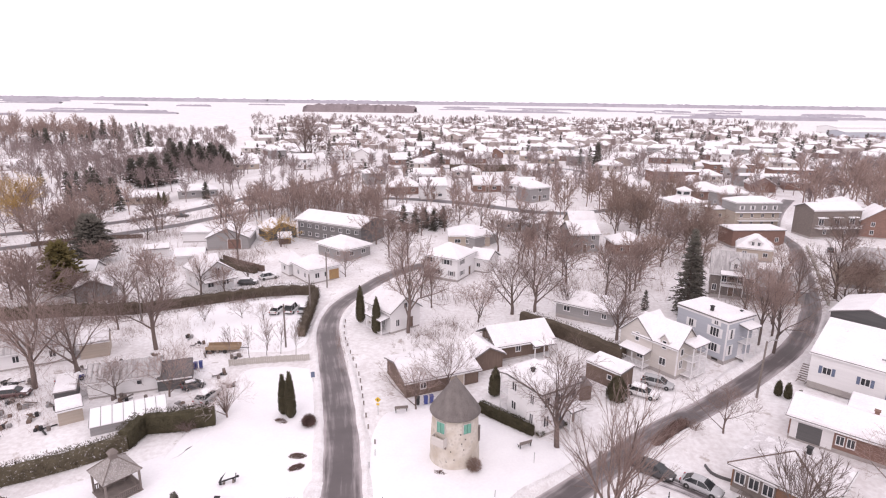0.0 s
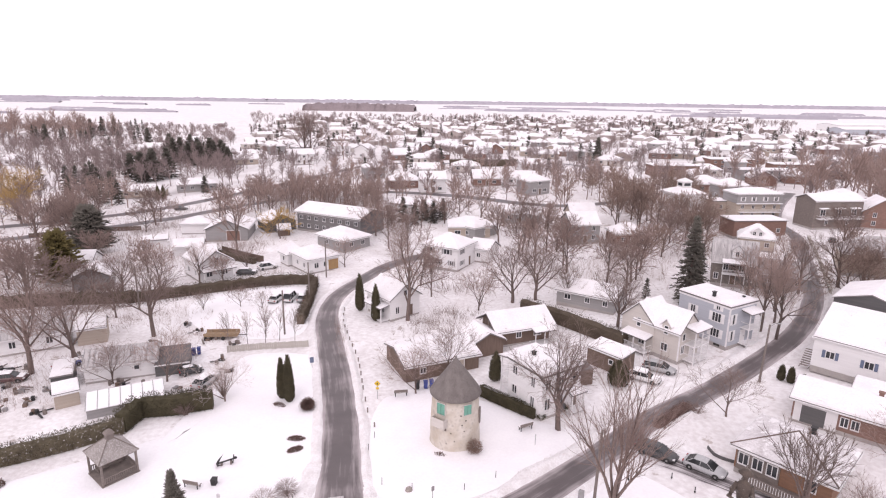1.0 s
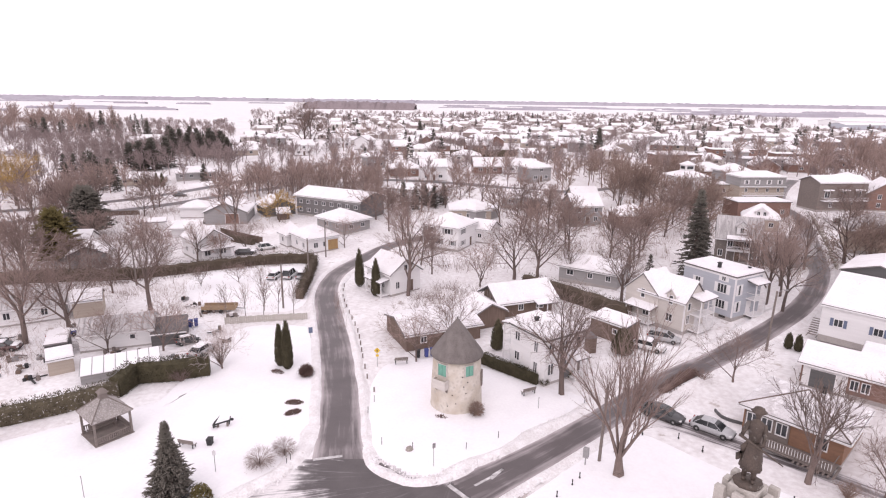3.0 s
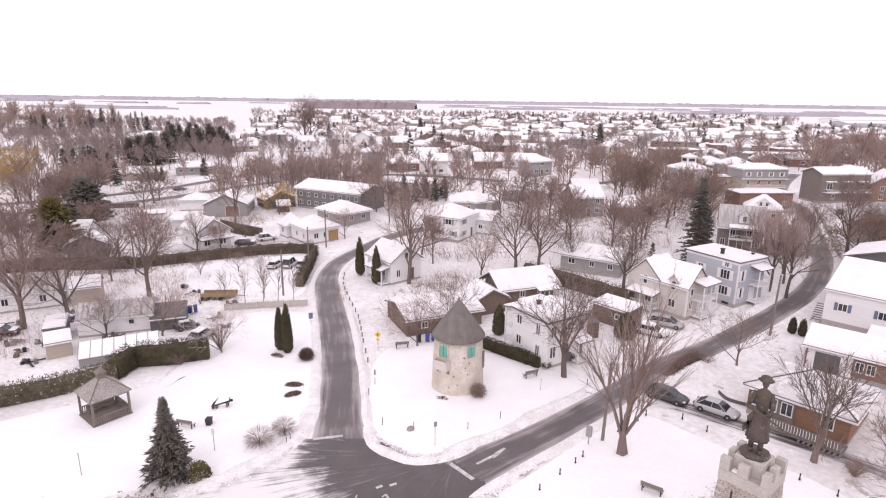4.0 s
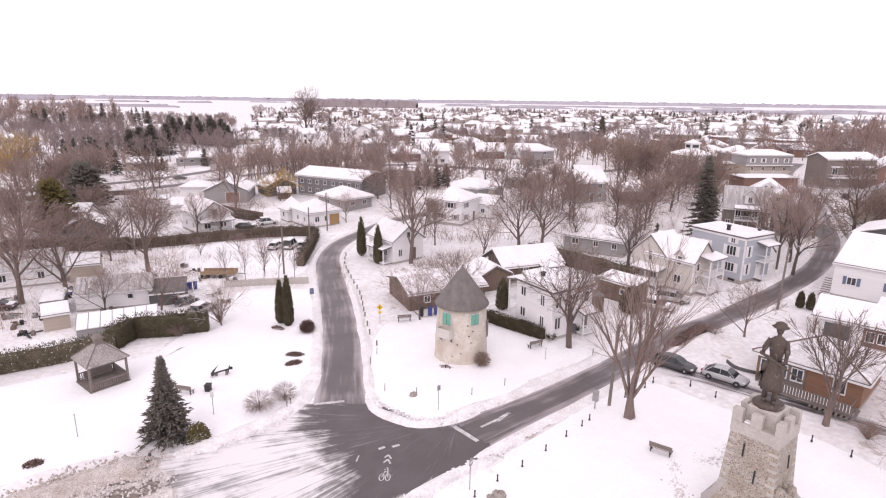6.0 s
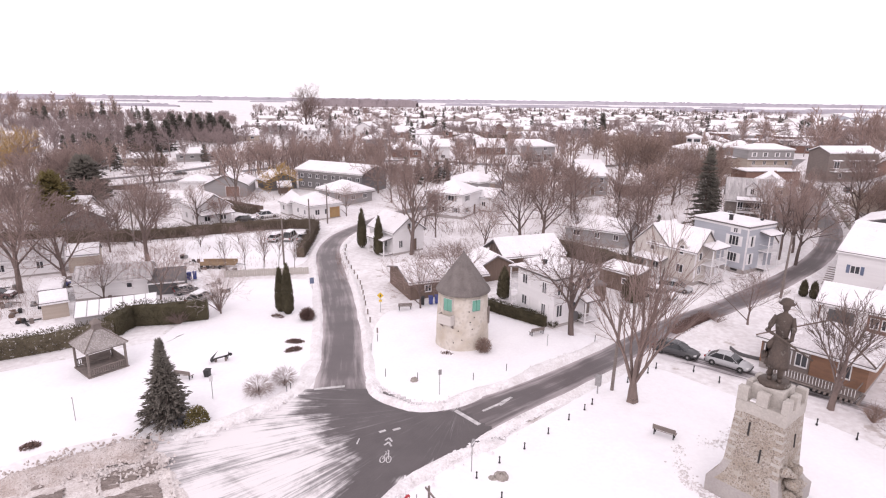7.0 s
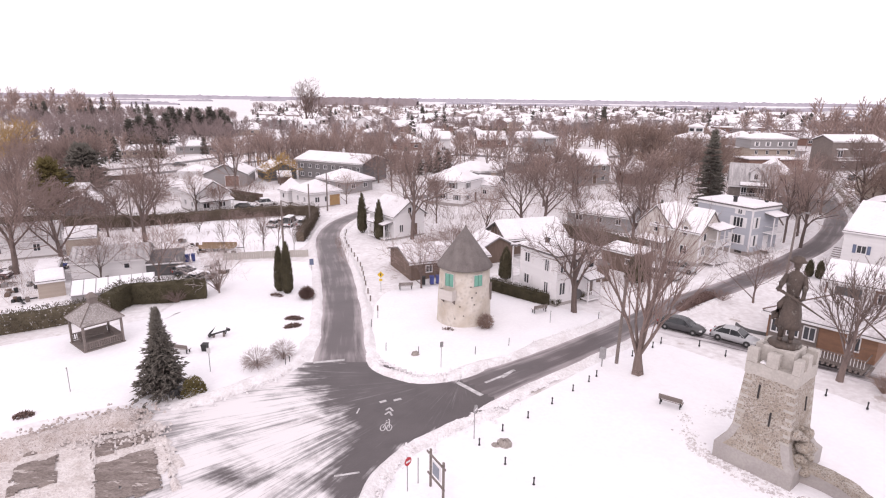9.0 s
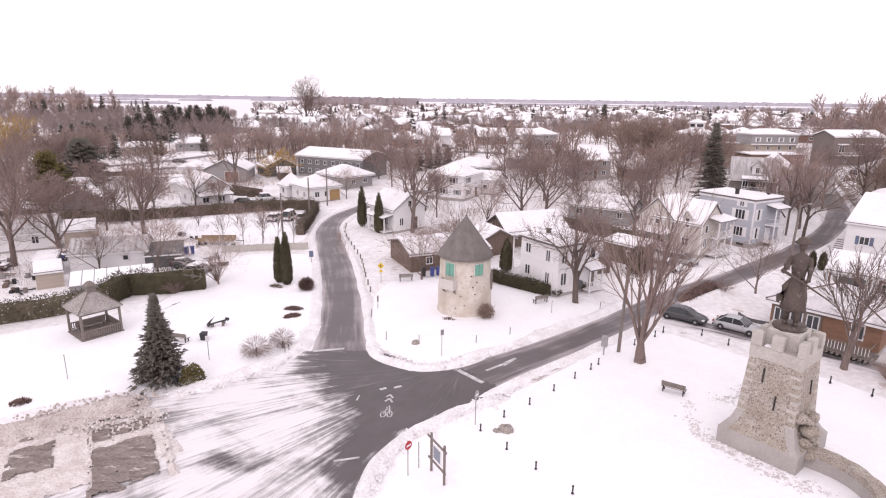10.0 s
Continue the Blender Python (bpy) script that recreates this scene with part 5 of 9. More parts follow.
def car_meshes(long=4.6, wide=1.8, tall=1.45, van=False):
    """Rounded body, glasshouse, roof panel, tyre and rim."""
    k, h = long / 4.6, wide / 1.8
    hull = [(-2.3, 0.6, 0.42, 0.7), (-2.2, 0.78, 0.3, 0.86), (-1.85, 0.86, 0.24, 0.93), (-1.1, 0.9, 0.22, 0.95), (-0.3, 0.9, 0.22, 0.95), (0.5, 0.9, 0.22, 0.95), (1.05, 0.89, 0.22, 0.93),
            (1.6, 0.86, 0.24, 0.86), (2.0, 0.79, 0.28, 0.76), (2.22, 0.66, 0.34, 0.64), (2.3, 0.5, 0.42, 0.54)]
    body = loft([[(x * k, s * w * h * f, z) for s, f, z in ((-1, 0.82, b), (-1, 0.98, b + 0.12), (-1, 1.0, (b + t) / 2), (-1, 0.96, t - 0.12), (-1, 0.8, t - 0.02), (-1, 0.3, t + 0.02), (1, 0.3, t + 0.02),
                                                            (1, 0.8, t - 0.02), (1, 0.96, t - 0.12), (1, 1.0, (b + t) / 2), (1, 0.98, b + 0.12), (1, 0.82, b))] for x, w, b, t in hull])
    if van:
        cab = [(-2.2, 0.94), (-2.12, 1.15), (-1.95, tall - 0.05), (-1.4, tall), (-0.4, tall), (0.4, tall - 0.04), (0.9, 1.22), (1.3, 0.94)]
    else:
        cab = [(-1.95, 0.94), (-1.6, 1.12), (-1.15, tall - 0.1), (-0.6, tall - 0.01), (-0.1, tall), (0.3, tall - 0.06), (0.75, 1.16), (1.2, 0.94)]
    rise = lambda z: (z - 0.9) / (tall - 0.9)
    glass = loft([[(x * k, s * h * w, q) for s, w, q in ((-1, 0.8, 0.86), (-1, 0.8 - 0.2 * rise(z), z - 0.05), (-1, 0.66 - 0.16 * rise(z), z), (1, 0.66 - 0.16 * rise(z), z), (1, 0.8 - 0.2 * rise(z), z - 0.05), (1, 0.8, 0.86))] for x, z in cab])
    crown = [(x, z) for x, z in cab if z > tall - 0.2]
    top = loft([[(x * k, s * h * w, q) for s, w, q in ((-1, 0.63, z - 0.06), (-1, 0.52, z + 0.015), (0, 0.0, z + 0.04), (1, 0.52, z + 0.015), (1, 0.63, z - 0.06))] for x, z in crown])
    tyre = MB().lathe([(0.2, -0.1), (0.31, -0.1), (0.33, -0.06), (0.33, 0.06), (0.31, 0.1), (0.2, 0.1)], 18)
    rim = MB().lathe([(0.2, -0.06), (0.2, 0.085), (0.12, 0.1), (0.04, 0.105)], 12)
    return [right_way(q.mesh(nm, nm == "body")) for q, nm in ((body, "body"), (glass, "glass"), (top, "roof"), (tyre, "tyre"), (rim, "rim"))]


def car(x, y, rz, paint, label, name="car", long=4.6, wide=1.8, tall=1.45, van=False, snow=0.0, group=""):
    body, glass, top, tyre, rim = cached(("car", long, wide, tall, van, paint.name), lambda: car_meshes(long, wide, tall, van))
    t = thing(name, x, y, rz, label, "car", group, sink=-0.06)
    part("body", body, paint, t)
    part("glasshouse", glass, GLASS_CAR, t)
    part("roof_panel", top, paint, t)
    k = long / 4.6
    for px in (-1.42 * k, 1.4 * k):
        for s in (-1, 1):
            wh = part("tyre", tyre, RUBBER, t, at=pose(px, s * (wide / 2 - 0.09), 0.33, 90, 0, 0))
            part("rim", rim, STEEL, wh, at=pose(0, 0, 0, 0 if s < 0 else 180, 0, 0))
    for s in (-1, 1):
        part("headlight", MB().box(2.08 * k, s * (wide / 2 - 0.27), 0.56, 0.26, 0.3, 0.13, bevel=0.03), LAMP_CLEAR, t)
        part("tail_light", MB().box(-2.25 * k, s * (wide / 2 - 0.25), 0.68, 0.12, 0.3, 0.16), LAMP_RED, t)
        part("wing_mirror", MB().box(0.75 * k, s * (wide / 2 + 0.06), 0.92, 0.14, 0.18, 0.12, bevel=0.03), paint, t)
    for px in (2.24 * k, -2.25 * k):
        part("bumper", MB().box(px, 0, 0.3, 0.12, wide - 0.3, 0.17), BLACK, t)
    rear, fore = (-2.15, 1.3) if van else (-1.8, 1.05)
    for px, qx in ((rear * k, -1.2 * k), (fore * k, 0.35 * k), (-0.35 * k, -0.35 * k)):
        for s in (-1, 1):
            part("pillar", MB().tube([(px, s * (wide / 2 - 0.1), 0.92), (qx, s * (wide / 2 - 0.285), tall - 0.07)], 0.03, 4), paint, t)
    if snow:
        part("snow_cover", MB().box(-0.5 * k, 0, tall - 0.01, 2.0 * k, wide - 0.5, snow, top=0.9, bevel=0.05), SNOW, t)
        part("hood_snow", MB().box(1.6 * k, 0, 0.84, 1.0 * k, wide - 0.4, snow * 0.8, top=0.92, bevel=0.04), SNOW, t)
    return t


# ---- plants ----
def bare_tree(kind, x, y, size, rz, label, group="", twig=None):
    """A leafless tree: trunk with limbs, and a crown of twigs. kind: which of the grown forms."""
    w, c = TREE_FORMS[kind]
    t = thing("bare_tree", x, y, rz, label, "tree", group, sink=0.1)
    t.scale = [size * k for k in t.scale]
    part("trunk", w, BARK, t)
    cc = c
    if twig is not None:
        cc = cached(("twig", kind, twig.name), lambda: c.copy())
        cc.materials.clear()
        cc.materials.append(twig)
    part("crown", cc, TWIG, t)
    return t


TREE_FORMS = {
    "big": tree_meshes("big", 11, 13.5, 0.36, kids=(9, 8, 7, 4), fork=0.3, spread=0.6, thin=0.014, trunk=0.5, limb=0.62),
    "broad": tree_meshes("broad", 23, 12.0, 0.34, kids=(9, 8, 7, 4), fork=0.3, spread=0.7, thin=0.014, up=0.2, trunk=0.42, limb=0.62),
    "tall": tree_meshes("tall", 37, 14.5, 0.3, kids=(11, 7, 6, 4), fork=0.26, spread=0.52, thin=0.014, trunk=0.6, limb=0.5),
    "small": tree_meshes("small", 41, 8.0, 0.15, kids=(8, 6, 6, 4), fork=0.2, spread=0.66, thin=0.012, trunk=0.3, limb=0.7),
    "vase": tree_meshes("vase", 53, 13.0, 0.34, kids=(7, 7, 6, 4), fork=0.42, spread=0.4, thin=0.02, up=0.26, trunk=0.36, limb=0.78),
    "maple": tree_meshes("maple", 57, 19.5, 0.6, kids=(6, 9, 8, 5), fork=0.45, spread=0.25, thin=0.012, up=0.26, trunk=0.16, limb=0.92),
    "mid": tree_meshes("mid", 61, 12.0, 0.26, kids=(8, 6, 5, 3), fork=0.24, spread=0.62, thin=0.042, fine=False, trunk=0.5, limb=0.6),
    "mid_b": tree_meshes("mid_b", 67, 10.5, 0.24, kids=(8, 6, 5, 3), fork=0.24, spread=0.74, thin=0.042, fine=False, trunk=0.42, limb=0.64),
    "mid_c": tree_meshes("mid_c", 71, 14.0, 0.25, kids=(9, 6, 5, 3), fork=0.24, spread=0.5, thin=0.042, fine=False, trunk=0.58, limb=0.52),
    "slim": tree_meshes("slim", 83, 13.0, 0.12, kids=(12, 4, 4), fork=0.35, spread=0.45, thin=0.028, fine=False),
}


def conifer_thing(name, x, y, height, radius, material, label, seed, detail, rz=0.0, low=0.06, group="", droop=0.25, power=0.85):
    whorls, arms, tufts, tuft, width = detail
    key = ("conifer", seed, height, radius, detail)

    def make():
        v, f, sticks = conifer_arrays(seed, height, radius, whorls, arms, tufts, droop, low, tuft, width, power)
        return arrays_mesh("needles", v, f), arrays_mesh("branchwork", *stick_arrays(sticks, 3))

    nd, bo = cached(key, make)
    t = thing(name, x, y, rz, label, "tree", group, sink=0.1)
    mb = MB().tube([(0, 0, 0), (0, 0, height * 0.5), (0, 0, height * 0.96)], [height * 0.018 + 0.05, height * 0.01 + 0.03, 0.02], 7)
    part("trunk", mb, BARK, t)
    part("branchwork", bo, BARK, t)
    part("needles", nd, material, t)
    return t


def column_cedar(x, y, height, radius, label, seed, group="", n=1500):
    rng = np.random.default_rng(seed)

    def profile(u):
        return radius * (min(1, (u / 0.12) ** 0.5) if u < 0.12 else (1 - ((u - 0.12) / 0.88) ** 2.2) ** 0.8)

    t = thing("columnar_cedar", x, y, 0, label, "cedar", group, sink=0.05)
    part("trunk", MB().tube([(0, 0, 0), (0, 0, height * 0.6)], [0.09, 0.04], 6), BARK, t)
    core = MB().lathe([(max(0.02, profile(u) * 0.82), u * height * 0.97 + 0.12) for u in np.linspace(0.0, 1, 12)], 12, wob=0.15)
    part("inner_foliage", core, CEDAR, t)
    p, w = shell_points(rng, n, profile, height)
    v, f = sprays(p, w * 0.45 + [0, 0, 0.9], 0.34, 0.07, rng)
    part("foliage", arrays_mesh("foliage", v, f), CEDAR, t)
    return t


def hedge(line, width, height, material, label, seed, density=34, name="hedge", rough=0.0):
    """A clipped hedge along a line: a dense body and a coat of small sprays."""
    rng = np.random.default_rng(seed)
    pts = spline([(*seat(*p)[:2], 0) for p in line], 0.8)
    nr = sides(pts)
    prof = [(-0.46, 0), (-0.5, 0.5), (-0.42, 0.9), (-0.2, 0.98), (0.2, 0.98), (0.42, 0.9), (0.5, 0.5), (0.46, 0)]
    vs, fs = [], []
    for i, row in enumerate(pts):
        for u, h in prof:
            k = 1 + (0.1 + rough) * noise.noise((i * 0.7, u * 3 + seed, h * 3))
            x, y = row[0] + nr[i, 0] * u * width * 0.9 * k, row[1] + nr[i, 1] * u * width * 0.9 * k
            vs.append((x, y, gz(x, y) + h * height * 0.95 * k))
    m = len(prof)
    fs = [(i * m + j, (i + 1) * m + j, (i + 1) * m + j + 1, i * m + j + 1) for i in range(len(pts) - 1) for j in range(m - 1)]
    fs += [tuple(range(m)), tuple(reversed(range((len(pts) - 1) * m, len(pts) * m)))]
    t = thing(name, 0, 0, 0, label, "hedge", z=0)
    part("inner_foliage", MB().add(vs, fs), material, t)
    length = 0.8 * len(pts)
    n = int(length * (width + 2 * height) * density)
    i = rng.integers(0, len(pts) - 1, n)
    s = rng.uniform(0, 1, n)
    c = pts[i, :2] + (pts[i + 1, :2] - pts[i, :2]) * s[:, None]
    q = rng.uniform(0, width + 2 * height, n)
    u = np.where(q < height, -0.5, np.where(q > height + width, 0.5, (q - height) / width - 0.5))
    h = np.where(q < height, q, np.where(q > height + width, q - height - width, height)) * (1 + (0.12 + rough) * rng.normal(size=n) * 0.6)
    o = u * width * (1 + rough * rng.normal(size=n))
    x, y = c[:, 0] + nr[i, 0] * o, c[:, 1] + nr[i, 1] * o
    out = np.c_[nr[i] * (2 * u)[:, None], np.full(n, 0.6)] + rng.normal(size=(n, 3)) * 0.4
    v, f = sprays(np.c_[x, y, np.vectorize(gz)(x, y) + np.abs(h)], out, 0.22, 0.055, rng)
    part("foliage", arrays_mesh("foliage", v, f), material, t)
    return t


def shrub(x, y, radius, height, material, label, seed, sticks=420, name="shrub", spread=0.75):
    """A leafless bush of many thin stems."""
    rng = np.random.default_rng(seed)
    segs = []
    for k in range(sticks // 6):
        a, q = rng.uniform(0, 2 * math.pi), rng.uniform(0.05, 1) ** 0.6
        tip = np.array([math.cos(a) * radius * q, math.sin(a) * radius * q, height * (0.35 + 0.65 * math.sqrt(max(0, 1 - q * q * spread)))])
        mid = tip * np.array([0.45, 0.45, 0.5]) + rng.normal(size=3) * 0.05
        segs.append((0, 0, 0, *mid, 0.022, 0.016))
        segs.append((*mid, *tip, 0.016, 0.008))
        for j in range(5):
            s = rng.uniform(0.2, 1)
            b = mid + (tip - mid) * s
            e = b + (tip - mid) * 0.35 + rng.normal(size=3) * radius * 0.16
            segs.append((*b, *e, 0.012, 0.006))
    t = thing(name, x, y, rng.uniform(0, 360), label, "shrub", sink=0.05)
    part("branchwork", arrays_mesh("branchwork", *stick_arrays(segs)), material, t)
    return t


def low_bush(x, y, rx, ry, height, material, label, seed, n=500, name="low_shrub"):
    rng = np.random.default_rng(seed)
    a, q = rng.uniform(0, 2 * math.pi, n), rng.uniform(0, 1, n) ** 0.5
    p = np.c_[np.cos(a) * rx * q, np.sin(a) * ry * q, height * np.sqrt(np.clip(1 - q * q, 0, 1)) * rng.uniform(0.3, 1, n)]
    v, f = sprays(p, rng.normal(size=(n, 3)) * 0.7 + [0, 0, 0.5], 0.2, 0.07, rng)
    t = thing(name, x, y, rng.uniform(0, 360), label, "shrub", sink=0.03)
    part("foliage", arrays_mesh("foliage", v, f), material, t)
    return t


def twig_ball(x, y, radius, material, label, seed, n=900, flat=1.0, name="round_shrub"):
    """A shrub clipped to a ball: twigs that fork outward from a short stem to the ball's surface."""
    rng = np.random.default_rng(seed)
    d = rng.normal(size=(n, 3))
    d /= np.linalg.norm(d, axis=1)[:, None]
    d[:, 2] = np.where(d[:, 2] < 0, d[:, 2] * 0.75, d[:, 2])
    size = np.array([radius, radius, radius * flat])
    c = np.array([0, 0, radius * 0.72 * flat])
    root = np.array([0, 0, 0.05])
    tip = c + d * size * rng.uniform(0.9, 1.04, n)[:, None]
    mid = root + (c + d * size * 0.5 - root) * rng.uniform(0.85, 1.15, n)[:, None]
    fork = mid + (tip - mid) * rng.uniform(0.2, 0.6, n)[:, None]
    side = tip + rng.normal(size=(n, 3)) * radius * 0.13
    few = rng.uniform(size=n) < 0.25
    rows = [np.c_[np.broadcast_to(root, (n, 3)), mid, np.full(n, 0.02), np.full(n, 0.014)][few], np.c_[mid, tip, np.full(n, 0.014), np.full(n, 0.007)], np.c_[fork, side, np.full(n, 0.011), np.full(n, 0.006)]]
    t = thing(name, x, y, rng.uniform(0, 360), label, "shrub", sink=-0.1)
    part("stem", MB().tube([(0, 0, -0.3), (0, 0, radius * 0.5)], [0.1, 0.05], 6), BARK, t)
    part("twig_mass", arrays_mesh("twig_mass", *stick_arrays(np.concatenate(rows), 3)), material, t)
    return t


def brush(name, polys, n, seed, material, label, lo=1.0, hi=3.5, thick=0.03):
    """Undergrowth: thin leaning stems that cannot be counted, over oblong patches of x, y, half sizes and turn."""
    rng = np.random.default_rng(seed)
    area = np.array([p[2] * p[3] for p in polys])
    pick = rng.choice(len(polys), n, p=area / area.sum())
    P = np.array(polys)[pick]
    clump = rng.normal(size=(max(n // 14, 1), 2)) * 0.45
    k = rng.integers(0, len(clump), n)
    u, v = np.clip(clump[k] + rng.normal(size=(n, 2)) * 0.05, -1, 1).T
    a = np.radians(P[:, 4])
    x = P[:, 0] + u * P[:, 2] * np.cos(a) - v * P[:, 3] * np.sin(a)
    y = P[:, 1] + u * P[:, 2] * np.sin(a) + v * P[:, 3] * np.cos(a)
    h = rng.uniform(lo, hi, n)
    x, y, k = np.vectorize(seat)(x, y)
    h = h * k
    z = np.vectorize(gz)(x, y)
    base = np.c_[x, y, z - 0.1]
    tip = base + np.c_[rng.normal(size=n) * 0.35 * h, rng.normal(size=n) * 0.35 * h, h]
    return tagged(part(name, arrays_mesh(name, *spike_arrays(np.c_[base, tip, np.full(n, thick)])), material), label, "undergrowth", kind="stuff")


# ---- the mill ----
mill = thing("windmill_tower", 1.95, 61.0, -12, "round rubble-stone windmill tower with a conical shingled roof", "windmill")
prof = [(3.02, -0.4), (3.0, 0.0), (2.95, 0.6), (2.9, 2.5), (2.8, 4.2), (2.7, 6.45)]
part("wall", MB().lathe(prof, 48, wob=0.012), PLASTER, mill, "pale lime-rendered rubble wall", smooth=True)
cone = [(2.85, 6.3), (3.0, 6.28), (3.02, 6.36)] + [(3.02 * (1 - k / 12) ** 0.97 + 0.02, 6.36 + 4.2 * k / 12) for k in range(1, 13)]
part("roof", MB().lathe(cone, 56, wob=0.012), SHINGLE, mill, "grey wooden shingle cone", smooth=True)
for row in range(1, 12):
    r = 3.02 * (1 - row / 12) ** 0.97 + 0.01
    z = 6.36 + 4.2 * row / 12
    part("shingle_course", MB().lathe([(r + 0.02, z - 0.05), (r + 0.03, z - 0.02), (r - 0.03, z + 0.05)], 48), SHINGLE, mill)
part("finial", MB().lathe([(0.1, 10.45), (0.11, 10.55), (0.03, 10.7)], 10), SHINGLE, mill)


def mill_window(deg, z, ww, wh, r, ledge):
    a = radians(deg)
    m = pose(r * math.cos(a), r * math.sin(a), z, 0, 0, deg + 90)
    fr = MB()
    fr = grid_solid([-ww / 2 - 0.06, -ww / 2, ww / 2, ww / 2 + 0.06], [-0.06, 0, wh, wh + 0.06], lambda i, j: i != 1 or j != 1, -0.14, 0.16)
    w = part("window", fr, CREAM, mill, at=m)
    for s in (-1, 1):
        sh = MB().box(s * ww / 4, -0.05, 0.02, ww / 2 - 0.05, 0.1, wh - 0.03)
        for k in range(4):
            sh.box(s * ww / 4, -0.11, 0.06 + k * wh / 4, ww / 2 - 0.1, 0.02, wh / 4 - 0.05)
        part("shutter", sh, GREEN_PAINT, w, "green painted shutter")
    return w


mill_window(-125 + 12, 4.55, 1.08, 1.4, 2.8, True)
mill_window(-62 + 12, 4.65, 1.0, 1.25, 2.8, True)
# wooden box balcony under one window
bx = pose(2.88 * math.cos(radians(-125 + 12)), 2.88 * math.sin(radians(-125 + 12)), 3.2, 0, 0, -125 + 12 + 90)
bal = MB().box(0, -0.32, 0, 1.74, 0.75, 0.1)
part("balcony_floor", bal, CREAM, mill, at=bx)
part("balcony_front", MB().box(0, -0.68, 0.1, 1.7, 0.07, 1.0), CREAM, mill, at=bx)
for s in (-1, 1):
    part("balcony_side", MB().box(s * 0.82, -0.3, 0.1, 0.07, 0.7, 1.0), CREAM, mill, at=bx)
    part("bracket", MB().prism([(0, -0.55), (0, 0), (-0.6, 0)], s * 0.7 - 0.05, s * 0.7 + 0.05, "x"), WOOD_GREY, mill, at=bx)
# iron bars and small dark holes of the old scaffold
for k, (deg, z) in enumerate(((-100, 2.4), (-92, 1.4), (-70, 2.6), (-110, 1.0), (-78, 4.6), (-66, 3.9), (-75, 3.4))):
    a = radians(deg + 12)
    part("putlog_hole", MB().box(0, 0, 0, 0.12, 0.08, 0.11), DARK, mill, at=pose(2.9 * math.cos(a), 2.9 * math.sin(a), z, 0, 0, deg + 12 + 90))
part("door", MB().box(0, -0.06, 0, 0.5, 0.2, 1.9), WOOD_GREY, mill, at=pose(2.85 * math.cos(radians(0)), 2.85 * math.sin(radians(0)), 2.6, 0, 0, 90))
twig_ball(4.2, 58.0, 0.95, TWIG_RED, "leafless rounded shrub beside the mill wall", 301, 420)
low_bush(0.2, 57.6, 1.0, 0.35, 0.35, LEAF_DRY, "flattened dead plants at the foot of the mill", 302, 90)

# ---- the monument ----
ped = thing("monument_pedestal", 21.6, 35.0, -50.5, "tapering fieldstone pedestal with battlements and a concrete plinth", "monument")
pl = MB()
ring = [(2.42, -0.4), (2.42, 1.3), (2.12, 1.62), (1.9, 2.05), (1.735, 2.6)]
vs = [(sx * r, sy * r, z) for r, z in ring for sx, sy in ((-1, -1), (1, -1), (1, 1), (-1, 1))]
pl.add(vs, [(i * 4 + k, i * 4 + (k + 1) % 4, i * 4 + 4 + (k + 1) % 4, i * 4 + 4 + k) for i in range(len(ring) - 1) for k in range(4)] + [(3, 2, 1, 0), (16, 17, 18, 19)])
part("flare", pl, FIELDSTONE, ped, "outward-curving foot of mixed fieldstone")
part("plinth", MB().box(0, 0, -0.4, 4.9, 4.9, 1.72, bevel=0.04), CONCRETE, ped, "smooth grey concrete plinth")
for sx, sy in ((-1, -1), (1, -1), (1, 1), (-1, 1)):
    vs = [(sx * (r + 0.02 - a), sy * (r + 0.02 - b), z) for r, z in ring[1:] for a, b in ((0, 0), (0.5, 0), (0.5, 0.5), (0, 0.5))]
    part("flare_corner", MB().add(vs, [(i * 4 + k, i * 4 + (k + 1) % 4, i * 4 + 4 + (k + 1) % 4, i * 4 + 4 + k) for i in range(3) for k in range(4)] + [(3, 2, 1, 0), (12, 13, 14, 15)]), CONCRETE, ped)
part("shaft", MB().box(0, 0, 1.3, 3.62, 3.62, 5.35, top=0.84, bevel=0.0), FIELDSTONE, ped, "mixed brown fieldstone masonry")
for sx, sy in ((-1, -1), (1, -1), (1, 1), (-1, 1)):
    for k in range(9):
        z = 1.7 + k * 0.54
        r = 1.82 - (1.82 - 1.525) * (z + 0.5 - 1.3) / 5.35
        big = 0.56 if k % 2 else 0.4
        part("quoin", MB().box(sx * (r - big / 2 + 0.004), sy * (r - (0.96 - big) / 2 + 0.004), z, big, 0.96 - big, 0.52, bevel=0.02), LIMESTONE, ped)
part("coping", MB().box(0, 0, 6.45, 3.14, 3.14, 0.8, bevel=0.05), LIMESTONE, ped)
for k in range(4):
    a = radians(90 * k)
    for u in (-1.23, 0.0):
        px, py = u * math.cos(a) + 1.37 * math.sin(a), u * math.sin(a) - 1.37 * math.cos(a)
        part("merlon", MB().box(px, py, 7.25, 0.66 if u else 0.7, 0.42, 0.95, rz=a, bevel=0.07), LIMESTONE, ped)
part("dais", MB().box(0, 0, 7.25, 1.9, 1.9, 1.15, bevel=0.08), LIMESTONE, ped)
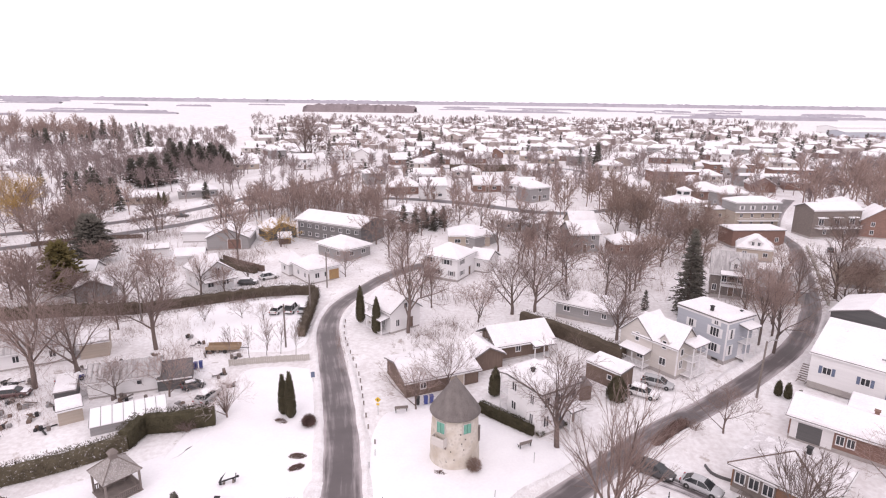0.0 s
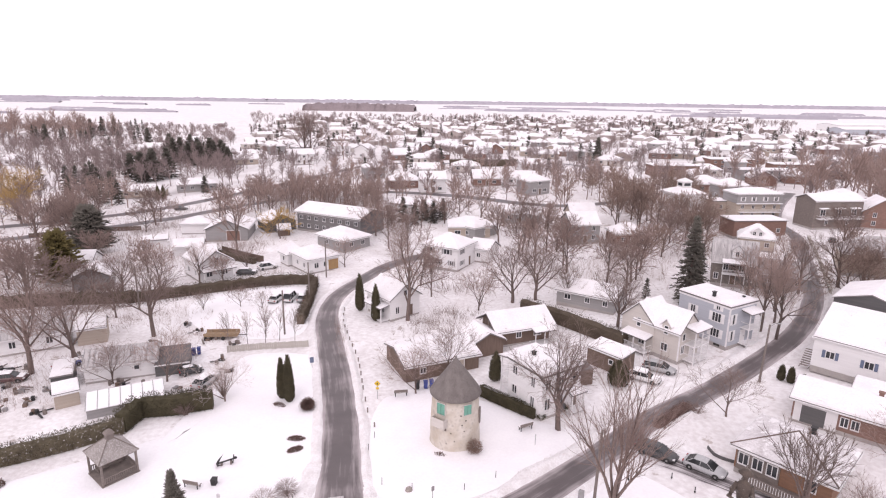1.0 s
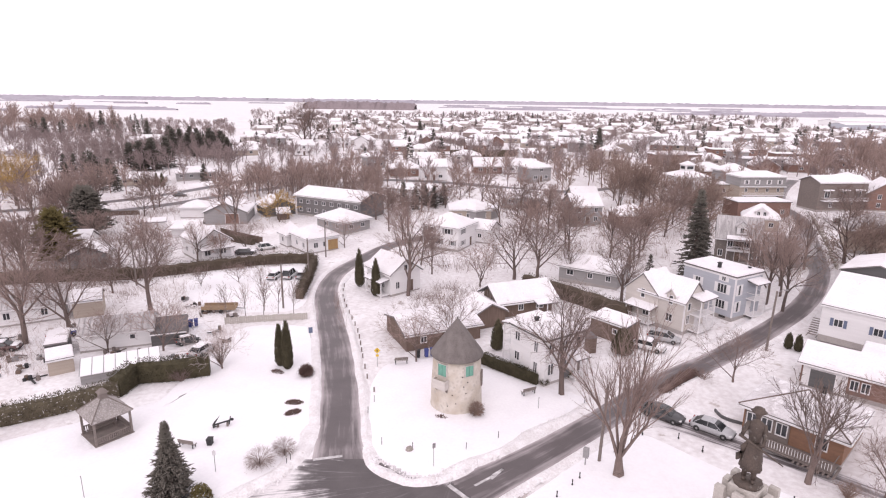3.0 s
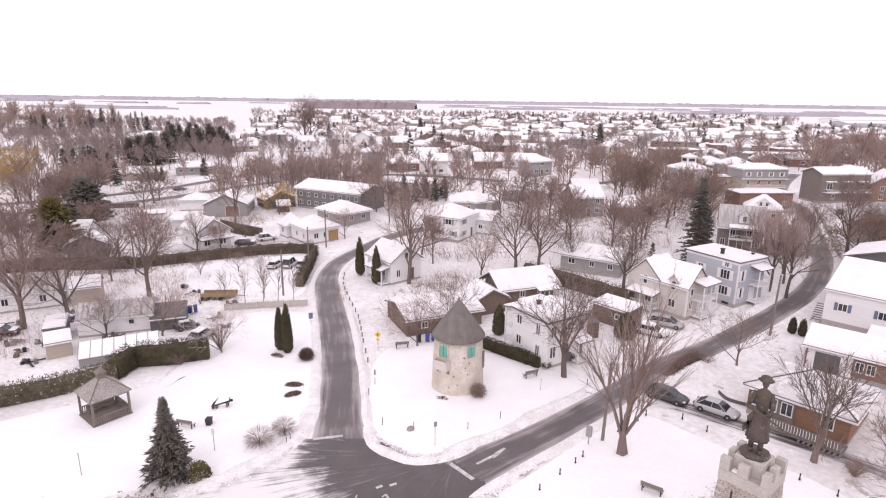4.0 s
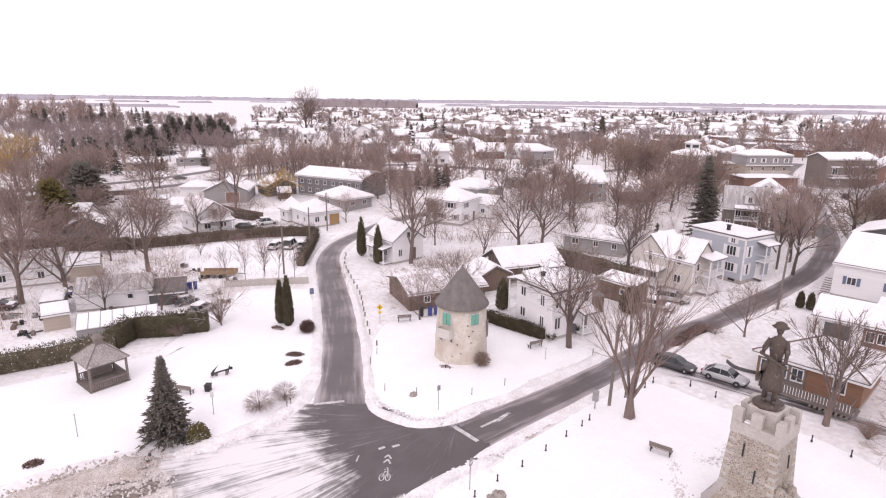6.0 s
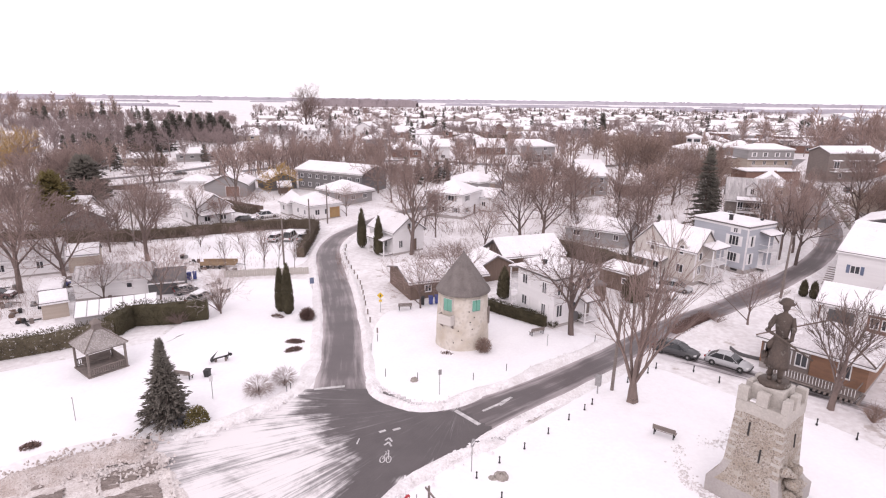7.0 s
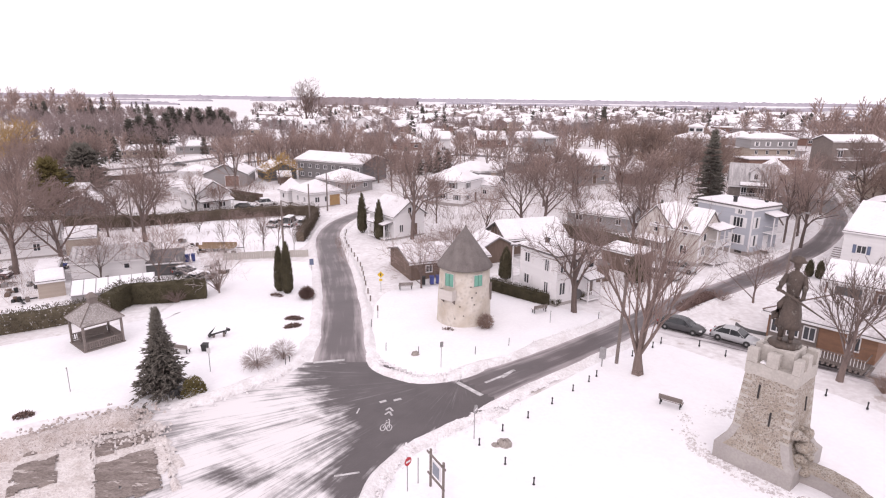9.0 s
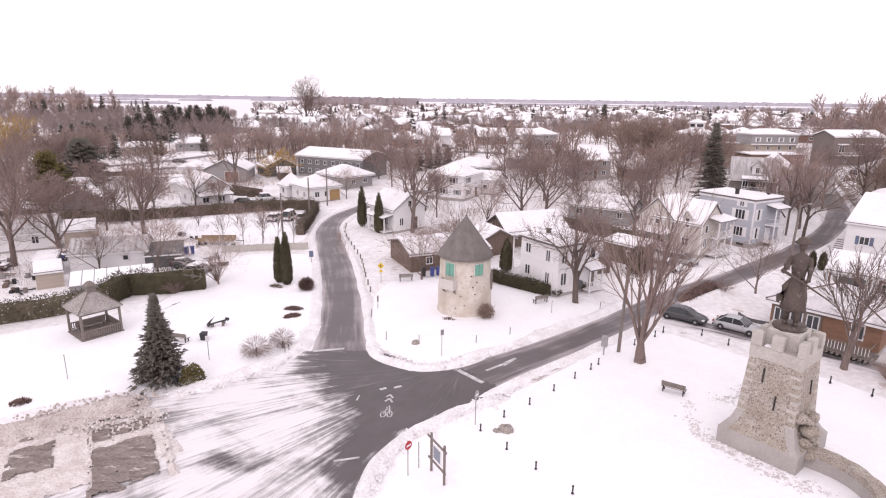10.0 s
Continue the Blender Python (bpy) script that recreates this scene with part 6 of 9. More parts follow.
for s, u, z in (("f", -0.5, 4.95), ("f", 0.42, 3.4), ("r", 0.3, 4.4)):
    part("loophole", MB().box(0, 0.02, 0, 0.1, 0.2, 0.95), DARK, ped, at=face_pose(s, 3.62 - 0.108 * (z + 0.4 - 1.3), 3.62 - 0.108 * (z + 0.4 - 1.3), u, z) @ pose(0, 0, 0, -3.1, 0, 0))
    part("loophole_surround", MB().box(-0.2, 0.0, -0.12, 0.22, 0.2, 1.2).box(0.2, 0.0, -0.12, 0.22, 0.2, 1.2), LIMESTONE, ped, at=face_pose(s, 3.6 - 0.108 * (z + 0.4 - 1.3), 3.6 - 0.108 * (z + 0.4 - 1.3), u, z) @ pose(0, 0.09, 0, -3.1, 0, 0))
part("roof_snow", MB().box(-0.58, -1.2, 7.255, 0.42, 0.4, 0.1, bevel=0.03), SNOW, ped)


def boulder(mb, x, y, z, r, seed, sq=0.8):
    n, m = 9, 6
    vs = []
    for j in range(m + 1):
        for i in range(n):
            a, b = 2 * math.pi * i / n, math.pi * j / m
            q = r * (1 + 0.35 * noise.noise((math.cos(a) + seed, math.sin(a), b * 1.3)))
            vs.append((x + q * math.cos(a) * math.sin(b), y + q * math.sin(a) * math.sin(b), z + q * math.cos(b) * sq))
    mb.add(vs, [(j * n + i, j * n + (i + 1) % n, (j + 1) * n + (i + 1) % n, (j + 1) * n + i) for j in range(m) for i in range(n)])
    return mb


for k in range(26):
    rng_ = random.Random(k)
    h = rng_.uniform(0.3, 3.4)
    part("boulder", boulder(MB(), 1.75 + 0.75 * (1 - h / 4.6) + rng_.uniform(-0.25, 0.25), -0.5 + rng_.uniform(-0.7, 0.8), h, rng_.uniform(0.26, 0.45), k), FIELDSTONE, ped, "rough boulder heaped against one side", smooth=True)
wall_line = spline([(2.2, -0.6, 0), (3.8, -0.5, 0), (5.2, -0.9, 0), (6.5, -2.0, 0), (7.2, -3.6, 0), (7.2, -5.6, 0)], 0.4)
wn_ = sides(wall_line)
for nm, z0, z1, th, m in (("curved_wall", -0.4, 1.0, 0.8, CONCRETE), ("wall_cap", 1.0, 1.45, 0.9, FIELDSTONE)):
    mb = MB()
    vs, k = [], 0
    for i, p in enumerate(wall_line):
        for o, z in ((-th / 2, z0), (th / 2, z0), (th / 2, z1 - 0.08 * (nm == "wall_cap")), (-th / 2, z1)):
            wz = 0.12 * noise.noise((i * 0.7, o, 4)) if nm == "wall_cap" and z > z0 else 0
            vs.append((p[0] + wn_[i, 0] * o, p[1] + wn_[i, 1] * o, z + wz))
    L = len(wall_line)
    mb.add(vs, [(i * 4 + j, i * 4 + (j + 1) % 4, i * 4 + 4 + (j + 1) % 4, i * 4 + 4 + j) for i in range(L - 1) for j in range(4)] + [(0, 1, 2, 3), (L * 4 - 1, L * 4 - 2, L * 4 - 3, L * 4 - 4)])
    part(nm, mb, m, ped)


def statue_mesh():
    """A standing figure in a long skirt and brimmed hat, holding a long gun, in one plain mesh."""
    mb = MB()
    mb.lathe([(0.95, 0), (1.0, 0.12), (0.92, 0.3)], 12, sx=1.05, wob=0.12)
    folds = 18
    skirt = [(0.5, 1.2), (0.76, 1.1), (0.74, 1.4), (0.66, 1.9), (0.52, 2.5), (0.4, 2.95)]
    for sx, fy in ((-0.3, 0.1), (0.26, -0.2)):
        mb.tube([(sx, fy * 0.4, 1.7), (sx * 1.1, fy * 0.6, 1.0), (sx * 1.15, fy, 0.3)], [0.25, 0.2, 0.17], 9)
    vs = []
    for r, z in skirt:
        for k in range(36):
            a = 2 * math.pi * k / 36
            q = r * (1 + 0.07 * math.sin(a * folds / 2) * (3.0 - z) / 2) * (1 + 0.16 * noise.noise((math.cos(a) * 2, math.sin(a) * 2, z)))
            vs.append((q * math.cos(a) * 1.0 - 0.12 * (z - 3) * 0.15, q * math.sin(a) * 0.85, z))
    mb.add(vs, [(i * 36 + k, i * 36 + (k + 1) % 36, i * 36 + 36 + (k + 1) % 36, i * 36 + 36 + k) for i in range(len(skirt) - 1) for k in range(36)])
    mb.lathe([(0.36, 2.9), (0.38, 3.1), (0.45, 3.5), (0.53, 3.9), (0.52, 4.15), (0.28, 4.36), (0.14, 4.42), (0.13, 4.6)], 16, sx=1.05, sy=0.75, wob=0.08)
    mb.lathe([(0.08, 4.52), (0.2, 4.62), (0.25, 4.8), (0.23, 5.0), (0.1, 5.12)], 14, sy=1.05)
    mb.lathe([(0.44, 4.92), (0.5, 4.98), (0.36, 5.06), (0.31, 5.2), (0.14, 5.28)], 18, sx=1.08, sy=0.95, wob=0.1)
    mb.tube([(-0.46, 0, 4.15), (-0.78, -0.1, 3.6), (-0.86, -0.4, 3.3), (-0.62, -0.6, 3.28)], [0.2, 0.18, 0.15, 0.1], 8)
    mb.tube([(0.46, 0, 4.15), (0.64, -0.06, 3.5), (0.6, -0.34, 2.95), (0.4, -0.55, 2.85)], [0.2, 0.19, 0.15, 0.11], 8)
    mb.tube([(-1.05, -0.62, 3.45), (0.2, -0.62, 2.92), (1.0, -0.5, 2.5), (2.0, -0.4, 2.0)], [0.1, 0.09, 0.06, 0.04], 6)
    mb.tube([(-0.25, 0.05, 2.8), (-0.6, 0.1, 2.25), (-0.85, 0.1, 1.75), (-0.98, 0.05, 1.42)], [0.24, 0.3, 0.27, 0.06], 8)
    mb.lathe([(0.17, 0.25), (0.18, 0.5)], 8, x=-0.34, y=-0.05, sx=0.9, sy=1.7)
    mb.lathe([(0.17, 0.25), (0.18, 0.5)], 8, x=0.3, y=-0.32, sx=0.9, sy=1.7)
    return right_way(mb.mesh("statue", True))


st = part("statue", statue_mesh(), BRONZE)
st.matrix_basis = pose(21.55, 35.0, gz(21.55, 35.0) + 8.37, 0, 0, -30) @ Matrix.Diagonal((0.92, 0.92, 1.12, 1))
tagged(st, "weathered bronze statue of a standing figure on a stone pedestal", "statue")

# ---- park things ----
gaz = thing("gazebo", -35.0, 54.35, 51, "weathered grey wooden gazebo with a shingled hip roof", "gazebo")
part("deck", MB().box(0, 0, -0.1, 4.3, 4.3, 0.35), WOOD_GREY, gaz)
for sx in (-1, 1):
    for sy in (-1, 1):
        part("post", MB().box(sx * 1.95, sy * 1.95, 0.25, 0.22, 0.22, 2.62), WOOD_GREY, gaz)
gaz.scale = (0.89, 0.89, 1.0)
v_, f_ = roof_poly("hip", 4.1, 4.1, 2.98, 1.55, 0.22)
part("roof", slab(v_, f_, 0.14), SHINGLE_FROST, gaz, "frosted grey shingle roof")
part("cupola", MB().box(0, 0, 4.05, 0.85, 0.85, 0.95, top=0.92).box(0, 0, 5.0, 1.1, 1.1, 0.42, top=0.3), WOOD_GREY, gaz)
for sx, sy in ((-1, -1), (1, -1), (1, 1), (-1, 1)):
    part("ridge_board", MB().tube([(sx * 2.28, sy * 2.28, 2.92), (sx * 0.4, sy * 0.4, 4.42)], 0.06, 5), WOOD_GREY, gaz)
for k in range(4):
    part("beam", MB().box(0, -1.95, 2.62, 3.7, 0.14, 0.22), WOOD_GREY, gaz, at=pose(0, 0, 0, 0, 0, 90 * k))
for k in range(3):
    rl = MB().box(0, -1.98, 0.98, 3.7, 0.1, 0.1).box(0, -1.98, 0.36, 3.7, 0.07, 0.08)
    for j in range(16):
        rl.box(-1.72 + j * 0.23, -1.98, 0.4, 0.09, 0.06, 0.6)
    part("railing", rl, WOOD_GREY, gaz, at=pose(0, 0, 0, 0, 0, 90 * k))
part("inner_bench", MB().box(0, 1.3, 0.62, 3.0, 0.5, 0.08).box(0, 1.52, 0.7, 3.0, 0.06, 0.45).box(-1.3, 1.3, 0.3, 0.1, 0.4, 0.32).box(1.3, 1.3, 0.3, 0.1, 0.4, 0.32), WOOD_GREY, gaz)


def park_bench(x, y, rz, label):
    t = thing("park_bench", x, y, rz, label, "bench", "park benches")
    t.matrix_basis = pose(x, y, gz(x, y) + 0.12, 0, 0, rz)
    for k in range(4):
        part("seat_slat", MB().box(0, -0.22 + k * 0.13, 0.42, 1.8, 0.1, 0.05), WOOD_GREY, t)
    for k in range(3):
        part("back_slat", MB().box(0, 0.26 + k * 0.03, 0.55 + k * 0.15, 1.8, 0.05, 0.11), WOOD_GREY, t)
    for s in (-0.75, 0.75):
        part("leg", MB().box(s, -0.18, -0.1, 0.08, 0.08, 0.52).box(s, 0.24, -0.1, 0.08, 0.08, 1.0).box(s, 0.03, 0.36, 0.08, 0.5, 0.06), BLACK, t)
    part("seat_snow", MB().box(0, -0.02, 0.47, 1.7, 0.45, 0.07, bevel=0.03), SNOW, t)
    return t


park_bench(-25.5, 52.0, 166, "weathered slatted park bench dusted with snow")
park_bench(10.6, 62.7, 205, "weathered slatted park bench beside the cedar hedge")
park_bench(17.8, 41.9, 145, "weathered slatted park bench on the monument lawn")
park_bench(-5.2, 71.2, 190, "weathered slatted park bench under a bare tree")

boll = thing("bollard", 7.4, 29.9, 0, "short black metal bollard standing in snow", "bollard", "bollards round the lawn")
part("post", MB().lathe([(0.05, -0.3), (0.05, 0.6), (0.07, 0.62), (0.07, 0.68), (0.03, 0.73)], 10), BLACK, boll)
part("base", MB().lathe([(0.09, 0.1), (0.09, 0.2), (0.06, 0.24)], 10), BLACK, boll)
for x, y in ((5.6, 32.2), (4.0, 34.3), (2.4, 36.5), (4.2, 38.3), (6.3, 40.1), (8.5, 42.2), (10.6, 44.3), (12.3, 45.9), (13.2, 46.9), (21.4, 54.1), (24.9, 53.4), (26.4, 51.1), (20.2, 53.0), (31.1, 43.6), (33.0, 41.5), (17.6, 51.0)):
    copy_thing(boll, pose(x, y, gz(x, y), 0, 0, 0))

post = thing("guard_post", -7.9, 63.5, 0, "short dark wooden post beside the street", "post", "posts along the street")
part("post", MB().box(0, 0, -0.2, 0.16, 0.16, 0.95, bevel=0.03), WOOD_GREY, post)
part("snow_cap", MB().box(0, 0, 0.75, 0.2, 0.2, 0.1, bevel=0.04), SNOW, post)
pl_ = spline([(-9.2, 67, 0), (-10.6, 73, 0), (-12.6, 82, 0), (-15.2, 90, 0), (-17.6, 98, 0), (-18.4, 104, 0)], 2.3)
for p in pl_:
    copy_thing(post, pose(p[0], p[1], gz(p[0], p[1]), 0, 0, 0))

sb = thing("notice_board", -0.5, 31.4, -60, "notice board hung between two dark wooden posts", "notice board")
for s in (-0.8, 0.8):
    part("post", MB().box(s, 0, -0.3, 0.12, 0.12, 3.1), WOOD_GREY, sb)
part("rail", MB().box(0, -0.07, 2.45, 2.3, 0.08, 0.12), WOOD_GREY, sb)
part("rail", MB().box(0, -0.07, 1.0, 2.1, 0.08, 0.12), WOOD_GREY, sb)
pan = part("panel", MB().box(0, -0.04, 1.25, 1.0, 0.05, 1.0), WHITE_TRIM, sb)
part("panel_picture", MB().box(0, -0.075, 1.35, 0.8, 0.02, 0.8), BOARD_BLUE, pan)


def sign(x, y, rz, height, label, shape, face, back=None, size=0.32, name="road_sign"):
    t = thing(name, x, y, rz, label, "sign")
    part("pole", MB().tube([(0, 0.04, -0.3), (0, 0.04, height + size)], 0.035, 6), STEEL, t)
    if shape == "disc":
        p = part("plate", MB().lathe([(size, -0.015), (size, 0.015)], 24), face, t, at=pose(0, -0.02, height, 90, 0, 0))
        part("bar", MB().box(0, -0.045, height - 0.06, size * 1.3, 0.012, 0.12), WHITE_TRIM, t, "white bar")
    elif shape == "diamond":
        part("plate", MB().box(0, -0.015, -size, 2 * size, 0.03, 2 * size), face, t, at=pose(0, 0, height, 0, 45, 0))
        part("symbol", MB().box(0, -0.045, height - 0.16, 0.12, 0.012, 0.32), BLACK, t)
        part("small_plate", MB().box(0, -0.01, height - 0.85, 0.4, 0.03, 0.3), YELLOW, t)
    else:
        part("plate", MB().box(0, -0.02, height - size, size * 1.3, 0.03, size * 2), face, t)
    return t


sign(-2.3, 31.7, 48, 2.2, "red disc road sign with a white bar on a steel pole", "disc", RED, size=0.28)
sign(-1.7, 32.4, 0, 1.9, "thin bare steel marker pole in snow", "plate", STEEL, size=0.04, name="marker_pole")
sign(2.1, 37.3, 60, 2.5, "grey road sign seen from behind on a thin pole", "disc", STEEL)
sign(-8.3, 70.4, 0, 2.3, "yellow diamond warning sign on a steel pole", "diamond", YELLOW, size=0.3)
sign(-0.4, 48.7, 30, 2.4, "small grey sign plate on a thin pole", "plate", STEEL, size=0.25)
sign(-21.1, 47.9, 10, 2.2, "small white sign plate on a steel pole", "plate", WHITE_TRIM, size=0.25)
sign(-31.4, 44.2, 0, 2.3, "thin leaning metal pole in park snow", "plate", STEEL, size=0.05, name="marker_pole")
sign(11.3, 59.3, 20, 1.5, "thin metal marker pole beside the street", "plate", STEEL, size=0.05, name="marker_pole")
for x, y in ((-5.8, 52.4), (-2.6, 51.5), (2.8, 51.4), (6.2, 53.4), (-8.0, 58.5), (-7.6, 61), (16.8, 60.5), (-14.6, 48.9), (-14.4, 49.5)):
    t = thing("garden_stake", x, y, 0, "thin dark stake standing in lawn snow", "stake", "stakes on the lawn")
    part("stake", MB().tube([(0, 0, -0.2), (0.02, 0, 0.95)], 0.035, 5), BLACK, t)

lamp = thing("ground_spotlight", -22.3, 43.5, 30, "black ground spotlight standing beside the spruce", "spotlight", sink=-0.1)
part("housing", MB().box(0, 0, 0.2, 0.6, 0.4, 0.4, bevel=0.05), BLACK, lamp)
part("stand", MB().tube([(-0.35, 0, 0), (-0.35, 0, 0.55)], 0.04, 6).tube([(0.35, 0, 0), (0.35, 0, 0.85)], 0.04, 6), BLACK, lamp)
part("visor", MB().box(0.42, -0.1, 0.72, 0.3, 0.25, 0.16, bevel=0.04), BLACK, lamp)

# anchor, bins, hydrant-like things of the park
anc = thing("anchor", -23.4, 55.9, 15, "old black iron ship's anchor displayed in the park", "anchor")
part("shank", MB().tube([(-0.9, 0, 0.35), (0.9, 0, 0.75)], 0.09, 8), BLACK, anc)
part("stock", MB().tube([(0.75, -0.7, 0.65), (0.75, 0.7, 0.75)], 0.06, 8), BLACK, anc)
part("flukes", MB().tube([(-0.35, -0.9, 0.7), (-0.85, -0.5, 0.4), (-0.95, 0, 0.35), (-0.85, 0.5, 0.4), (-0.35, 0.9, 0.9)], [0.02, 0.11, 0.13, 0.11, 0.02], 8), BLACK, anc)
part("cradle", MB().box(-0.5, 0, 0, 0.2, 0.5, 0.4).box(0.5, 0, 0, 0.2, 0.5, 0.55), WOOD_GREY, anc)
part("ring", MB().lathe([(0.14, -0.03), (0.18, 0), (0.14, 0.03)], 12, x=0, y=0), BLACK, anc, at=pose(0.98, 0, 0.8, 90, 0, 0))


def bin_thing(x, y, rz, material, label, h=1.05, name="wheeled_bin"):
    t = thing(name, x, y, rz, label, "bin")
    t.matrix_basis = pose(x, y, gz(x, y) + 0.1, 0, 0, rz)
    part("tub", MB().box(0, 0, 0.05, 0.46, 0.52, h - 0.05, top=1.18), material, t)
    part("lid", MB().box(0, 0.02, h, 0.6, 0.68, 0.08, bevel=0.03), material, t)
    for s in (-0.22, 0.22):
        part("wheel", MB().lathe([(0.1, -0.03), (0.1, 0.03)], 10), RUBBER, t, at=pose(s, 0.26, 0.1, 0, 90, 0))
    return t


bin_thing(-23.4, 52.4, 0, BLACK, "small dark litter bin in the park", 0.7, "litter_bin")
for x, y in ((-1.9, 73.2), (-1.1, 73.5)):
    bin_thing(x, y, 10, BLUE_PLASTIC, "blue plastic wheeled bin against a wooden wall")
bin_thing(-3.0, 73.0, 0, BLACK, "black plastic wheeled bin against a wooden wall")
bin_thing(17.6, 70.0, 40, BLUE_PLASTIC, "blue plastic wheeled bin beside a white house", 1.2)
bin_thing(18.2, 70.5, 35, BLUE_PLASTIC, "blue plastic wheeled bin beside a white house", 1.2)
bin_thing(-38.9, 84.0, 0, BLUE_PLASTIC, "blue plastic bin in a cluttered yard", 1.1)
bin_thing(-38.2, 84.4, 20, BLUE_PLASTIC, "blue plastic bin in a cluttered yard", 1.1)
sign(-19.2, 79.6, 20, 1.4, "blue parking sign on a leaning steel pole", "plate", BLUE_PAINT, size=0.45)
st_ = boulder(MB(), 4.2, 36.6, 0.1, 0.55, 5)
t = thing("boulder", 0, 0, 0, "grey field boulder half buried in snow", "boulder", z=gz(4.2, 36))
part("stone", st_, STONE_GREY, t)
part("stone", boulder(MB(), 3.6, 36.5, 0.05, 0.4, 9, 0.5), STONE_GREY, t)
t = thing("boulder", 0, 0, 0, "dark small boulder on the mill lawn", "boulder", z=gz(-3, 51) + 0.1)
part("stone", boulder(MB(), -2.9, 51.4, 0.1, 0.4, 15, 0.8), STONE_GREY, t)


def utility_pole(x, y, h, label, lamp=0.0, lean=0.0):
    t = thing("utility_pole", x, y, 0, label, "pole", "utility poles")
    part("pole", MB().tube([(0, 0, -0.3), (lean, 0, h)], [0.17, 0.12], 8), WOOD_GREY, t)
    if lamp:
        arm = part("lamp_arm", MB().tube([(lean, 0, h - 0.3), (lean + lamp * 0.6, 0, h + 0.2), (lean + lamp, 0, h + 0.2)], 0.035, 6), STEEL, t)
        part("lamp_head", MB().box(lean + lamp, 0, h + 0.12, 0.6, 0.25, 0.12, bevel=0.04), STEEL, arm)
    return t


utility_pole(15.7, 49.6, 8.2, "weathered wooden utility pole beside a bare tree", 0, 0.2)
utility_pole(45.9, 75.6, 8.8, "wooden street-lamp pole with a curved arm", 1.2, 0.2)
utility_pole(-26.0, 108, 8.5, "wooden utility pole beside a car park", 0)
utility_pole(-26.8, 92.5, 8.0, "wooden utility pole at the edge of a yard", 0)
utility_pole(-26.2, 125.5, 8.5, "wooden utility pole beside the street", 0)
utility_pole(-58.0, 104.5, 8.5, "wooden utility pole among bare trees", 0)
utility_pole(79, 121, 8.5, "wooden utility pole beside the street", 0)
cb = thing("utility_box", 14.2, 49.0, -30, "grey metal utility box on a post", "utility box")
part("box", MB().box(0, 0, 0.9, 0.5, 0.4, 1.0, bevel=0.04), STEEL, cb)
part("post", MB().box(0, 0, -0.2, 0.1, 0.1, 1.1), STEEL, cb)


# ---- houses near the mill ----
h = house(13.75, 69.2, 33, 6.6, 6.6, 6.0, "flat", 0, WHITE, "two-storey white house with a flat snowy roof", over=0.3, snow=0.28, base=0.4,
          wins=(("l", -1.9, 1.5, 1.0, 1.3, 2), ("l", -1.9, 4.2, 1.0, 1.3, 2), ("f", -2.4, 1.3, 1.0, 1.6, 2), ("f", -0.2, 1.3, 1.0, 1.6, 2), ("f", -2.4, 4.0, 1.0, 1.5, 2), ("f", -0.2, 4.0, 1.0, 1.5, 2), ("f", 2.2, 4.0, 1.0, 1.5, 1)),
          doors=(("f", 2.2, 0.95, 2.1, WOOD_GREY),), chim=((-0.6, 1.5, 0.9, 0.4),), shut=WHITE_TRIM)
for u_, z_ in ((1.6, 1.2), (1.6, 3.9)):
    add_window(h, "l", 6.6, 6.6, u_, z_, 0.8, 1.5, 2, WHITE_TRIM)
porch(h, "b", 6.6, 6.6, 1.2, 4.2, 1.6, 3.1, 5.6, posts=3)
porch(h, "b", 6.6, 6.6, 1.2, 4.2, 1.6, 0.6, 0, posts=0)
porch(h, "f", 6.6, 6.6, 1.9, 2.2, 1.2, 0.5, 2.9, posts=2)
part("entry_arch", MB().lathe([(0.62, -0.06), (0.62, 0.06)], 20), GREY_DARK, h, at=pose(0.2, -3.42, 1.0, 90, 0, 0))
part("rear_block", MB().box(0.4, 3.3, -0.4, 3.6, 1.6, 6.6), WHITE, h)
part("roof_snow", MB().box(0.4, 3.5, 6.2, 3.9, 1.9, 0.35, bevel=0.08), SNOW_ROOF, h)

h = house(46.9, 92.8, 30, 6.9, 9.6, 7.2, "flat", 0, BLUEGREY, "tall pale blue house with a flat snowy roof", over=0.22, snow=0.22, base=0.5,
          wins=(("l", 2.6, 1.5, 1.7, 1.5, 3), ("l", 2.6, 4.1, 1.7, 1.6, 3), ("l", 2.7, 6.1, 0.8, 0.9, 2), ("f", -2.3, 4.1, 0.7, 1.8, 1), ("f", -2.3, 1.3, 0.7, 1.8, 1), ("l", -1.9, 4.3, 1.0, 1.4, 2)),
          doors=(("f", 0.6, 1.0, 2.2, WHITE_TRIM),), chim=((-1.9, -0.6, 1.2, 0.44), (2.2, -3.2, 0.55, 0.3)), shut=WHITE_TRIM)
part("cellar_window", MB().box(0, -0.03, 0.12, 1.1, 0.06, 0.34), DARK, h, at=face_pose("l", 6.9, 9.6, 3.2, 0))
part("cornice", MB().box(0, -4.86, 6.86, 7.2, 0.14, 0.3), WHITE_TRIM, h)
part("cornice", MB().box(-3.51, 0, 6.86, 0.14, 9.9, 0.3), WHITE_TRIM, h)
part("corner_board", MB().box(-3.44, -4.79, 0.5, 0.2, 0.2, 6.36), WHITE_TRIM, h)
porch(h, "f", 6.9, 9.6, 1.2, 3.0, 1.6, 3.4, 5.9, posts=2)
porch(h, "f", 6.9, 9.6, 1.2, 3.0, 1.6, 0.7, 0, posts=0, rail=False)

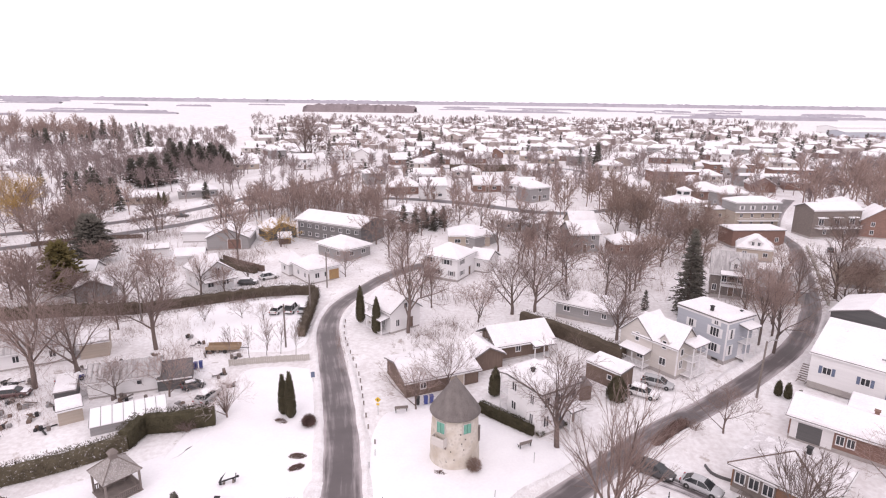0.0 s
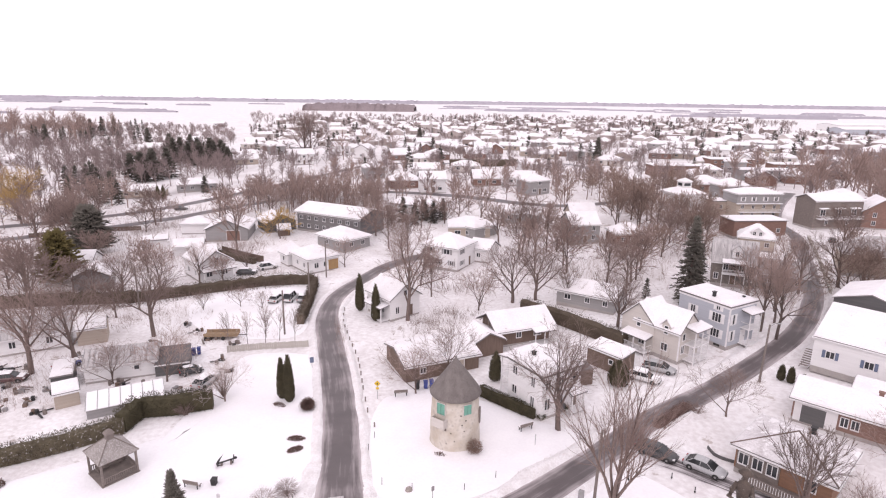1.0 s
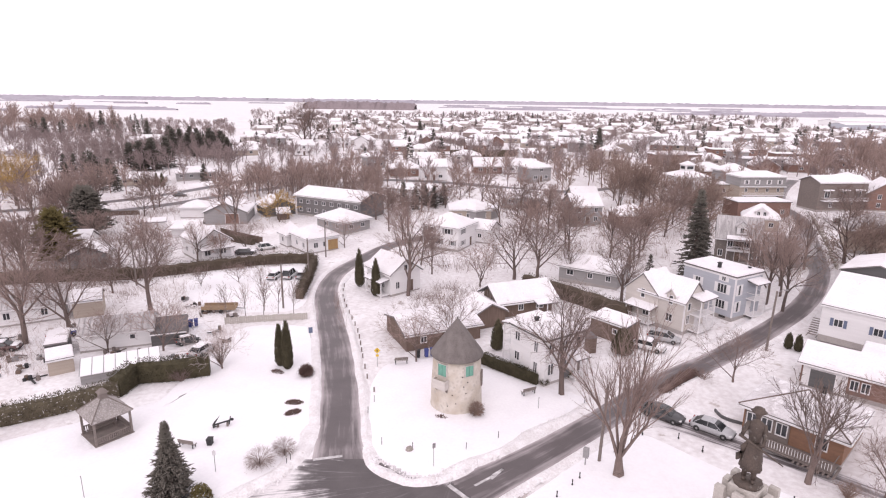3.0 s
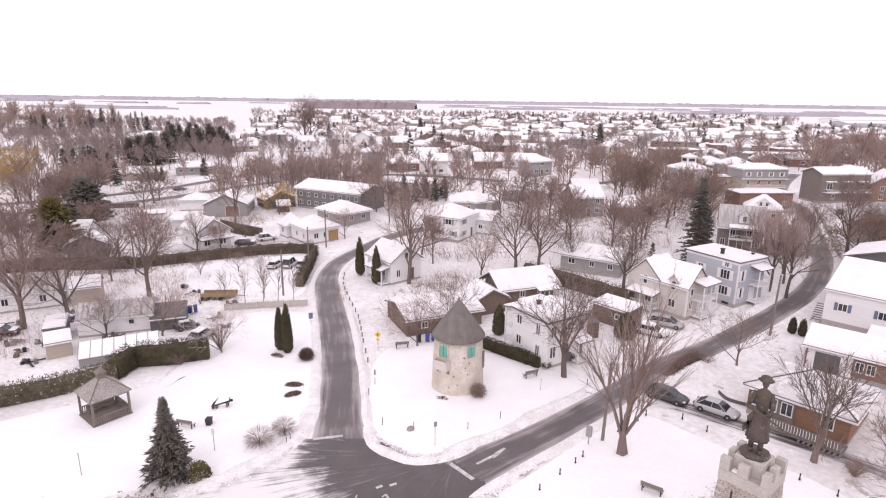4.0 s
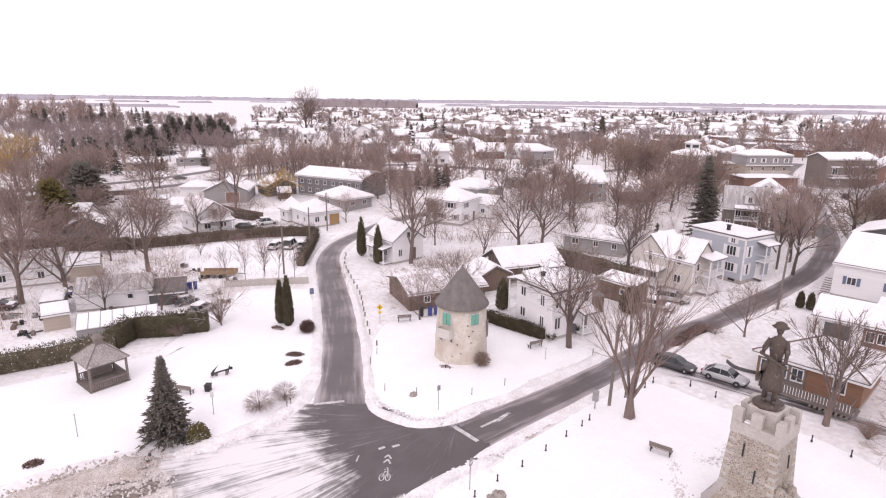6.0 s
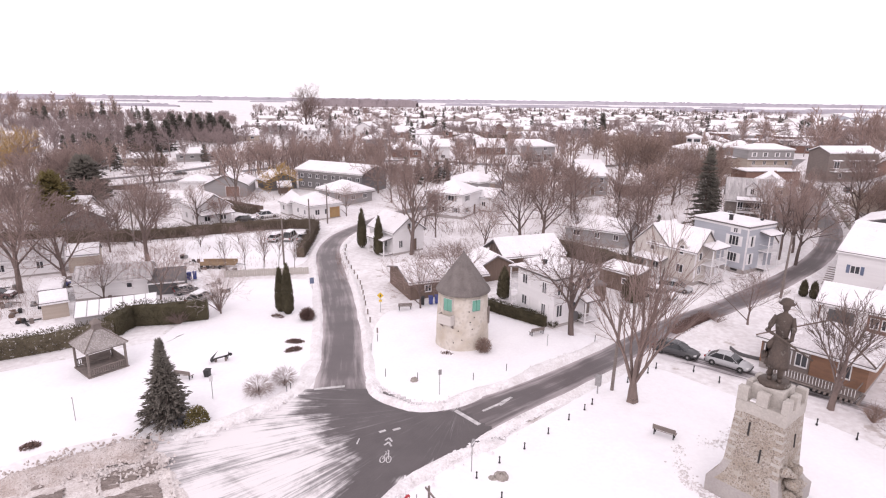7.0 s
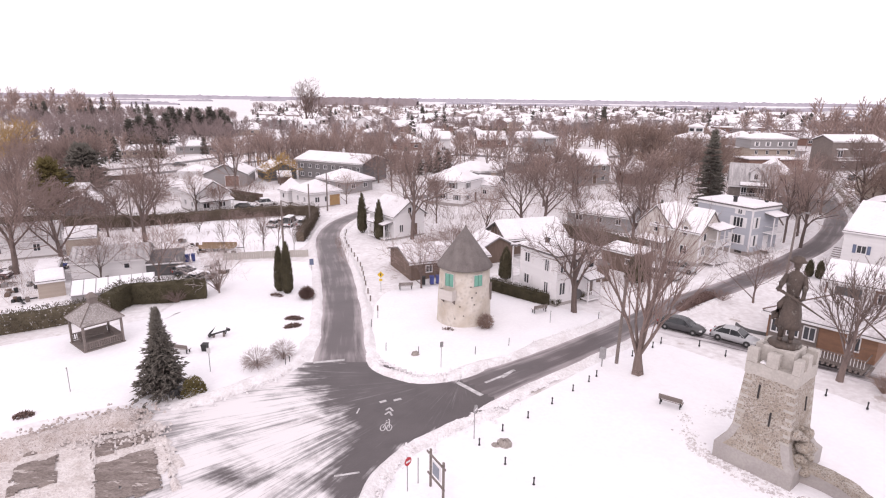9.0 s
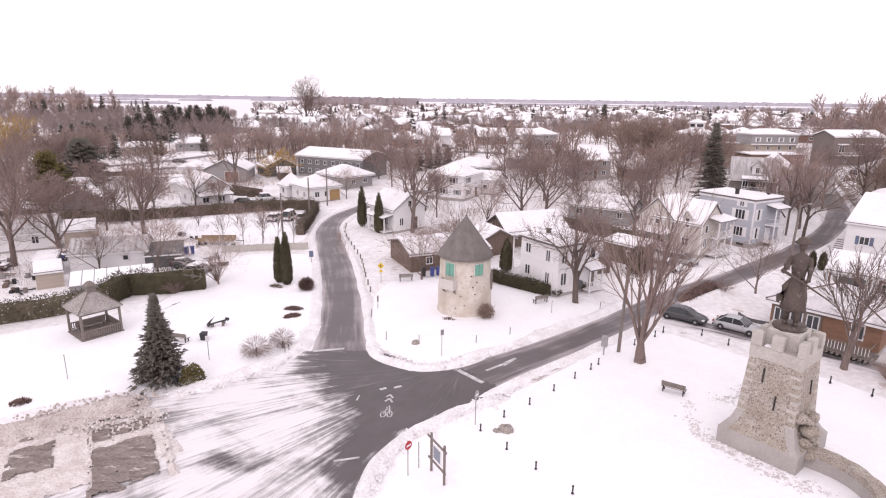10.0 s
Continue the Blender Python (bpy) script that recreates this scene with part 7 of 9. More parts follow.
h = house(36.0, 85.9, 36, 5.4, 8.0, 5.0, "gable", 2.7, CREAM, "cream gabled house with a snowy dormered roof", ridge="y", base=0.5, snow=0.16, over=0.3,
          wins=(("l", 1.6, 1.4, 1.2, 1.3, 2), ("f", -1.7, 1.5, 0.9, 1.4, 2), ("f", -1.6, 3.6, 0.8, 1.2, 1)),
          doors=(("f", 0.8, 0.95, 2.1, WHITE_TRIM),))
part("corner_board", MB().box(-2.68, -3.98, 0.5, 0.18, 0.18, 4.4), WHITE_TRIM, h)
dm = part("dormer", MB().prism([(-0.75, 4.0), (0.75, 4.0), (0.75, 5.7), (0, 6.5), (-0.75, 5.7)], -2.78, -0.4, "y"), CREAM, h, at=pose(0, 0, 0, 0, 0, -90) @ pose(1.7, 0, 0))
part("dormer_roof", MB().prism([(-1.0, 5.5), (0, 6.6), (1.0, 5.5), (1.0, 5.7), (0, 6.84), (-1.0, 5.7)], -3.05, -0.3, "y"), SNOW_ROOF, dm)
part("window", cached(("win", 0.8, 1.4, 1, "white_trim"), lambda: window_mesh(0.8, 1.4, 1)), WHITE_TRIM, dm, at=pose(0, -2.78, 4.2))
part("pane", cached(("pane", 0.8, 1.4), lambda: pane_mesh(0.8, 1.4)), GLASS, dm, at=pose(0, -2.78, 4.2))
porch(h, "f", 5.4, 8.0, 0.6, 3.9, 1.8, 0.6, 0, posts=0)
porch(h, "f", 5.4, 8.0, 0.6, 3.9, 1.8, 3.1, 5.4, posts=3)
h = house(34.0, 88.6, 36, 5.6, 6.0, 4.9, "gable", 2.8, CREAM, "cream rear wing with a snowy gable roof", ridge="x", base=0.5, snow=0.16, over=0.25,
          wins=(("l", 0.2, 3.9, 0.8, 1.5, 1), ("l", 1.0, 1.2, 1.2, 1.4, 2)))
porch(h, "l", 5.6, 6.0, 0.6, 4.4, 1.7, 0.6, 2.7, posts=3)

house(25.7, 80.2, -50, 6.0, 3.3, 2.6, "shed", 0.4, WOOD_BROWN, "low brown board shed with a snowy flat roof", over=0.15, snow=0.2, base=0, name="shed", category="shed",
      wins=(("f", 1.2, 1.2, 0.8, 0.8, 1),))
house(19.8, 75.2, 12, 3.2, 2.4, 2.3, "flat", 0, WOOD_BROWN, "small dark brown wooden shed", over=0.1, snow=0.0, base=0, name="shed", category="shed")

h = house(66.6, 82.4, -46, 12.0, 17.0, 5.2, "gable", 3.0, WHITE, "large white house with a broad snow-covered roof", ridge="x", base=0.6, over=0.3, snow=0.24,
          wins=(("f", -3.7, 2.3, 1.2, 1.2, 2), ("f", 1.1, 2.3, 1.2, 1.2, 2), ("f", 4.6, 0.9, 0.9, 1.6, 1)), shut=BLUE_PAINT)
stp = MB()
for k in range(8):
    stp.box(0, -0.3 * k, 2.2 - 0.27 * k, 1.2, 0.3, 0.06)
stp.box(-0.62, -1.1, 0.0, 0.08, 2.6, 0.1).box(0.62, -1.1, 0.0, 0.08, 2.6, 0.1)
part("steps", stp, WOOD_GREY, h, at=pose(-6.7, -6.6, 0))
part("roof_vent", MB().box(2.6, -7.0, 6.35, 0.8, 0.2, 0.14), STEEL, h)
house(79.4, 99.6, -46, 11, 12, 5.4, "gable", 1.7, GREY_DARK, "dark gabled house with a smooth snowy roof", ridge="y", base=0.4, snow=0.26, over=0.3)

h = house(52.0, 64.0, -41, 13.4, 7.0, 3.0, "gable", 1.3, BRICK, "long low brick bungalow with a snowy gable roof", base=0.4, snow=0.24, over=0.5,
          wins=(("f", -1.2, 1.0, 0.9, 1.3, 2), ("f", -0.1, 1.0, 0.9, 1.3, 2), ("f", 4.4, 1.2, 1.5, 1.1, 3), ("l", 0, 1.3, 1.1, 1.1, 2)), chim=((1.6, 0.8, 1.9, 0.5),))
part("garage_front", MB().box(-4.2, -3.53, 0.1, 4.6, 0.1, 2.8), WHITE, h, "white boarded front beside the garage door")
add_door(h, "f", 13.4, 7.0, -4.4, 0.1, 2.6, 2.3, GREY_DARK, "dark garage door", skin=0.06)
house(57.6, 67.4, -41, 7.0, 5.0, 2.9, "flat", 0, CREAM, "low cream annex with a flat snowy roof", over=0.2, snow=0.26, base=0.2, name="annex")
h = house(38.2, 54.4, -47, 9.0, 8.2, 3.2, "hip", 1.6, BRICK_ORANGE, "orange brick bungalow with a snow-streaked hip roof", ridge="y", base=0.5, over=0.55, snow=0.14, snow_mat=FROST_ROOF,
          wins=(("f", -3.0, 1.3, 1.3, 1.5, 2), ("f", 2.7, 1.3, 1.1, 1.4, 2), ("l", -1.5, 1.4, 1.2, 1.3, 2)), doors=(("f", -1.2, 0.95, 2.1, WHITE_TRIM),), chim=((1.0, 1.4, 2.2, 0.45),))
part("porch_wall", MB().box(-2.2, -4.16, 0.5, 4.2, 0.12, 2.6), WOOD_GREY, h)
for u_ in (-3.6, -2.2, -0.8):
    add_window(h, "f", 9.0, 8.2, u_, 1.2, 1.1, 1.4, 2, skin=0.14)
part("ridge_cap", MB().tube([(0, 0, 5.16), (-5.0, -4.6, 3.3)], 0.09, 5), SHINGLE_BROWN, h)
part("ridge_cap", MB().tube([(0, 0, 5.16), (5.0, -4.6, 3.3)], 0.09, 5), SHINGLE_BROWN, h)
porch(h, "f", 9.0, 8.2, 0.6, 7.4, 2.2, 0.5, 0, posts=0, material=WOOD_GREY)
for k in range(9):
    part("deck_slat", MB().box(1.2 + 0.42 * k, -5.6, 0.35, 0.2, 2.6, 0.08), WOOD_GREY, h)
kb = thing("kerb", 0, 0, 0, "curved dark edging kerb under snow", "kerb", z=gz(31, 58))
kl = spline([(31.1, 58.8, 0), (31.2, 57.4, 0), (32.0, 56.5, 0), (33.2, 55.8, 0)], 0.5)
for a, b in zip(kl, kl[1:]):
    part("kerb_stone", MB().box((a[0] + b[0]) / 2, (a[1] + b[1]) / 2, 0, math.hypot(b[0] - a[0], b[1] - a[1]) + 0.02, 0.16, 0.38, rz=math.atan2(b[1] - a[1], b[0] - a[0]), bevel=0.04), GREY_DARK, kb)

h = house(12.7, 91.2, 22, 9.6, 5.8, 3.2, "gable", 1.6, WOOD_BROWN, "brown timber house with a broad snowy gable roof", ridge="x", base=0.3, over=0.9, snow=0.26,
          wins=(("f", 2.5, 1.2, 1.4, 1.1, 2), ("f", -1.0, 1.2, 1.0, 1.1, 2)))
porch(h, "f", 9.6, 5.8, 2.8, 3.6, 2.0, 0.3, 2.5, posts=3, rail=False)
for k in range(5):
    part("truss_strut", MB().tube([(-5.6, -2.4 + k * 1.2, 3.0), (-5.6, -1.6 + k * 0.8, 4.1 if 0 < k < 4 else 3.5)], 0.07, 4), WOOD_GREY, h)
house(6.6, 86.0, 25, 5.2, 5.0, 2.5, "gable", 1.3, WOOD_BROWN, "low brown outbuilding with a snowy roof", ridge="y", base=0, over=0.4, snow=0.22, name="outbuilding", category="shed")
h = house(-1.2, 81.2, 24, 11.6, 8.6, 2.4, "gable", 1.1, WOOD_BROWN, "low brown wooden workshop with a snowy roof", ridge="x", base=0, over=0.4, snow=0.26, name="workshop", category="shed",
          wins=(("f", -3.2, 0.9, 1.0, 1.0, 2),), doors=(("f", 2.2, 2.2, 2.0, TAN),))
h = house(-9.0, 103.2, 40, 6.6, 7.6, 4.2, "gable", 2.2, WHITE, "white house with a porch and snowy roof", ridge="y", base=0.4, snow=0.24,
          wins=(("l", 1.5, 1.2, 1.0, 1.4, 2), ("l", -1.8, 1.2, 1.0, 1.4, 2), ("f", 0, 4.4, 0.9, 1.1, 1), ("f", -1.8, 1.2, 0.9, 1.4, 2)), doors=(("f", 1.2, 0.9, 2.1, WOOD_BROWN),))
porch(h, "l", 6.6, 7.6, 0.8, 5.0, 1.8, 0.4, 2.7, posts=4, rail=False)
house(1.75, 136.0, -30, 9.6, 9.0, 5.6, "hip", 2.2, WHITE, "two-storey white house with a snowy hip roof", base=0.5, snow=0.26, ridge="x",
      wins=(("f", -2.8, 3.9, 1.7, 1.3, 2), ("f", 1.9, 3.9, 1.7, 1.3, 2), ("f", -0.6, 1.3, 1.6, 1.2, 2), ("r", -2.2, 3.9, 1.3, 1.3, 2), ("r", -2.2, 1.2, 1.3, 1.2, 2), ("f", 3.2, 1.3, 1.0, 1.2, 2)), doors=(("r", 1.5, 0.95, 2.1, WOOD_BROWN),), shut=GREY)
house(10.6, 141.5, -30, 5.5, 6.0, 3.4, "gable", 1.6, WHITE, "white garage wing with a snowy roof", base=0.2, wins=(("f", 0, 1.2, 1.1, 1.1, 2),))
h = house(-30.4, 133.6, 40, 8.0, 8.6, 3.5, "hip", 1.9, WHITE, "white bungalow with an orange wooden garage door", base=0.3, snow=0.28, ridge="y",
          wins=(("f", -2.0, 1.2, 1.2, 1.3, 2), ("l", 2.2, 1.2, 1.0, 1.2, 2), ("l", -1.2, 1.2, 1.0, 1.2, 2), ("f", 0.2, 1.2, 0.8, 1.3, 1)), doors=(("f", 2.4, 2.6, 2.4, WOOD_ORANGE),))
house(-37.0, 137.2, 40, 4.2, 4.2, 3.2, "hip", 2.2, WHITE, "small white pavilion wing with a pointed snowy roof", base=0.3, snow=0.24, wins=(("l", 0, 1.1, 0.9, 1.2, 1), ("f", 0, 1.1, 0.9, 1.2, 1)))
house(-27.3, 155.2, 48, 9.0, 11.5, 3.3, "hip", 1.9, GREY, "grey bungalow with a broad snowy hip roof", base=0.3, snow=0.28, ridge="y", over=0.7,
      wins=(("l", 3.2, 1.2, 1.4, 1.2, 2), ("l", -1.5, 1.2, 1.4, 1.2, 2), ("f", -2.0, 1.2, 1.4, 1.2, 2), ("f", 2.0, 1.2, 1.4, 1.2, 2)))
h = house(-53.2, 126.3, 43, 7.2, 9.6, 4.3, "gable", 2.4, WHITE, "white storey-and-a-half house with a snowy gable roof", ridge="y", base=0.4, snow=0.24,
          wins=(("f", -1.7, 1.2, 1.4, 1.2, 2), ("f", 1.7, 1.2, 1.4, 1.2, 2), ("f", 0, 4.2, 1.0, 1.2, 2), ("l", 2.0, 1.3, 1.0, 1.2, 2), ("l", -2.0, 1.3, 1.0, 1.2, 2)))
porch(h, "f", 7.2, 9.6, 0, 7.0, 1.8, 0.4, 2.8, posts=4, rail=False)
house(-62.3, 166.2, 8, 11.5, 12.5, 3.4, "gable", 2.6, GREY, "grey gabled garage with a brown door and snowy roof", ridge="y", base=0.2, snow=0.26, doors=(("f", 1.8, 3.6, 2.8, BRICK),), name="garage", category="garage")
house(-74.5, 172.5, 8, 8, 8, 3.0, "hip", 1.4, WHITE, "low white annex with a snowy roof", base=0.2, snow=0.26)
house(-52.0, 177.0, 35, 9, 9, 3.0, "gable", 2.2, GREY_DARK, "dark grey gabled house with thin snow on its roof", ridge="y", base=0.2, snow=0.16, wins=(("f", 0, 1.2, 1.0, 1.0, 2),))
h = house(-31.8, 176.0, -28, 24.0, 12.0, 5.9, "gable", 1.7, GREY_MID, "long dark grey two-storey building with a snowy roof", ridge="x", base=0.3, snow=0.28, over=0.8, name="apartment_building", category="building",
          wins=tuple(("f", -10.4 + 2.97 * k, zz, 1.3, 1.2, 2) for k in range(8) for zz in (1.0, 3.5)))
part("upper_band", MB().box(0, -6.06, 4.85, 23.9, 0.12, 1.0), GREY, h)
house(-47.5, 168.5, 20, 3.4, 3.0, 2.2, "gable", 0.9, WOOD_BROWN, "small brown garden shed with snow on its roof", ridge="x", base=0, snow=0.25, name="shed", category="shed")
house(-8.5, 203, -25, 18, 13, 4.2, "flat", 0, WHITE, "wide low building with a flat snowy roof", over=0.5, snow=0.3, base=0.2, wins=(("f", -5, 1.3, 2, 1.2, 2), ("f", 3, 1.3, 2, 1.2, 2)))
house(9.5, 169.5, 42, 9.5, 10, 3.5, "hip", 1.8, GREY, "grey house with a snowy hip roof", base=0.4, snow=0.25, wins=(("l", -2, 1.1, 1.3, 1.2, 2), ("f", 0, 1.1, 1.3, 1.2, 2), ("l", 2, 1.1, 1.3, 1.2, 2)))
h = house(66.2, 126.4, -24, 8.6, 9, 5.4, "gable", 3.9, STONE_DARK, "old dark stone house with a dormer and a frosted metal roof", roof=METAL_ROOF, ridge="x", base=0.4, snow=0.1, snow_mat=METAL_ROOF,
          wins=(("f", -3.4, 1.3, 1.0, 1.5, 2), ("f", 3.4, 1.3, 1.0, 1.5, 2), ("f", -1.6, 3.3, 1.1, 1.8, 2), ("f", 1.6, 3.3, 1.1, 1.8, 2), ("l", 0, 4.2, 0.9, 1.3, 2)), doors=(("f", 0, 1.0, 2.1, WOOD_BROWN),))
part("balcony_door", MB().box(0, -0.05, 3.2, 1.0, 0.1, 2.0), DARK, h, at=pose(0, -4.5, 0))
porch(h, "f", 8.6, 9, 0, 4.6, 1.6, 3.0, 5.4, posts=2)
dm = part("dormer", MB().prism([(-1.0, 6.3), (1.0, 6.3), (1.0, 8.0), (0, 9.0), (-1.0, 8.0)], -4.0, -0.8, "y"), WHITE, h, at=pose(0.4, 0, 0))
part("dormer_roof", MB().prism([(-1.3, 7.8), (0, 9.1), (1.3, 7.8), (1.3, 8.0), (0, 9.32), (-1.3, 8.0)], -4.3, -0.7, "y"), METAL_ROOF, dm)
part("window", cached(("win", 0.8, 1.2, 2, "white_trim"), lambda: window_mesh(0.8, 1.2, 2)), WHITE_TRIM, dm, at=pose(0, -4.0, 6.6))
part("pane", cached(("pane", 0.8, 1.2), lambda: pane_mesh(0.8, 1.2)), GLASS, dm, at=pose(0, -4.0, 6.6))
house(76.0, 123.5, -24, 9.0, 7.5, 3.4, "gable", 2.2, GREY, "grey house with a frosted metal roof beside the street", roof=METAL_ROOF, ridge="x", base=0.4, snow=0.1, snow_mat=METAL_ROOF, wins=(("f", -2.6, 1.3, 1, 1.4, 2), ("f", 2.6, 1.3, 1, 1.4, 2)), doors=(("f", 0, 0.95, 2.1, WOOD_BROWN),))
# the grey siding takes in the shade lying on these walls
house(29.7, 108.3, -34, 11.5, 7.2, 2.9, "gable", 1.5, GREY, "long bungalow with shade-greyed walls and a snowy roof", ridge="x", base=0.4, snow=0.26, wins=(("f", -3.5, 1.3, 1.4, 1.1, 2), ("f", 0.5, 1.3, 1.0, 1.1, 2), ("f", 4.0, 1.3, 1.0, 1.1, 2), ("r", 0, 1.3, 1.2, 1.2, 2)), doors=(("r", 2, 0.9, 2.0, WOOD_BROWN),))
house(26.5, 192, -12, 13, 8, 3.2, "gable", 1.8, GREY, "grey bungalow with a broad snowy roof among gardens", ridge="x", base=0.3, snow=0.24, wins=(("f", -3.5, 1.2, 1.4, 1.2, 2), ("f", 3, 1.2, 1.4, 1.2, 2)), doors=(("f", 0, 0.95, 2.1, WOOD_BROWN),))
house(40.0, 164.4, 8, 8.5, 9, 5.6, "gable", 2.6, GREY, "grey two-storey house among bare garden trees", ridge="x", base=0.4, snow=0.22, wins=tuple(("f", u, zz, 1.1, 1.4, 2) for u in (-2.4, 2.4) for zz in (1.2, 3.8)), doors=(("f", 0, 1.0, 2.1, WOOD_BROWN),))
house(53.5, 163.0, 4, 9.5, 8, 3.4, "hip", 2.2, BRICK, "brick cottage with a snowy hip roof among gardens", base=0.3, snow=0.2, wins=(("f", -2.6, 1.2, 1.4, 1.2, 2), ("f", 2.6, 1.2, 1.4, 1.2, 2)), doors=(("f", 0, 1.0, 2.1, WOOD_BROWN),))
house(7.8, 169.4, 2, 12, 9, 3.4, "hip", 2.0, TAN, "tan bungalow with a broad snowy roof", base=0.3, snow=0.26, wins=(("f", -3.5, 1.2, 1.8, 1.2, 2), ("f", 3.5, 1.2, 1.8, 1.2, 2)), doors=(("f", 0, 1.0, 2.1, WOOD_BROWN),))
house(46, 190, 5, 8.5, 8, 3.6, "gable", 3.0, TAN, "tan house with a wide dormer and snowy roof", ridge="x", base=0.3, snow=0.22, wins=(("f", -2, 1.2, 1.2, 1.2, 2), ("f", 2, 1.2, 1.2, 1.2, 2)))
h = house(85.5, 204, 12, 11, 10.5, 9.4, "hip", 2.0, WHITE, "white square house with a rooftop cupola", base=0.5, snow=0.24, wins=tuple((s, u, zz, 1.1, 1.4, 2) for s in "fl" for u in (-3, 3) for zz in (1.3, 4.4)))
cp = part("cupola", MB().box(0, 0, 11.2, 3.4, 3.4, 2.2), WHITE, h)
for s_ in "flr":
    add_window_at = face_pose(s_, 3.4, 3.4, 0, 11.8)
    part("cupola_window", MB().box(0, -0.03, 0, 2.4, 0.06, 1.0), GLASS, cp, at=add_window_at)
v_, f_ = roof_poly("hip", 3.4, 3.4, 13.4, 0.9, 0.35)
part("cupola_roof", slab(v_, f_, 0.3), SNOW_ROOF, cp)
porch(h, "f", 11, 10.5, 2, 6, 2.0, 0.5, 3.2, posts=4)
h = house(113.0, 209.5, 5, 16.5, 9, 9.2, "hip", 1.4, TAN, "tall tan house with a grey top storey and a snowy roof", base=0.5, snow=0.24, wins=tuple(("f", u, zz, 1.1, 1.4, 2) for u in (-6, -2, 2, 6) for zz in (1.4, 3.9)))
part("upper_storey", MB().box(0, 0, 5.9, 16.9, 9.4, 3.2), GREY, h, "grey clad top storey")
part("ledge_snow", MB().box(0, -5.0, 5.72, 17.2, 0.9, 0.2, bevel=0.04), SNOW, h)
for u_ in (-6.2, -2.2, 2.2, 6.2):
    add_window(h, "f", 16.9, 9.4, u_, 6.7, 1.1, 1.5, 2, WHITE_TRIM)
porch(h, "f", 16.5, 9, 0, 15, 1.8, 2.9, 0, posts=0)
house(101.6, 212.5, 5, 6.0, 7, 5.6, "flat", 0, TAN, "tan wing with a flat snowy roof", over=0.3, snow=0.22, base=0.3, wins=(("f", 0, 3.0, 1.1, 1.3, 2),))
house(98.0, 179, 5, 17, 8, 5.0, "flat", 0, BRICK, "brick row with a flat snowy roof and white cornice", over=0.3, snow=0.24, base=0.3, wins=tuple(("f", u, 1.4, 1.2, 1.4, 2) for u in (-6, -2, 2, 6)))
h = house(89.6, 160.6, -26, 9, 8, 3.6, "hip", 3.0, TAN, "tan cottage with a steep snowy roof and dormer", base=0.3, snow=0.22, wins=(("f", -2.6, 1.2, 1.2, 1.3, 2), ("f", 2.6, 1.2, 1.2, 1.3, 2)), chim=((1.0, 0.5, 3.4, 0.5),))
dm = part("dormer", MB().prism([(-1.5, 3.9), (1.5, 3.9), (1.5, 5.2), (0, 6.2), (-1.5, 5.2)], -3.6, 0.0, "y"), WHITE, h)
part("dormer_roof", MB().prism([(-1.8, 5.0), (0, 6.3), (1.8, 5.0), (1.8, 5.2), (0, 6.55), (-1.8, 5.2)], -3.9, 0.1, "y"), SNOW_ROOF, dm)
for u_ in (-0.75, 0.75):
    part("window", cached(("win", 0.8, 1.2, 2, "white_trim"), lambda: window_mesh(0.8, 1.2, 2)), WHITE_TRIM, dm, at=pose(u_, -3.6, 4.1))
    part("pane", cached(("pane", 0.8, 1.2), lambda: pane_mesh(0.8, 1.2)), GLASS, dm, at=pose(u_, -3.6, 4.1))
h = house(132.5, 196, 8, 18, 9, 9.4, "gable", 1.6, WOOD_GREY, "tall grey-brown boarded building with white windows and a snowy roof", ridge="x", base=0.4, snow=0.28, wins=tuple(("f", u, zz, 2.0, 2.2, 2) for u in (-5.8, 0, 5.8) for zz in (4.4,)) + (("f", -4, 1.2, 1.2, 1.6, 2), ("f", 4, 1.2, 1.2, 1.6, 2)))
porch(h, "f", 18, 9, 0, 16, 2.2, 3.6, 0, posts=0, snow=True)
for u_ in (-5.8, 0, 5.8):
    part("awning_snow", MB().box(u_, -5.0, 6.9, 3.4, 1.2, 0.3, top=0.9, bevel=0.05), SNOW, h)
house(150, 196, -20, 12, 11, 6.0, "gable", 4.2, BRICK, "red brick gabled house with white windows", ridge="y", base=0.4, snow=0.14, wins=(("f", -2.6, 4.0, 1.2, 1.6, 2), ("f", 2.6, 4.0, 1.2, 1.6, 2), ("f", -2.6, 1.2, 1.2, 1.6, 2), ("f", 2.6, 1.2, 1.2, 1.6, 2)))
house(105.8, 137, -26, 14, 10, 5.4, "hip", 3.4, TAN, "tan stone house with a steep frosted metal roof", roof=METAL_ROOF, snow=0.1, snow_mat=METAL_ROOF, base=0.4, wins=(("f", 3, 1.4, 1.1, 1.4, 2),))
gw = thing("garden_wall", 0, 0, 0, "low pale stone garden wall beside the street", "wall", z=0)
wl_ = spline([(*seat(*p)[:2], 0) for p in ((83.6, 117.9), (90.2, 130.0), (99.8, 148.0), (113.0, 173.9))], 2.4)
for (xa, ya, _), (xb, yb, _) in zip(wl_, wl_[1:]):
    part("wall_length", MB().box((xa + xb) / 2, (ya + yb) / 2, gz(xa, ya) - 0.4, math.hypot(xb - xa, yb - ya) + 0.05, 0.45, 1.4, rz=math.atan2(yb - ya, xb - xa)), LIMESTONE, gw)

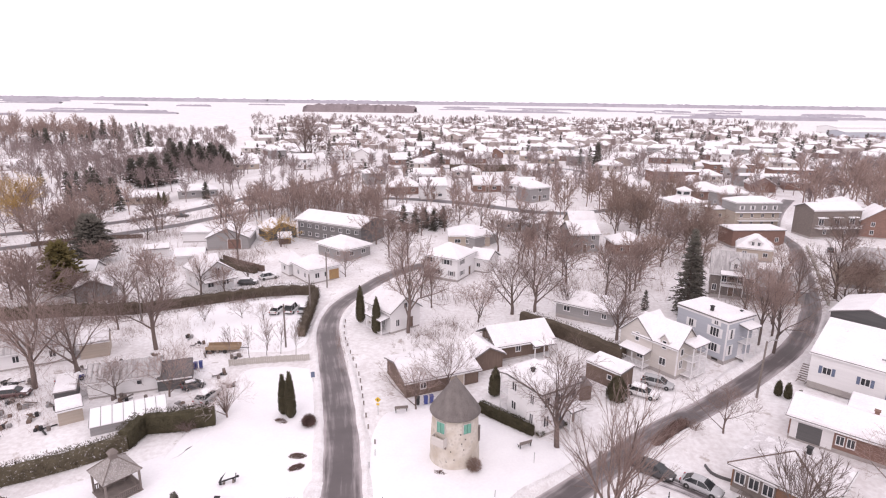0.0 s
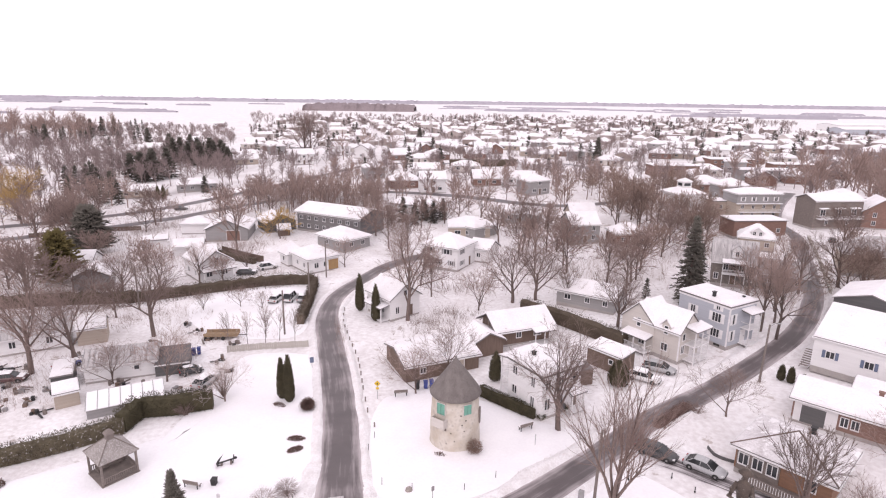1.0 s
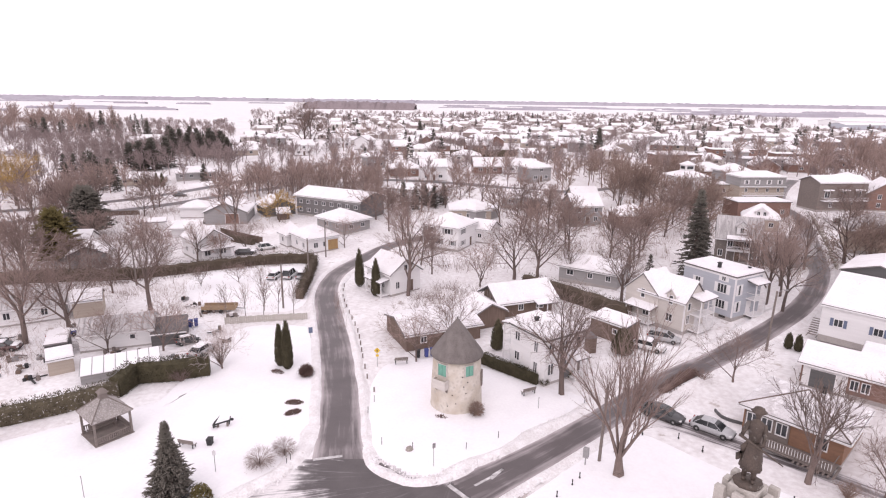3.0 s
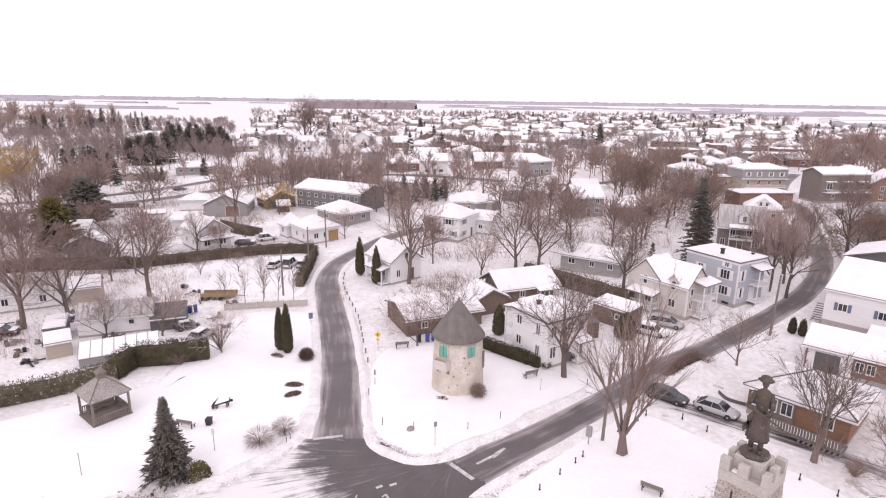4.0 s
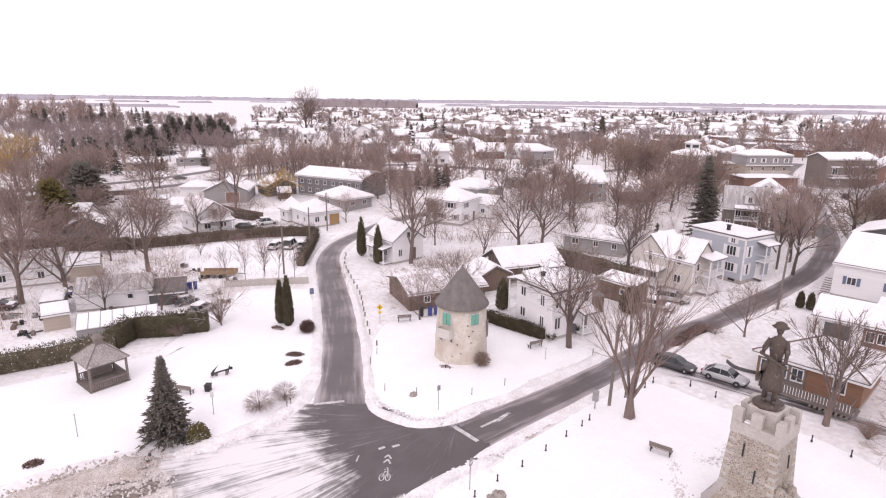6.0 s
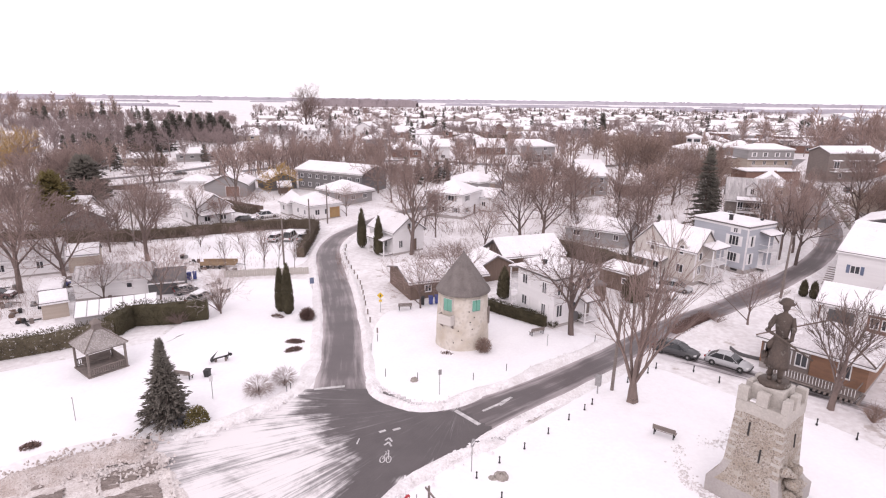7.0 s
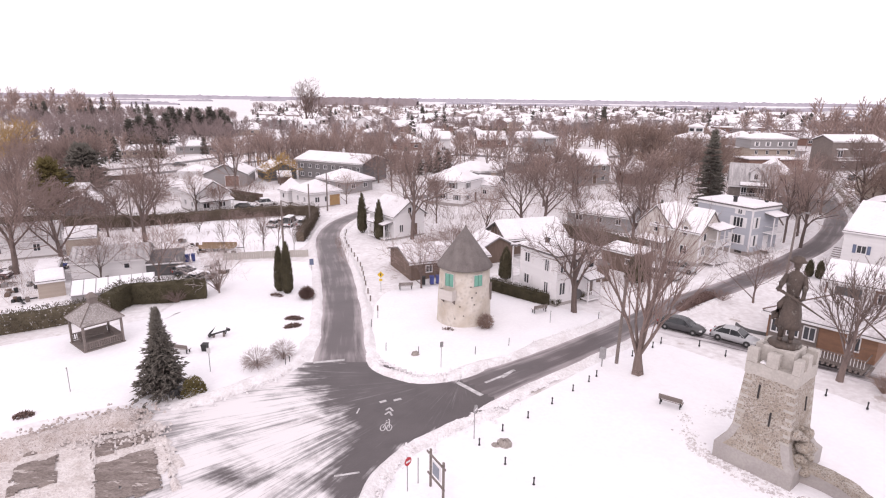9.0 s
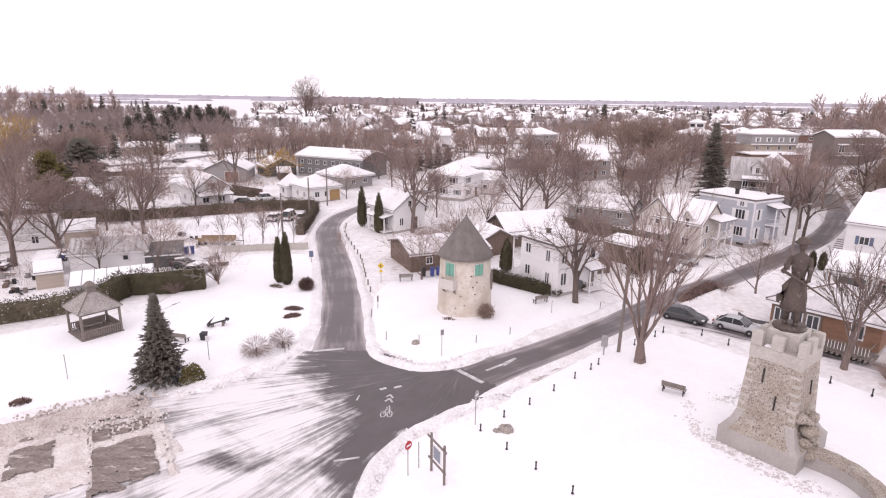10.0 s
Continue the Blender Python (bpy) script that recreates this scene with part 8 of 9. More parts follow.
# ---- the cluttered yards ----
house(-46.8, 78.7, 20, 9.4, 6.0, 2.5, "gable", 1.3, WHITE, "white mobile home with a snowy roof", ridge="x", base=0.3, over=0.25, snow=0.12, snow_mat=METAL_ROOF, roof=METAL_ROOF, name="mobile_home", wins=(("f", 2.0, 1.3, 0.8, 0.8, 1),))
house(-40.1, 79.9, 20, 4.6, 5.0, 1.7, "shed", 0.7, GREY_DARK, "dark grey lean-to with a bare sheet roof", base=0, over=0.12, snow=0, name="shed", category="shed")
gh = thing("low_greenhouse", -41.5, 69.2, 28, "long low shelter under white ribbed plastic sheeting", "greenhouse")
part("frame_wall", MB().box(0, 0, -0.2, 9.0, 4.6, 1.45), GREY, gh)
part("sheeting", MB().prism([(-2.5, 1.25), (1.2, 2.0), (2.5, 1.25), (2.5, 1.35), (1.2, 2.12), (-2.5, 1.35)], -4.6, 4.6, "x"), SNOW, gh)
for k in range(8):
    part("rib", MB().prism([(-2.55, 1.3), (1.2, 2.06), (2.55, 1.3), (2.55, 1.4), (1.2, 2.17), (-2.55, 1.4)], -4.6 + k * 1.3, -4.53 + k * 1.3, "x"), STEEL, gh)
house(-67.5, 87.4, 29, 12.5, 7.0, 2.9, "gable", 1.9, WHITE, "white cottage with a grey ribbed metal roof", roof=METAL_ROOF, snow=0.05, snow_mat=METAL_ROOF, ridge="x", base=0.3, wins=(("f", 3.4, 1.1, 1.0, 1.2, 2), ("f", -1.5, 1.1, 1.0, 1.2, 2)))
house(-58.3, 90.2, 26, 4.2, 4.6, 2.7, "gable", 1.2, TAN, "tan board shed with thin snow on its roof", ridge="x", base=0, snow=0.08, over=0.2, name="shed", category="shed")
house(-49.6, 69.4, 34, 2.8, 3.0, 2.1, "gable", 0.8, TAN, "small tan garden shed with snow on its roof", ridge="x", base=0, snow=0.2, over=0.2, name="shed", category="shed")
house(-53.4, 74.8, 28, 2.6, 5.0, 2.1, "flat", 0, GREY_DARK, "dark flat-roofed shed under snow", base=0, snow=0.24, over=0.15, name="shed", category="shed")
house(-74.5, 118, 20, 7, 6, 3.0, "gable", 1.6, GREY, "grey shed house with a snowy roof", ridge="y", base=0, snow=0.22)
house(-84, 127, 10, 9, 7, 3.2, "gable", 2.0, WHITE, "white cottage with a snowy roof", ridge="x", base=0.3, snow=0.22, wins=(("f", -2, 1.2, 1, 1.2, 2), ("f", 2, 1.2, 1, 1.2, 2)))
house(-66, 146, 15, 7, 5, 2.4, "gable", 1.2, WHITE, "low white outbuilding with a snowy roof", ridge="x", base=0, snow=0.24)
house(-78, 152, 25, 6, 5, 2.4, "flat", 0, WHITE, "flat-roofed white outbuilding under snow", base=0, snow=0.24)
house(-60, 141, 30, 5, 4, 2.2, "gable", 1.0, GREY_DARK, "dark shed with a snowy roof", ridge="x", base=0, snow=0.24, name="shed", category="shed")
house(-122.7, 235.3, 14, 16, 9, 3.0, "hip", 1.6, TAN, "tan bungalow with a snowy hip roof", base=0.3, snow=0.26, wins=tuple(("f", u, 1.2, 1.5, 1.2, 2) for u in (-6, -2, 2, 6)))
house(-109.9, 255.4, 26, 16, 10, 3.2, "hip", 1.8, GREY, "grey bungalow with a snowy hip roof", base=0.3, snow=0.26, wins=tuple(("f", u, 1.2, 1.5, 1.2, 2) for u in (-6, -2, 2, 6)))


def plank_fence(line, height, label, material=WOOD_GREY, gap=1.9):
    t = thing("fence", 0, 0, 0, label, "fence", z=0)
    pts = spline([(*seat(*p)[:2], 0) for p in line], gap)
    for a, b in zip(pts, pts[1:]):
        L, ang = math.hypot(b[0] - a[0], b[1] - a[1]), math.atan2(b[1] - a[1], b[0] - a[0])
        cx, cy = (a[0] + b[0]) / 2, (a[1] + b[1]) / 2
        part("post", MB().box(a[0], a[1], gz(a[0], a[1]) - 0.3, 0.12, 0.12, height + 0.4, rz=ang), material, t)
        n = max(3, int(L / 0.32))
        me = cached(("board", n, round(L, 1), height, material.name), lambda: right_way(MB().box(0, 0, 0.05, L / n * 0.9, 0.03, height).mesh("board")))
        for k in range(n):
            f = (k + 0.5) / n
            part("board", me, material, t, at=pose(a[0] + (b[0] - a[0]) * f, a[1] + (b[1] - a[1]) * f, gz(cx, cy) + 0.04 * math.sin(k * 2.1), 0, 0, math.degrees(ang)))
        for q in (0.25, 0.75):
            part("rail", MB().box(cx, cy, gz(cx, cy) + height * q, L, 0.08, 0.1, rz=ang), material, t)
    return t


plank_fence([(-34, 85.2), (-29, 86.3), (-21.5, 87.4)], 1.1, "weathered pale board fence at the edge of a yard", LIMESTONE)
plank_fence([(-118, 160), (-104, 168), (-92, 172)], 1.3, "row of dark fence boards in snow", WOOD_BROWN)
plank_fence([(-44, 137), (-50, 141), (-58, 147)], 1.8, "dark board fence between gardens", WOOD_BROWN)

# vehicles
car(28.9, 54.6, -42, SILVER, "silver saloon car parked at the kerb", long=4.35, snow=0)
car(24.7, 57.5, -38, CHARCOAL, "dark charcoal car parked at the kerb")
car(32.6, 78.6, -30, SILVER, "silver estate car parked in a driveway", name="estate_car", tall=1.55, van=True)
car(29.3, 75.6, -34, WHITE_CAR, "white car under snow in a driveway", snow=0.22)
car(-33.0, 109.5, 80, WHITE_CAR, "white car under snow in a car park", group="cars in the yard", snow=0.14)
car(-30.2, 110.0, 82, WHITE_CAR, "white van under snow in a car park", name="van", tall=2.0, van=True, group="cars in the yard", snow=0.14)
car(-27.6, 110.0, 84, SILVER, "silver car under snow in a car park", group="cars in the yard", snow=0.14)
car(-41.5, 132.0, 35, WHITE_CAR, "white pickup under snow beside a bungalow", tall=1.7, snow=0.12)
car(-45.0, 127.6, 10, CHARCOAL, "dark car with snow on its roof", snow=0.12)
car(-33.2, 74.6, 75, SILVER, "old silver car beside a hedge in a yard", snow=0.12)
car(-36.7, 77.9, 35, CHARCOAL, "small old dark car standing in a yard", long=3.3, wide=1.5, tall=1.25, snow=0.05)
car(-61.5, 75.0, 15, BROWN_CAR, "old maroon car half buried in a yard", snow=0.1)
car(-56.0, 79.5, 60, BLUE_PLASTIC, "old blue car half buried in a yard", long=3.8, snow=0.1)
car(-95, 206, 10, CHARCOAL, "dark car parked before a bungalow")
car(118, 170, 60, CHARCOAL, "dark car parked at the kerb")


def clutter(x, y, seed, label, n=7):
    """A heap of boards, drums and boxes with snow on it."""
    rng = random.Random(seed)
    t = thing("scrap_heap", x, y, rng.uniform(0, 180), label, "scrap heap")
    for k in range(n):
        px, py = rng.uniform(-1.2, 1.2), rng.uniform(-0.8, 0.8)
        m = rng.choice((WOOD_GREY, WOOD_BROWN, STEEL, BLACK, WOOD_GREY))
        if k % 3 == 0:
            part("drum", MB().lathe([(0.24, -0.1), (0.25, 0.3), (0.24, 0.6)], 10, x=px, y=py), m, t)
        elif k % 3 == 1:
            part("board", MB().box(px, py, rng.uniform(0.05, 0.4), rng.uniform(1.2, 2.4), 0.25, 0.08, rz=rng.uniform(0, 3)), m, t)
        elif k % 6 == 2:
            part("crate", MB().box(px, py, -0.05, rng.uniform(0.4, 0.8), rng.uniform(0.3, 0.6), rng.uniform(0.25, 0.5), rz=rng.uniform(0, 3), bevel=0.03), m, t)
        else:
            part("snow_lump", boulder(MB(), px, py, 0.1, rng.uniform(0.25, 0.6), seed + k, 0.6), SNOW_BANK, t, smooth=True)
    return t


for i, (x, y) in enumerate(((-59, 69.5), (-62.5, 78.5), (-56, 83), (-52, 85.5), (-44, 86.5), (-41.5, 74.3), (-36, 72.5), (-46, 74.8), (-39, 90), (-34, 89), (-45.5, 97), (-57, 66.5), (-33.5, 82), (-48, 88), (-42, 93.5), (-53.5, 71.8), (-60.5, 72.5), (-70, 84), (-32, 78), (-62, 70), (-58, 72.3), (-64.5, 74), (-55.5, 69.2), (-66, 78.5), (-60, 66), (-57, 63.5), (-51.5, 66.6), (-44.5, 73.6), (-63, 67.5))):
    clutter(x, y, i, "scattered boards, drums and crates in a snowy yard")
tr = thing("yellow_trailer", -37.0, 91.0, 5, "orange and yellow trailer frame standing in a snowy yard", "trailer")
part("bed", MB().box(0, 0, 0.6, 5.5, 1.9, 0.18), OCHRE, tr)
for s in (-0.95, 0.95):
    part("side_board", MB().box(0, s, 0.78, 5.5, 0.06, 0.45), OCHRE, tr)
    part("wheel", MB().lathe([(0.32, -0.1), (0.32, 0.1)], 14), RUBBER, tr, at=pose(0.4, s, 0.32, 90, 0, 0))
part("drawbar", MB().tube([(2.75, 0, 0.6), (4.2, 0, 0.5)], 0.06, 6), BLACK, tr)


# ---- hedges, cedars, conifers and bare trees near by ----
hedge([(-56, 51.5), (-49.5, 55.2), (-43.2, 58.8), (-38.4, 62.6)], 1.5, 2.1, CEDAR_SNOW, "thick clipped cedar hedge flecked with snow", 1, name="cedar_hedge")
hedge([(-38.6, 62.4), (-38.2, 66.0)], 1.6, 2.7, CEDAR, "tall end of a clipped cedar hedge", 2, name="cedar_hedge")
hedge([(-38.0, 66.2), (-33.5, 67.0), (-29.6, 68.2)], 1.6, 2.7, CEDAR, "tall clipped dark cedar hedge", 3, name="cedar_hedge")
hedge([(5.6, 71.6), (8.6, 68.6), (12.2, 65.4)], 1.0, 1.35, CEDAR, "clipped dark cedar hedge beside the white house", 4, 60, name="cedar_hedge")
hedge([(-62, 108.2), (-53.7, 112.2), (-41, 118.6), (-33, 120.8), (-28, 120.8)], 1.7, 2.1, CEDAR_BROWN, "long brown cedar hedge round a yard", 5, 26, name="cedar_hedge", rough=0.16)
hedge([(-27.6, 120.2), (-26.4, 110), (-25.2, 97)], 1.5, 1.9, CEDAR_BROWN, "brown cedar hedge along the street", 6, 26, name="cedar_hedge", rough=0.16)
hedge([(15.5, 103.5), (20.7, 98.4), (25.5, 92.5), (29.8, 86.6)], 1.8, 2.6, CEDAR_BROWN, "tall brown hedge between gardens", 7, 16, name="cedar_hedge")
hedge([(-92, 102), (-78, 106), (-68, 107.6), (-61, 108.6)], 2.0, 2.3, CEDAR_BROWN, "ragged brown hedge between yards", 8, 12, name="cedar_hedge", rough=0.2)
hedge([(26.8, 63.0), (29.5, 65.6), (32.6, 68.3)], 1.2, 0.6, LEAF_DRY, "low hedge of reddish dry shrubs beside the street", 9, 60, name="low_hedge", rough=0.25)
hedge([(-60, 146), (-54, 141), (-46, 136.5)], 1.3, 1.6, CEDAR_BROWN, "dark hedge between gardens", 10, 12, name="cedar_hedge")
hedge([(4, 370), (30, 368), (50, 372)], 3.0, 3.5, CEDAR_BROWN, "long dark hedge beyond the gardens", 11, 3, name="cedar_hedge")
column_cedar(-21.2, 70.6, 6.0, 0.62, "tall columnar cedar with dark bronze foliage", 21, "park cedars")
column_cedar(-20.0, 69.7, 6.8, 0.68, "tall columnar cedar with dark bronze foliage", 22, "park cedars")
column_cedar(-15.5, 104.2, 7.4, 0.85, "dark columnar cedar before a white house", 23, "house cedars")
column_cedar(-11.8, 98.8, 7.0, 0.85, "dark columnar cedar before a white house", 24, "house cedars")
column_cedar(-13.8, 107, 4.0, 0.6, "dark columnar cedar before a white house", 25, "house cedars", 700)
column_cedar(49.4, 76.4, 2.3, 0.5, "small dark conical cedar beside a bungalow", 26, "bungalow cedars", 500)
column_cedar(50.3, 75.5, 2.4, 0.5, "small dark conical cedar beside a bungalow", 27, "bungalow cedars", 500)
column_cedar(51.2, 74.2, 1.9, 0.3, "small dark conical cedar beside a bungalow", 28, "bungalow cedars", 400)
column_cedar(8.0, 75.5, 4.6, 0.9, "broad dark cedar behind the hedge", 29, "", 900)
column_cedar(25.2, 74.2, 3.8, 1.5, "broad dark cedar beside a brown shed", 30, "", 1300)
column_cedar(-113.6, 227.5, 6, 1.0, "dark columnar cedar before a bungalow", 31, "", 400)
column_cedar(-111.6, 228, 6, 1.0, "dark columnar cedar before a bungalow", 32, "", 400)
conifer_thing("blue_spruce", -23.6, 44.4, 7.4, 3.0, NEEDLE_BLUE, "dense blue-grey spruce with drooping boughs", 41, (34, 13, 13, 0.44, 0.1), low=0.03, power=1.32)
low_bush(-20.9, 44.0, 1.1, 1.0, 1.7, NEEDLE_DEAD, "yellow-green evergreen shrub beside the spruce", 311, 700)
conifer_thing("spruce", 49.5, 109.8, 17.6, 4.0, NEEDLE, "tall dark spruce with ragged boughs", 42, (30, 10, 11, 0.8, 0.16), group="tall spruces")
conifer_thing("spruce", 52.4, 113.2, 11.5, 3.0, NEEDLE, "dark spruce with ragged boughs", 43, (22, 8, 8, 0.8, 0.16), group="tall spruces")
conifer_thing("pine", -90.5, 144.3, 12.5, 5.8, NEEDLE, "broad dark pine with a dense rounded crown", 44, (20, 12, 15, 1.3, 0.3), power=0.45, droop=-0.12, low=0.14)
conifer_thing("pine", -83.0, 120.0, 11.5, 5.4, NEEDLE_DEAD, "olive-bronze pine thinned by winter", 45, (18, 11, 12, 1.2, 0.24), power=0.5, droop=-0.12, low=0.12)
conifer_thing("young_spruce", 42.0, 112.5, 4.2, 1.1, NEEDLE, "small young spruce in a snowy garden", 46, (14, 7, 5, 0.4, 0.08))
twig_ball(-15.3, 50.7, 1.25, TWIG_GREY, "clipped leafless round shrub on a short stem", 331, 230, 0.9)
twig_ball(-17.2, 48.9, 1.6, TWIG_GREY, "clipped leafless dome-shaped shrub", 332, 260, 0.66)
twig_ball(-17.1, 67.7, 0.95, LEAF_DRY, "small round shrub with brown leaves", 333, 1300, 0.95)
low_bush(-16.9, 60.8, 1.1, 0.55, 0.45, LEAF_DRY, "low reddish-brown bed of dead plants", 334, 420)
low_bush(-16.5, 58.6, 1.0, 0.55, 0.45, LEAF_DRY, "low reddish-brown bed of dead plants", 335, 420)
low_bush(-32.6, 40.4, 0.75, 0.5, 0.5, LEAF_DRY, "small brown shrub in park snow", 336, 260)
low_bush(-21.0, 68.6, 1.0, 0.5, 0.5, LEAF_DRY, "low dry plants at the foot of the cedars", 337, 160)
low_bush(-46.4, 51.8, 1.2, 1.0, 1.2, LEAF_DRY, "brown rounded shrub before a hedge", 338, 500)
shrub(-32.4, 66.2, 1.5, 1.5, TWIG, "spreading leafless shrub before the hedge", 339, 360)
shrub(36.2, 44.2, 1.3, 1.3, TWIG_RED, "leafless reddish shrub at the foot of a tree", 340, 420)
shrub(33.0, 66.5, 1.2, 1.3, TWIG, "leafless garden shrub beside the street", 341, 300)
shrub(-29.2, 70.8, 1.5, 3.2, TWIG_RED, "upright reddish leafless shrub at the hedge's end", 342, 420)
shrub(12.9, 64.9, 0.6, 0.9, CEDAR, "dark low evergreen against a white house", 343, 500)
shrub(16.2, 67.0, 0.6, 1.1, CEDAR, "dark low evergreen against a white house", 344, 500)

NEAR_TREES = [
    ("small", -3.2, 71.9, 1.0, 20, "many-stemmed bare tree on the mill lawn"), ("big", 14.6, 62.6, 1.08, 80, "bare maple beside a white house"),
    ("maple", 16.9, 47.4, 1.0, 105, "large bare maple with ascending limbs"), ("small", 36.6, 66.0, 1.0, 10, "small bare tree beside the street"),
    ("broad", 39.0, 43.5, 0.6, 130, "bare tree beside the brick house"),
    ("small", 36.0, 37.0, 1.0, 220, "bare tree beside the brick house"), ("small", 50.5, 56.0, 0.9, 30, "bare tree before a bungalow"),
    ("big", -60.1, 77.5, 1.2, 0, "old spreading bare tree in a yard"), ("broad", -56.6, 82.0, 1.15, 90, "old spreading bare tree in a yard"),
    ("big", -48.9, 91.5, 1.15, 160, "old spreading bare tree in a yard"), ("tall", -74, 98, 1.05, 60, "tall bare tree among yards"),
    ("small", -46.0, 131, 1.05, 0, "bare tree before gardens"), ("tall", -52.6, 119.5, 0.72, 15, "slim bare tree before a white house"),
    ("small", -23.4, 133.9, 1.05, 40, "slim bare tree beside the street"), 
    ("small", -46.3, 74.4, 0.95, 80, "small bare tree in a yard"), ("small", -39.1, 75.4, 1.1, 180, "small bare tree in a yard"),
    ("small", -39.0, 106, 0.6, 30, "young bare fruit tree in snow"), ("small", -34.5, 105, 0.55, 70, "young bare fruit tree in snow"), ("small", -45.5, 104, 0.6, 120, "young bare fruit tree in snow"),
    ("tall", -6.0, 98.9, 1.3, 10, "tall bare tree behind the mill"), ("small", 1.2, 77.2, 1.15, 70, "bare tree behind the mill"), ("small", 7.2, 104, 1.25, 120, "bare tree in a garden"),
    ("broad", 14.2, 108.5, 1.1, 30, "spreading bare tree in a garden"), ("broad", 19.0, 110.2, 1.1, 170, "spreading bare tree in a garden"),
    ("broad", 31.5, 96.0, 0.95, 100, "spreading bare tree behind the houses"), ("tall", 24.5, 107, 0.6, 0, "bare tree behind the houses"),
    ("tall", 56.4, 95.2, 1.05, 45, "bare street tree beside the curve"), ("tall", 61.2, 99.4, 0.8, 95, "bare street tree beside the curve"), ("tall", 64.8, 105.8, 0.85, 145, "bare street tree beside the curve"),
    ("big", 88.8, 123.5, 1.2, 20, "large dark bare tree beside the street"), ("tall", 61.5, 110.5, 0.9, 15, "bare tree before an old stone house"), ("tall", 70.5, 114.5, 1.0, 115, "bare tree before an old stone house"), ("tall", 75.5, 116, 0.95, 215, "bare tree before an old stone house"), ("tall", 57.2, 91.6, 0.95, 300, "bare street tree beside the curve"), ("big", 98, 128, 0.8, 80, "large dark bare tree beside the street"),
    ("tall", 38.5, 114, 0.85, 200, "tall bare tree in gardens"), ("mid_c", 36, 120, 0.95, 230, "tall bare tree in gardens"), ("mid_c", 44.0, 125, 0.95, 10, "tall bare tree in gardens"),
    ("mid", -60, 100, 0.7, 40, "bare tree in a yard"), ("mid_b", -80, 92, 0.9, 40, "bare tree in a yard"), ("mid_b", -70, 110, 0.8, 140, "bare tree in a yard"), ("broad", -66, 113.5, 0.85, 200, "spreading bare tree behind a hedge"), ("mid", -60, 117, 0.8, 250, "bare tree behind a hedge"), ("mid_b", -76, 113, 0.85, 300, "bare tree behind a hedge"), ("mid", -48, 121, 0.6, 20, "bare tree behind a hedge"),
    ("mid", -83, 134, 0.8, 70, "bare tree in a yard"), ("mid", -68, 128, 0.8, 10, "bare tree in a yard"),
    ("mid_c", -2, 112, 0.7, 33, "bare tree beside a white house"), ("mid", -4.5, 119, 0.75, 133, "bare tree beside a white house"),
    ("mid_c", -22.1, 189.9, 0.8, 73, "bare tree at the end of a long building"), ("mid_b", -18.1, 184.9, 0.75, 173, "bare tree at the end of a long building"), ("mid_c", -9, 146, 0.9, 33, "tall bare tree beside the street"), ("mid_c", -14.5, 152, 0.85, 93, "tall bare tree beside the street"), ("tall", -10, 141, 0.7, 193, "tall bare tree beside the street"),
    ("mid", 60, 152, 1.05, 40, "bare tree before old houses"), ("mid_c", 66, 163, 0.95, 140, "bare tree before old houses"), ("mid_b", 73, 169, 1.05, 240, "bare tree before old houses"), ("mid", 77, 185, 1.0, 340, "bare tree before old houses"), ("mid_c", 71, 193, 1.0, 80, "bare tree before old houses"),
    ("mid_c", 28, 150, 0.95, 33, "tall bare tree among gardens"), ("mid", 20, 146, 0.9, 63, "bare tree among gardens"), ("mid_b", 36, 158, 0.95, 163, "bare tree among gardens"),
]
for kind, x, y, s, r, lab in NEAR_TREES:
    bare_tree(kind, x, y, s, r, lab, "bare trees")
# slim poplar saplings along the yard's edge
for i, (x, y) in enumerate(((-34.5, 87.6), (-31.8, 88.4), (-28.8, 88.2), (-27.0, 90.0), (-24.2, 89.0), (-29.6, 91.2))):
    bare_tree("slim", x, y, 0.5, i * 50, "slim bare sapling at the edge of a yard", "saplings")
bare_tree("small", -28.6, 69.6, 0.9, 80, "pale bare sapling at the end of a hedge", "saplings", TWIG_PALE)
bare_tree("vase", 34.0, 46.3, 0.95, 60, "dark bare tree before the brick house", "bare trees", TWIG_DARK)
bare_tree("broad", -138, 184, 1.65, 0, "golden weeping willow with bare yellow twigs", "", TWIG_GOLD)
bare_tree("broad", -133, 178, 1.1, 90, "golden weeping willow with bare yellow twigs", "", TWIG_GOLD)
bare_tree("mid_b", -47.3, 163.6, 0.95, 60, "small tree with yellow twigs beside a dark building", "", TWIG_GOLD)
bare_tree("tall", -94, 392, 2.6, 60, "very tall bare poplar above the roofs", "")
bare_tree("mid_c", -90, 395, 2.15, 160, "very tall bare poplar above the roofs", "")

brush("undergrowth", [(-100, 140, 34, 40, 20), (-75, 100, 24, 10, 8), (-52, 185, 34, 10, -15), (-95, 195, 30, 20, 40)], 2800, 61, TWIG, "leafless undergrowth between the yards", 1.0, 3.6)
brush("undergrowth", [(48, 150, 24, 30, 20), (30, 128, 22, 12, 10), (80, 225, 34, 24, 20), (25, 190, 26, 22, 0)], 2600, 62, TWIG_RED, "leafless reddish undergrowth between gardens", 1.0, 4.0)
brush("undergrowth", [(-46, 226, 36, 26, -10), (-6, 122, 8, 6, 0), (6, 116, 10, 4, 0)], 3600, 63, TWIG, "leafless saplings and brush in a grove", 1.0, 5.0)
brush("undergrowth", [(-60, 70, 8, 7, 0), (-62, 74, 9, 9, 0), (-38, 92, 10, 4, 5), (-30.4, 74, 1.6, 5, 0), (-55, 100, 12, 5, 10), (-47, 84.5, 9, 1.5, -8)], 2600, 64, TWIG, "dry weeds and brush in the cluttered yards", 0.4, 1.6, 0.02)
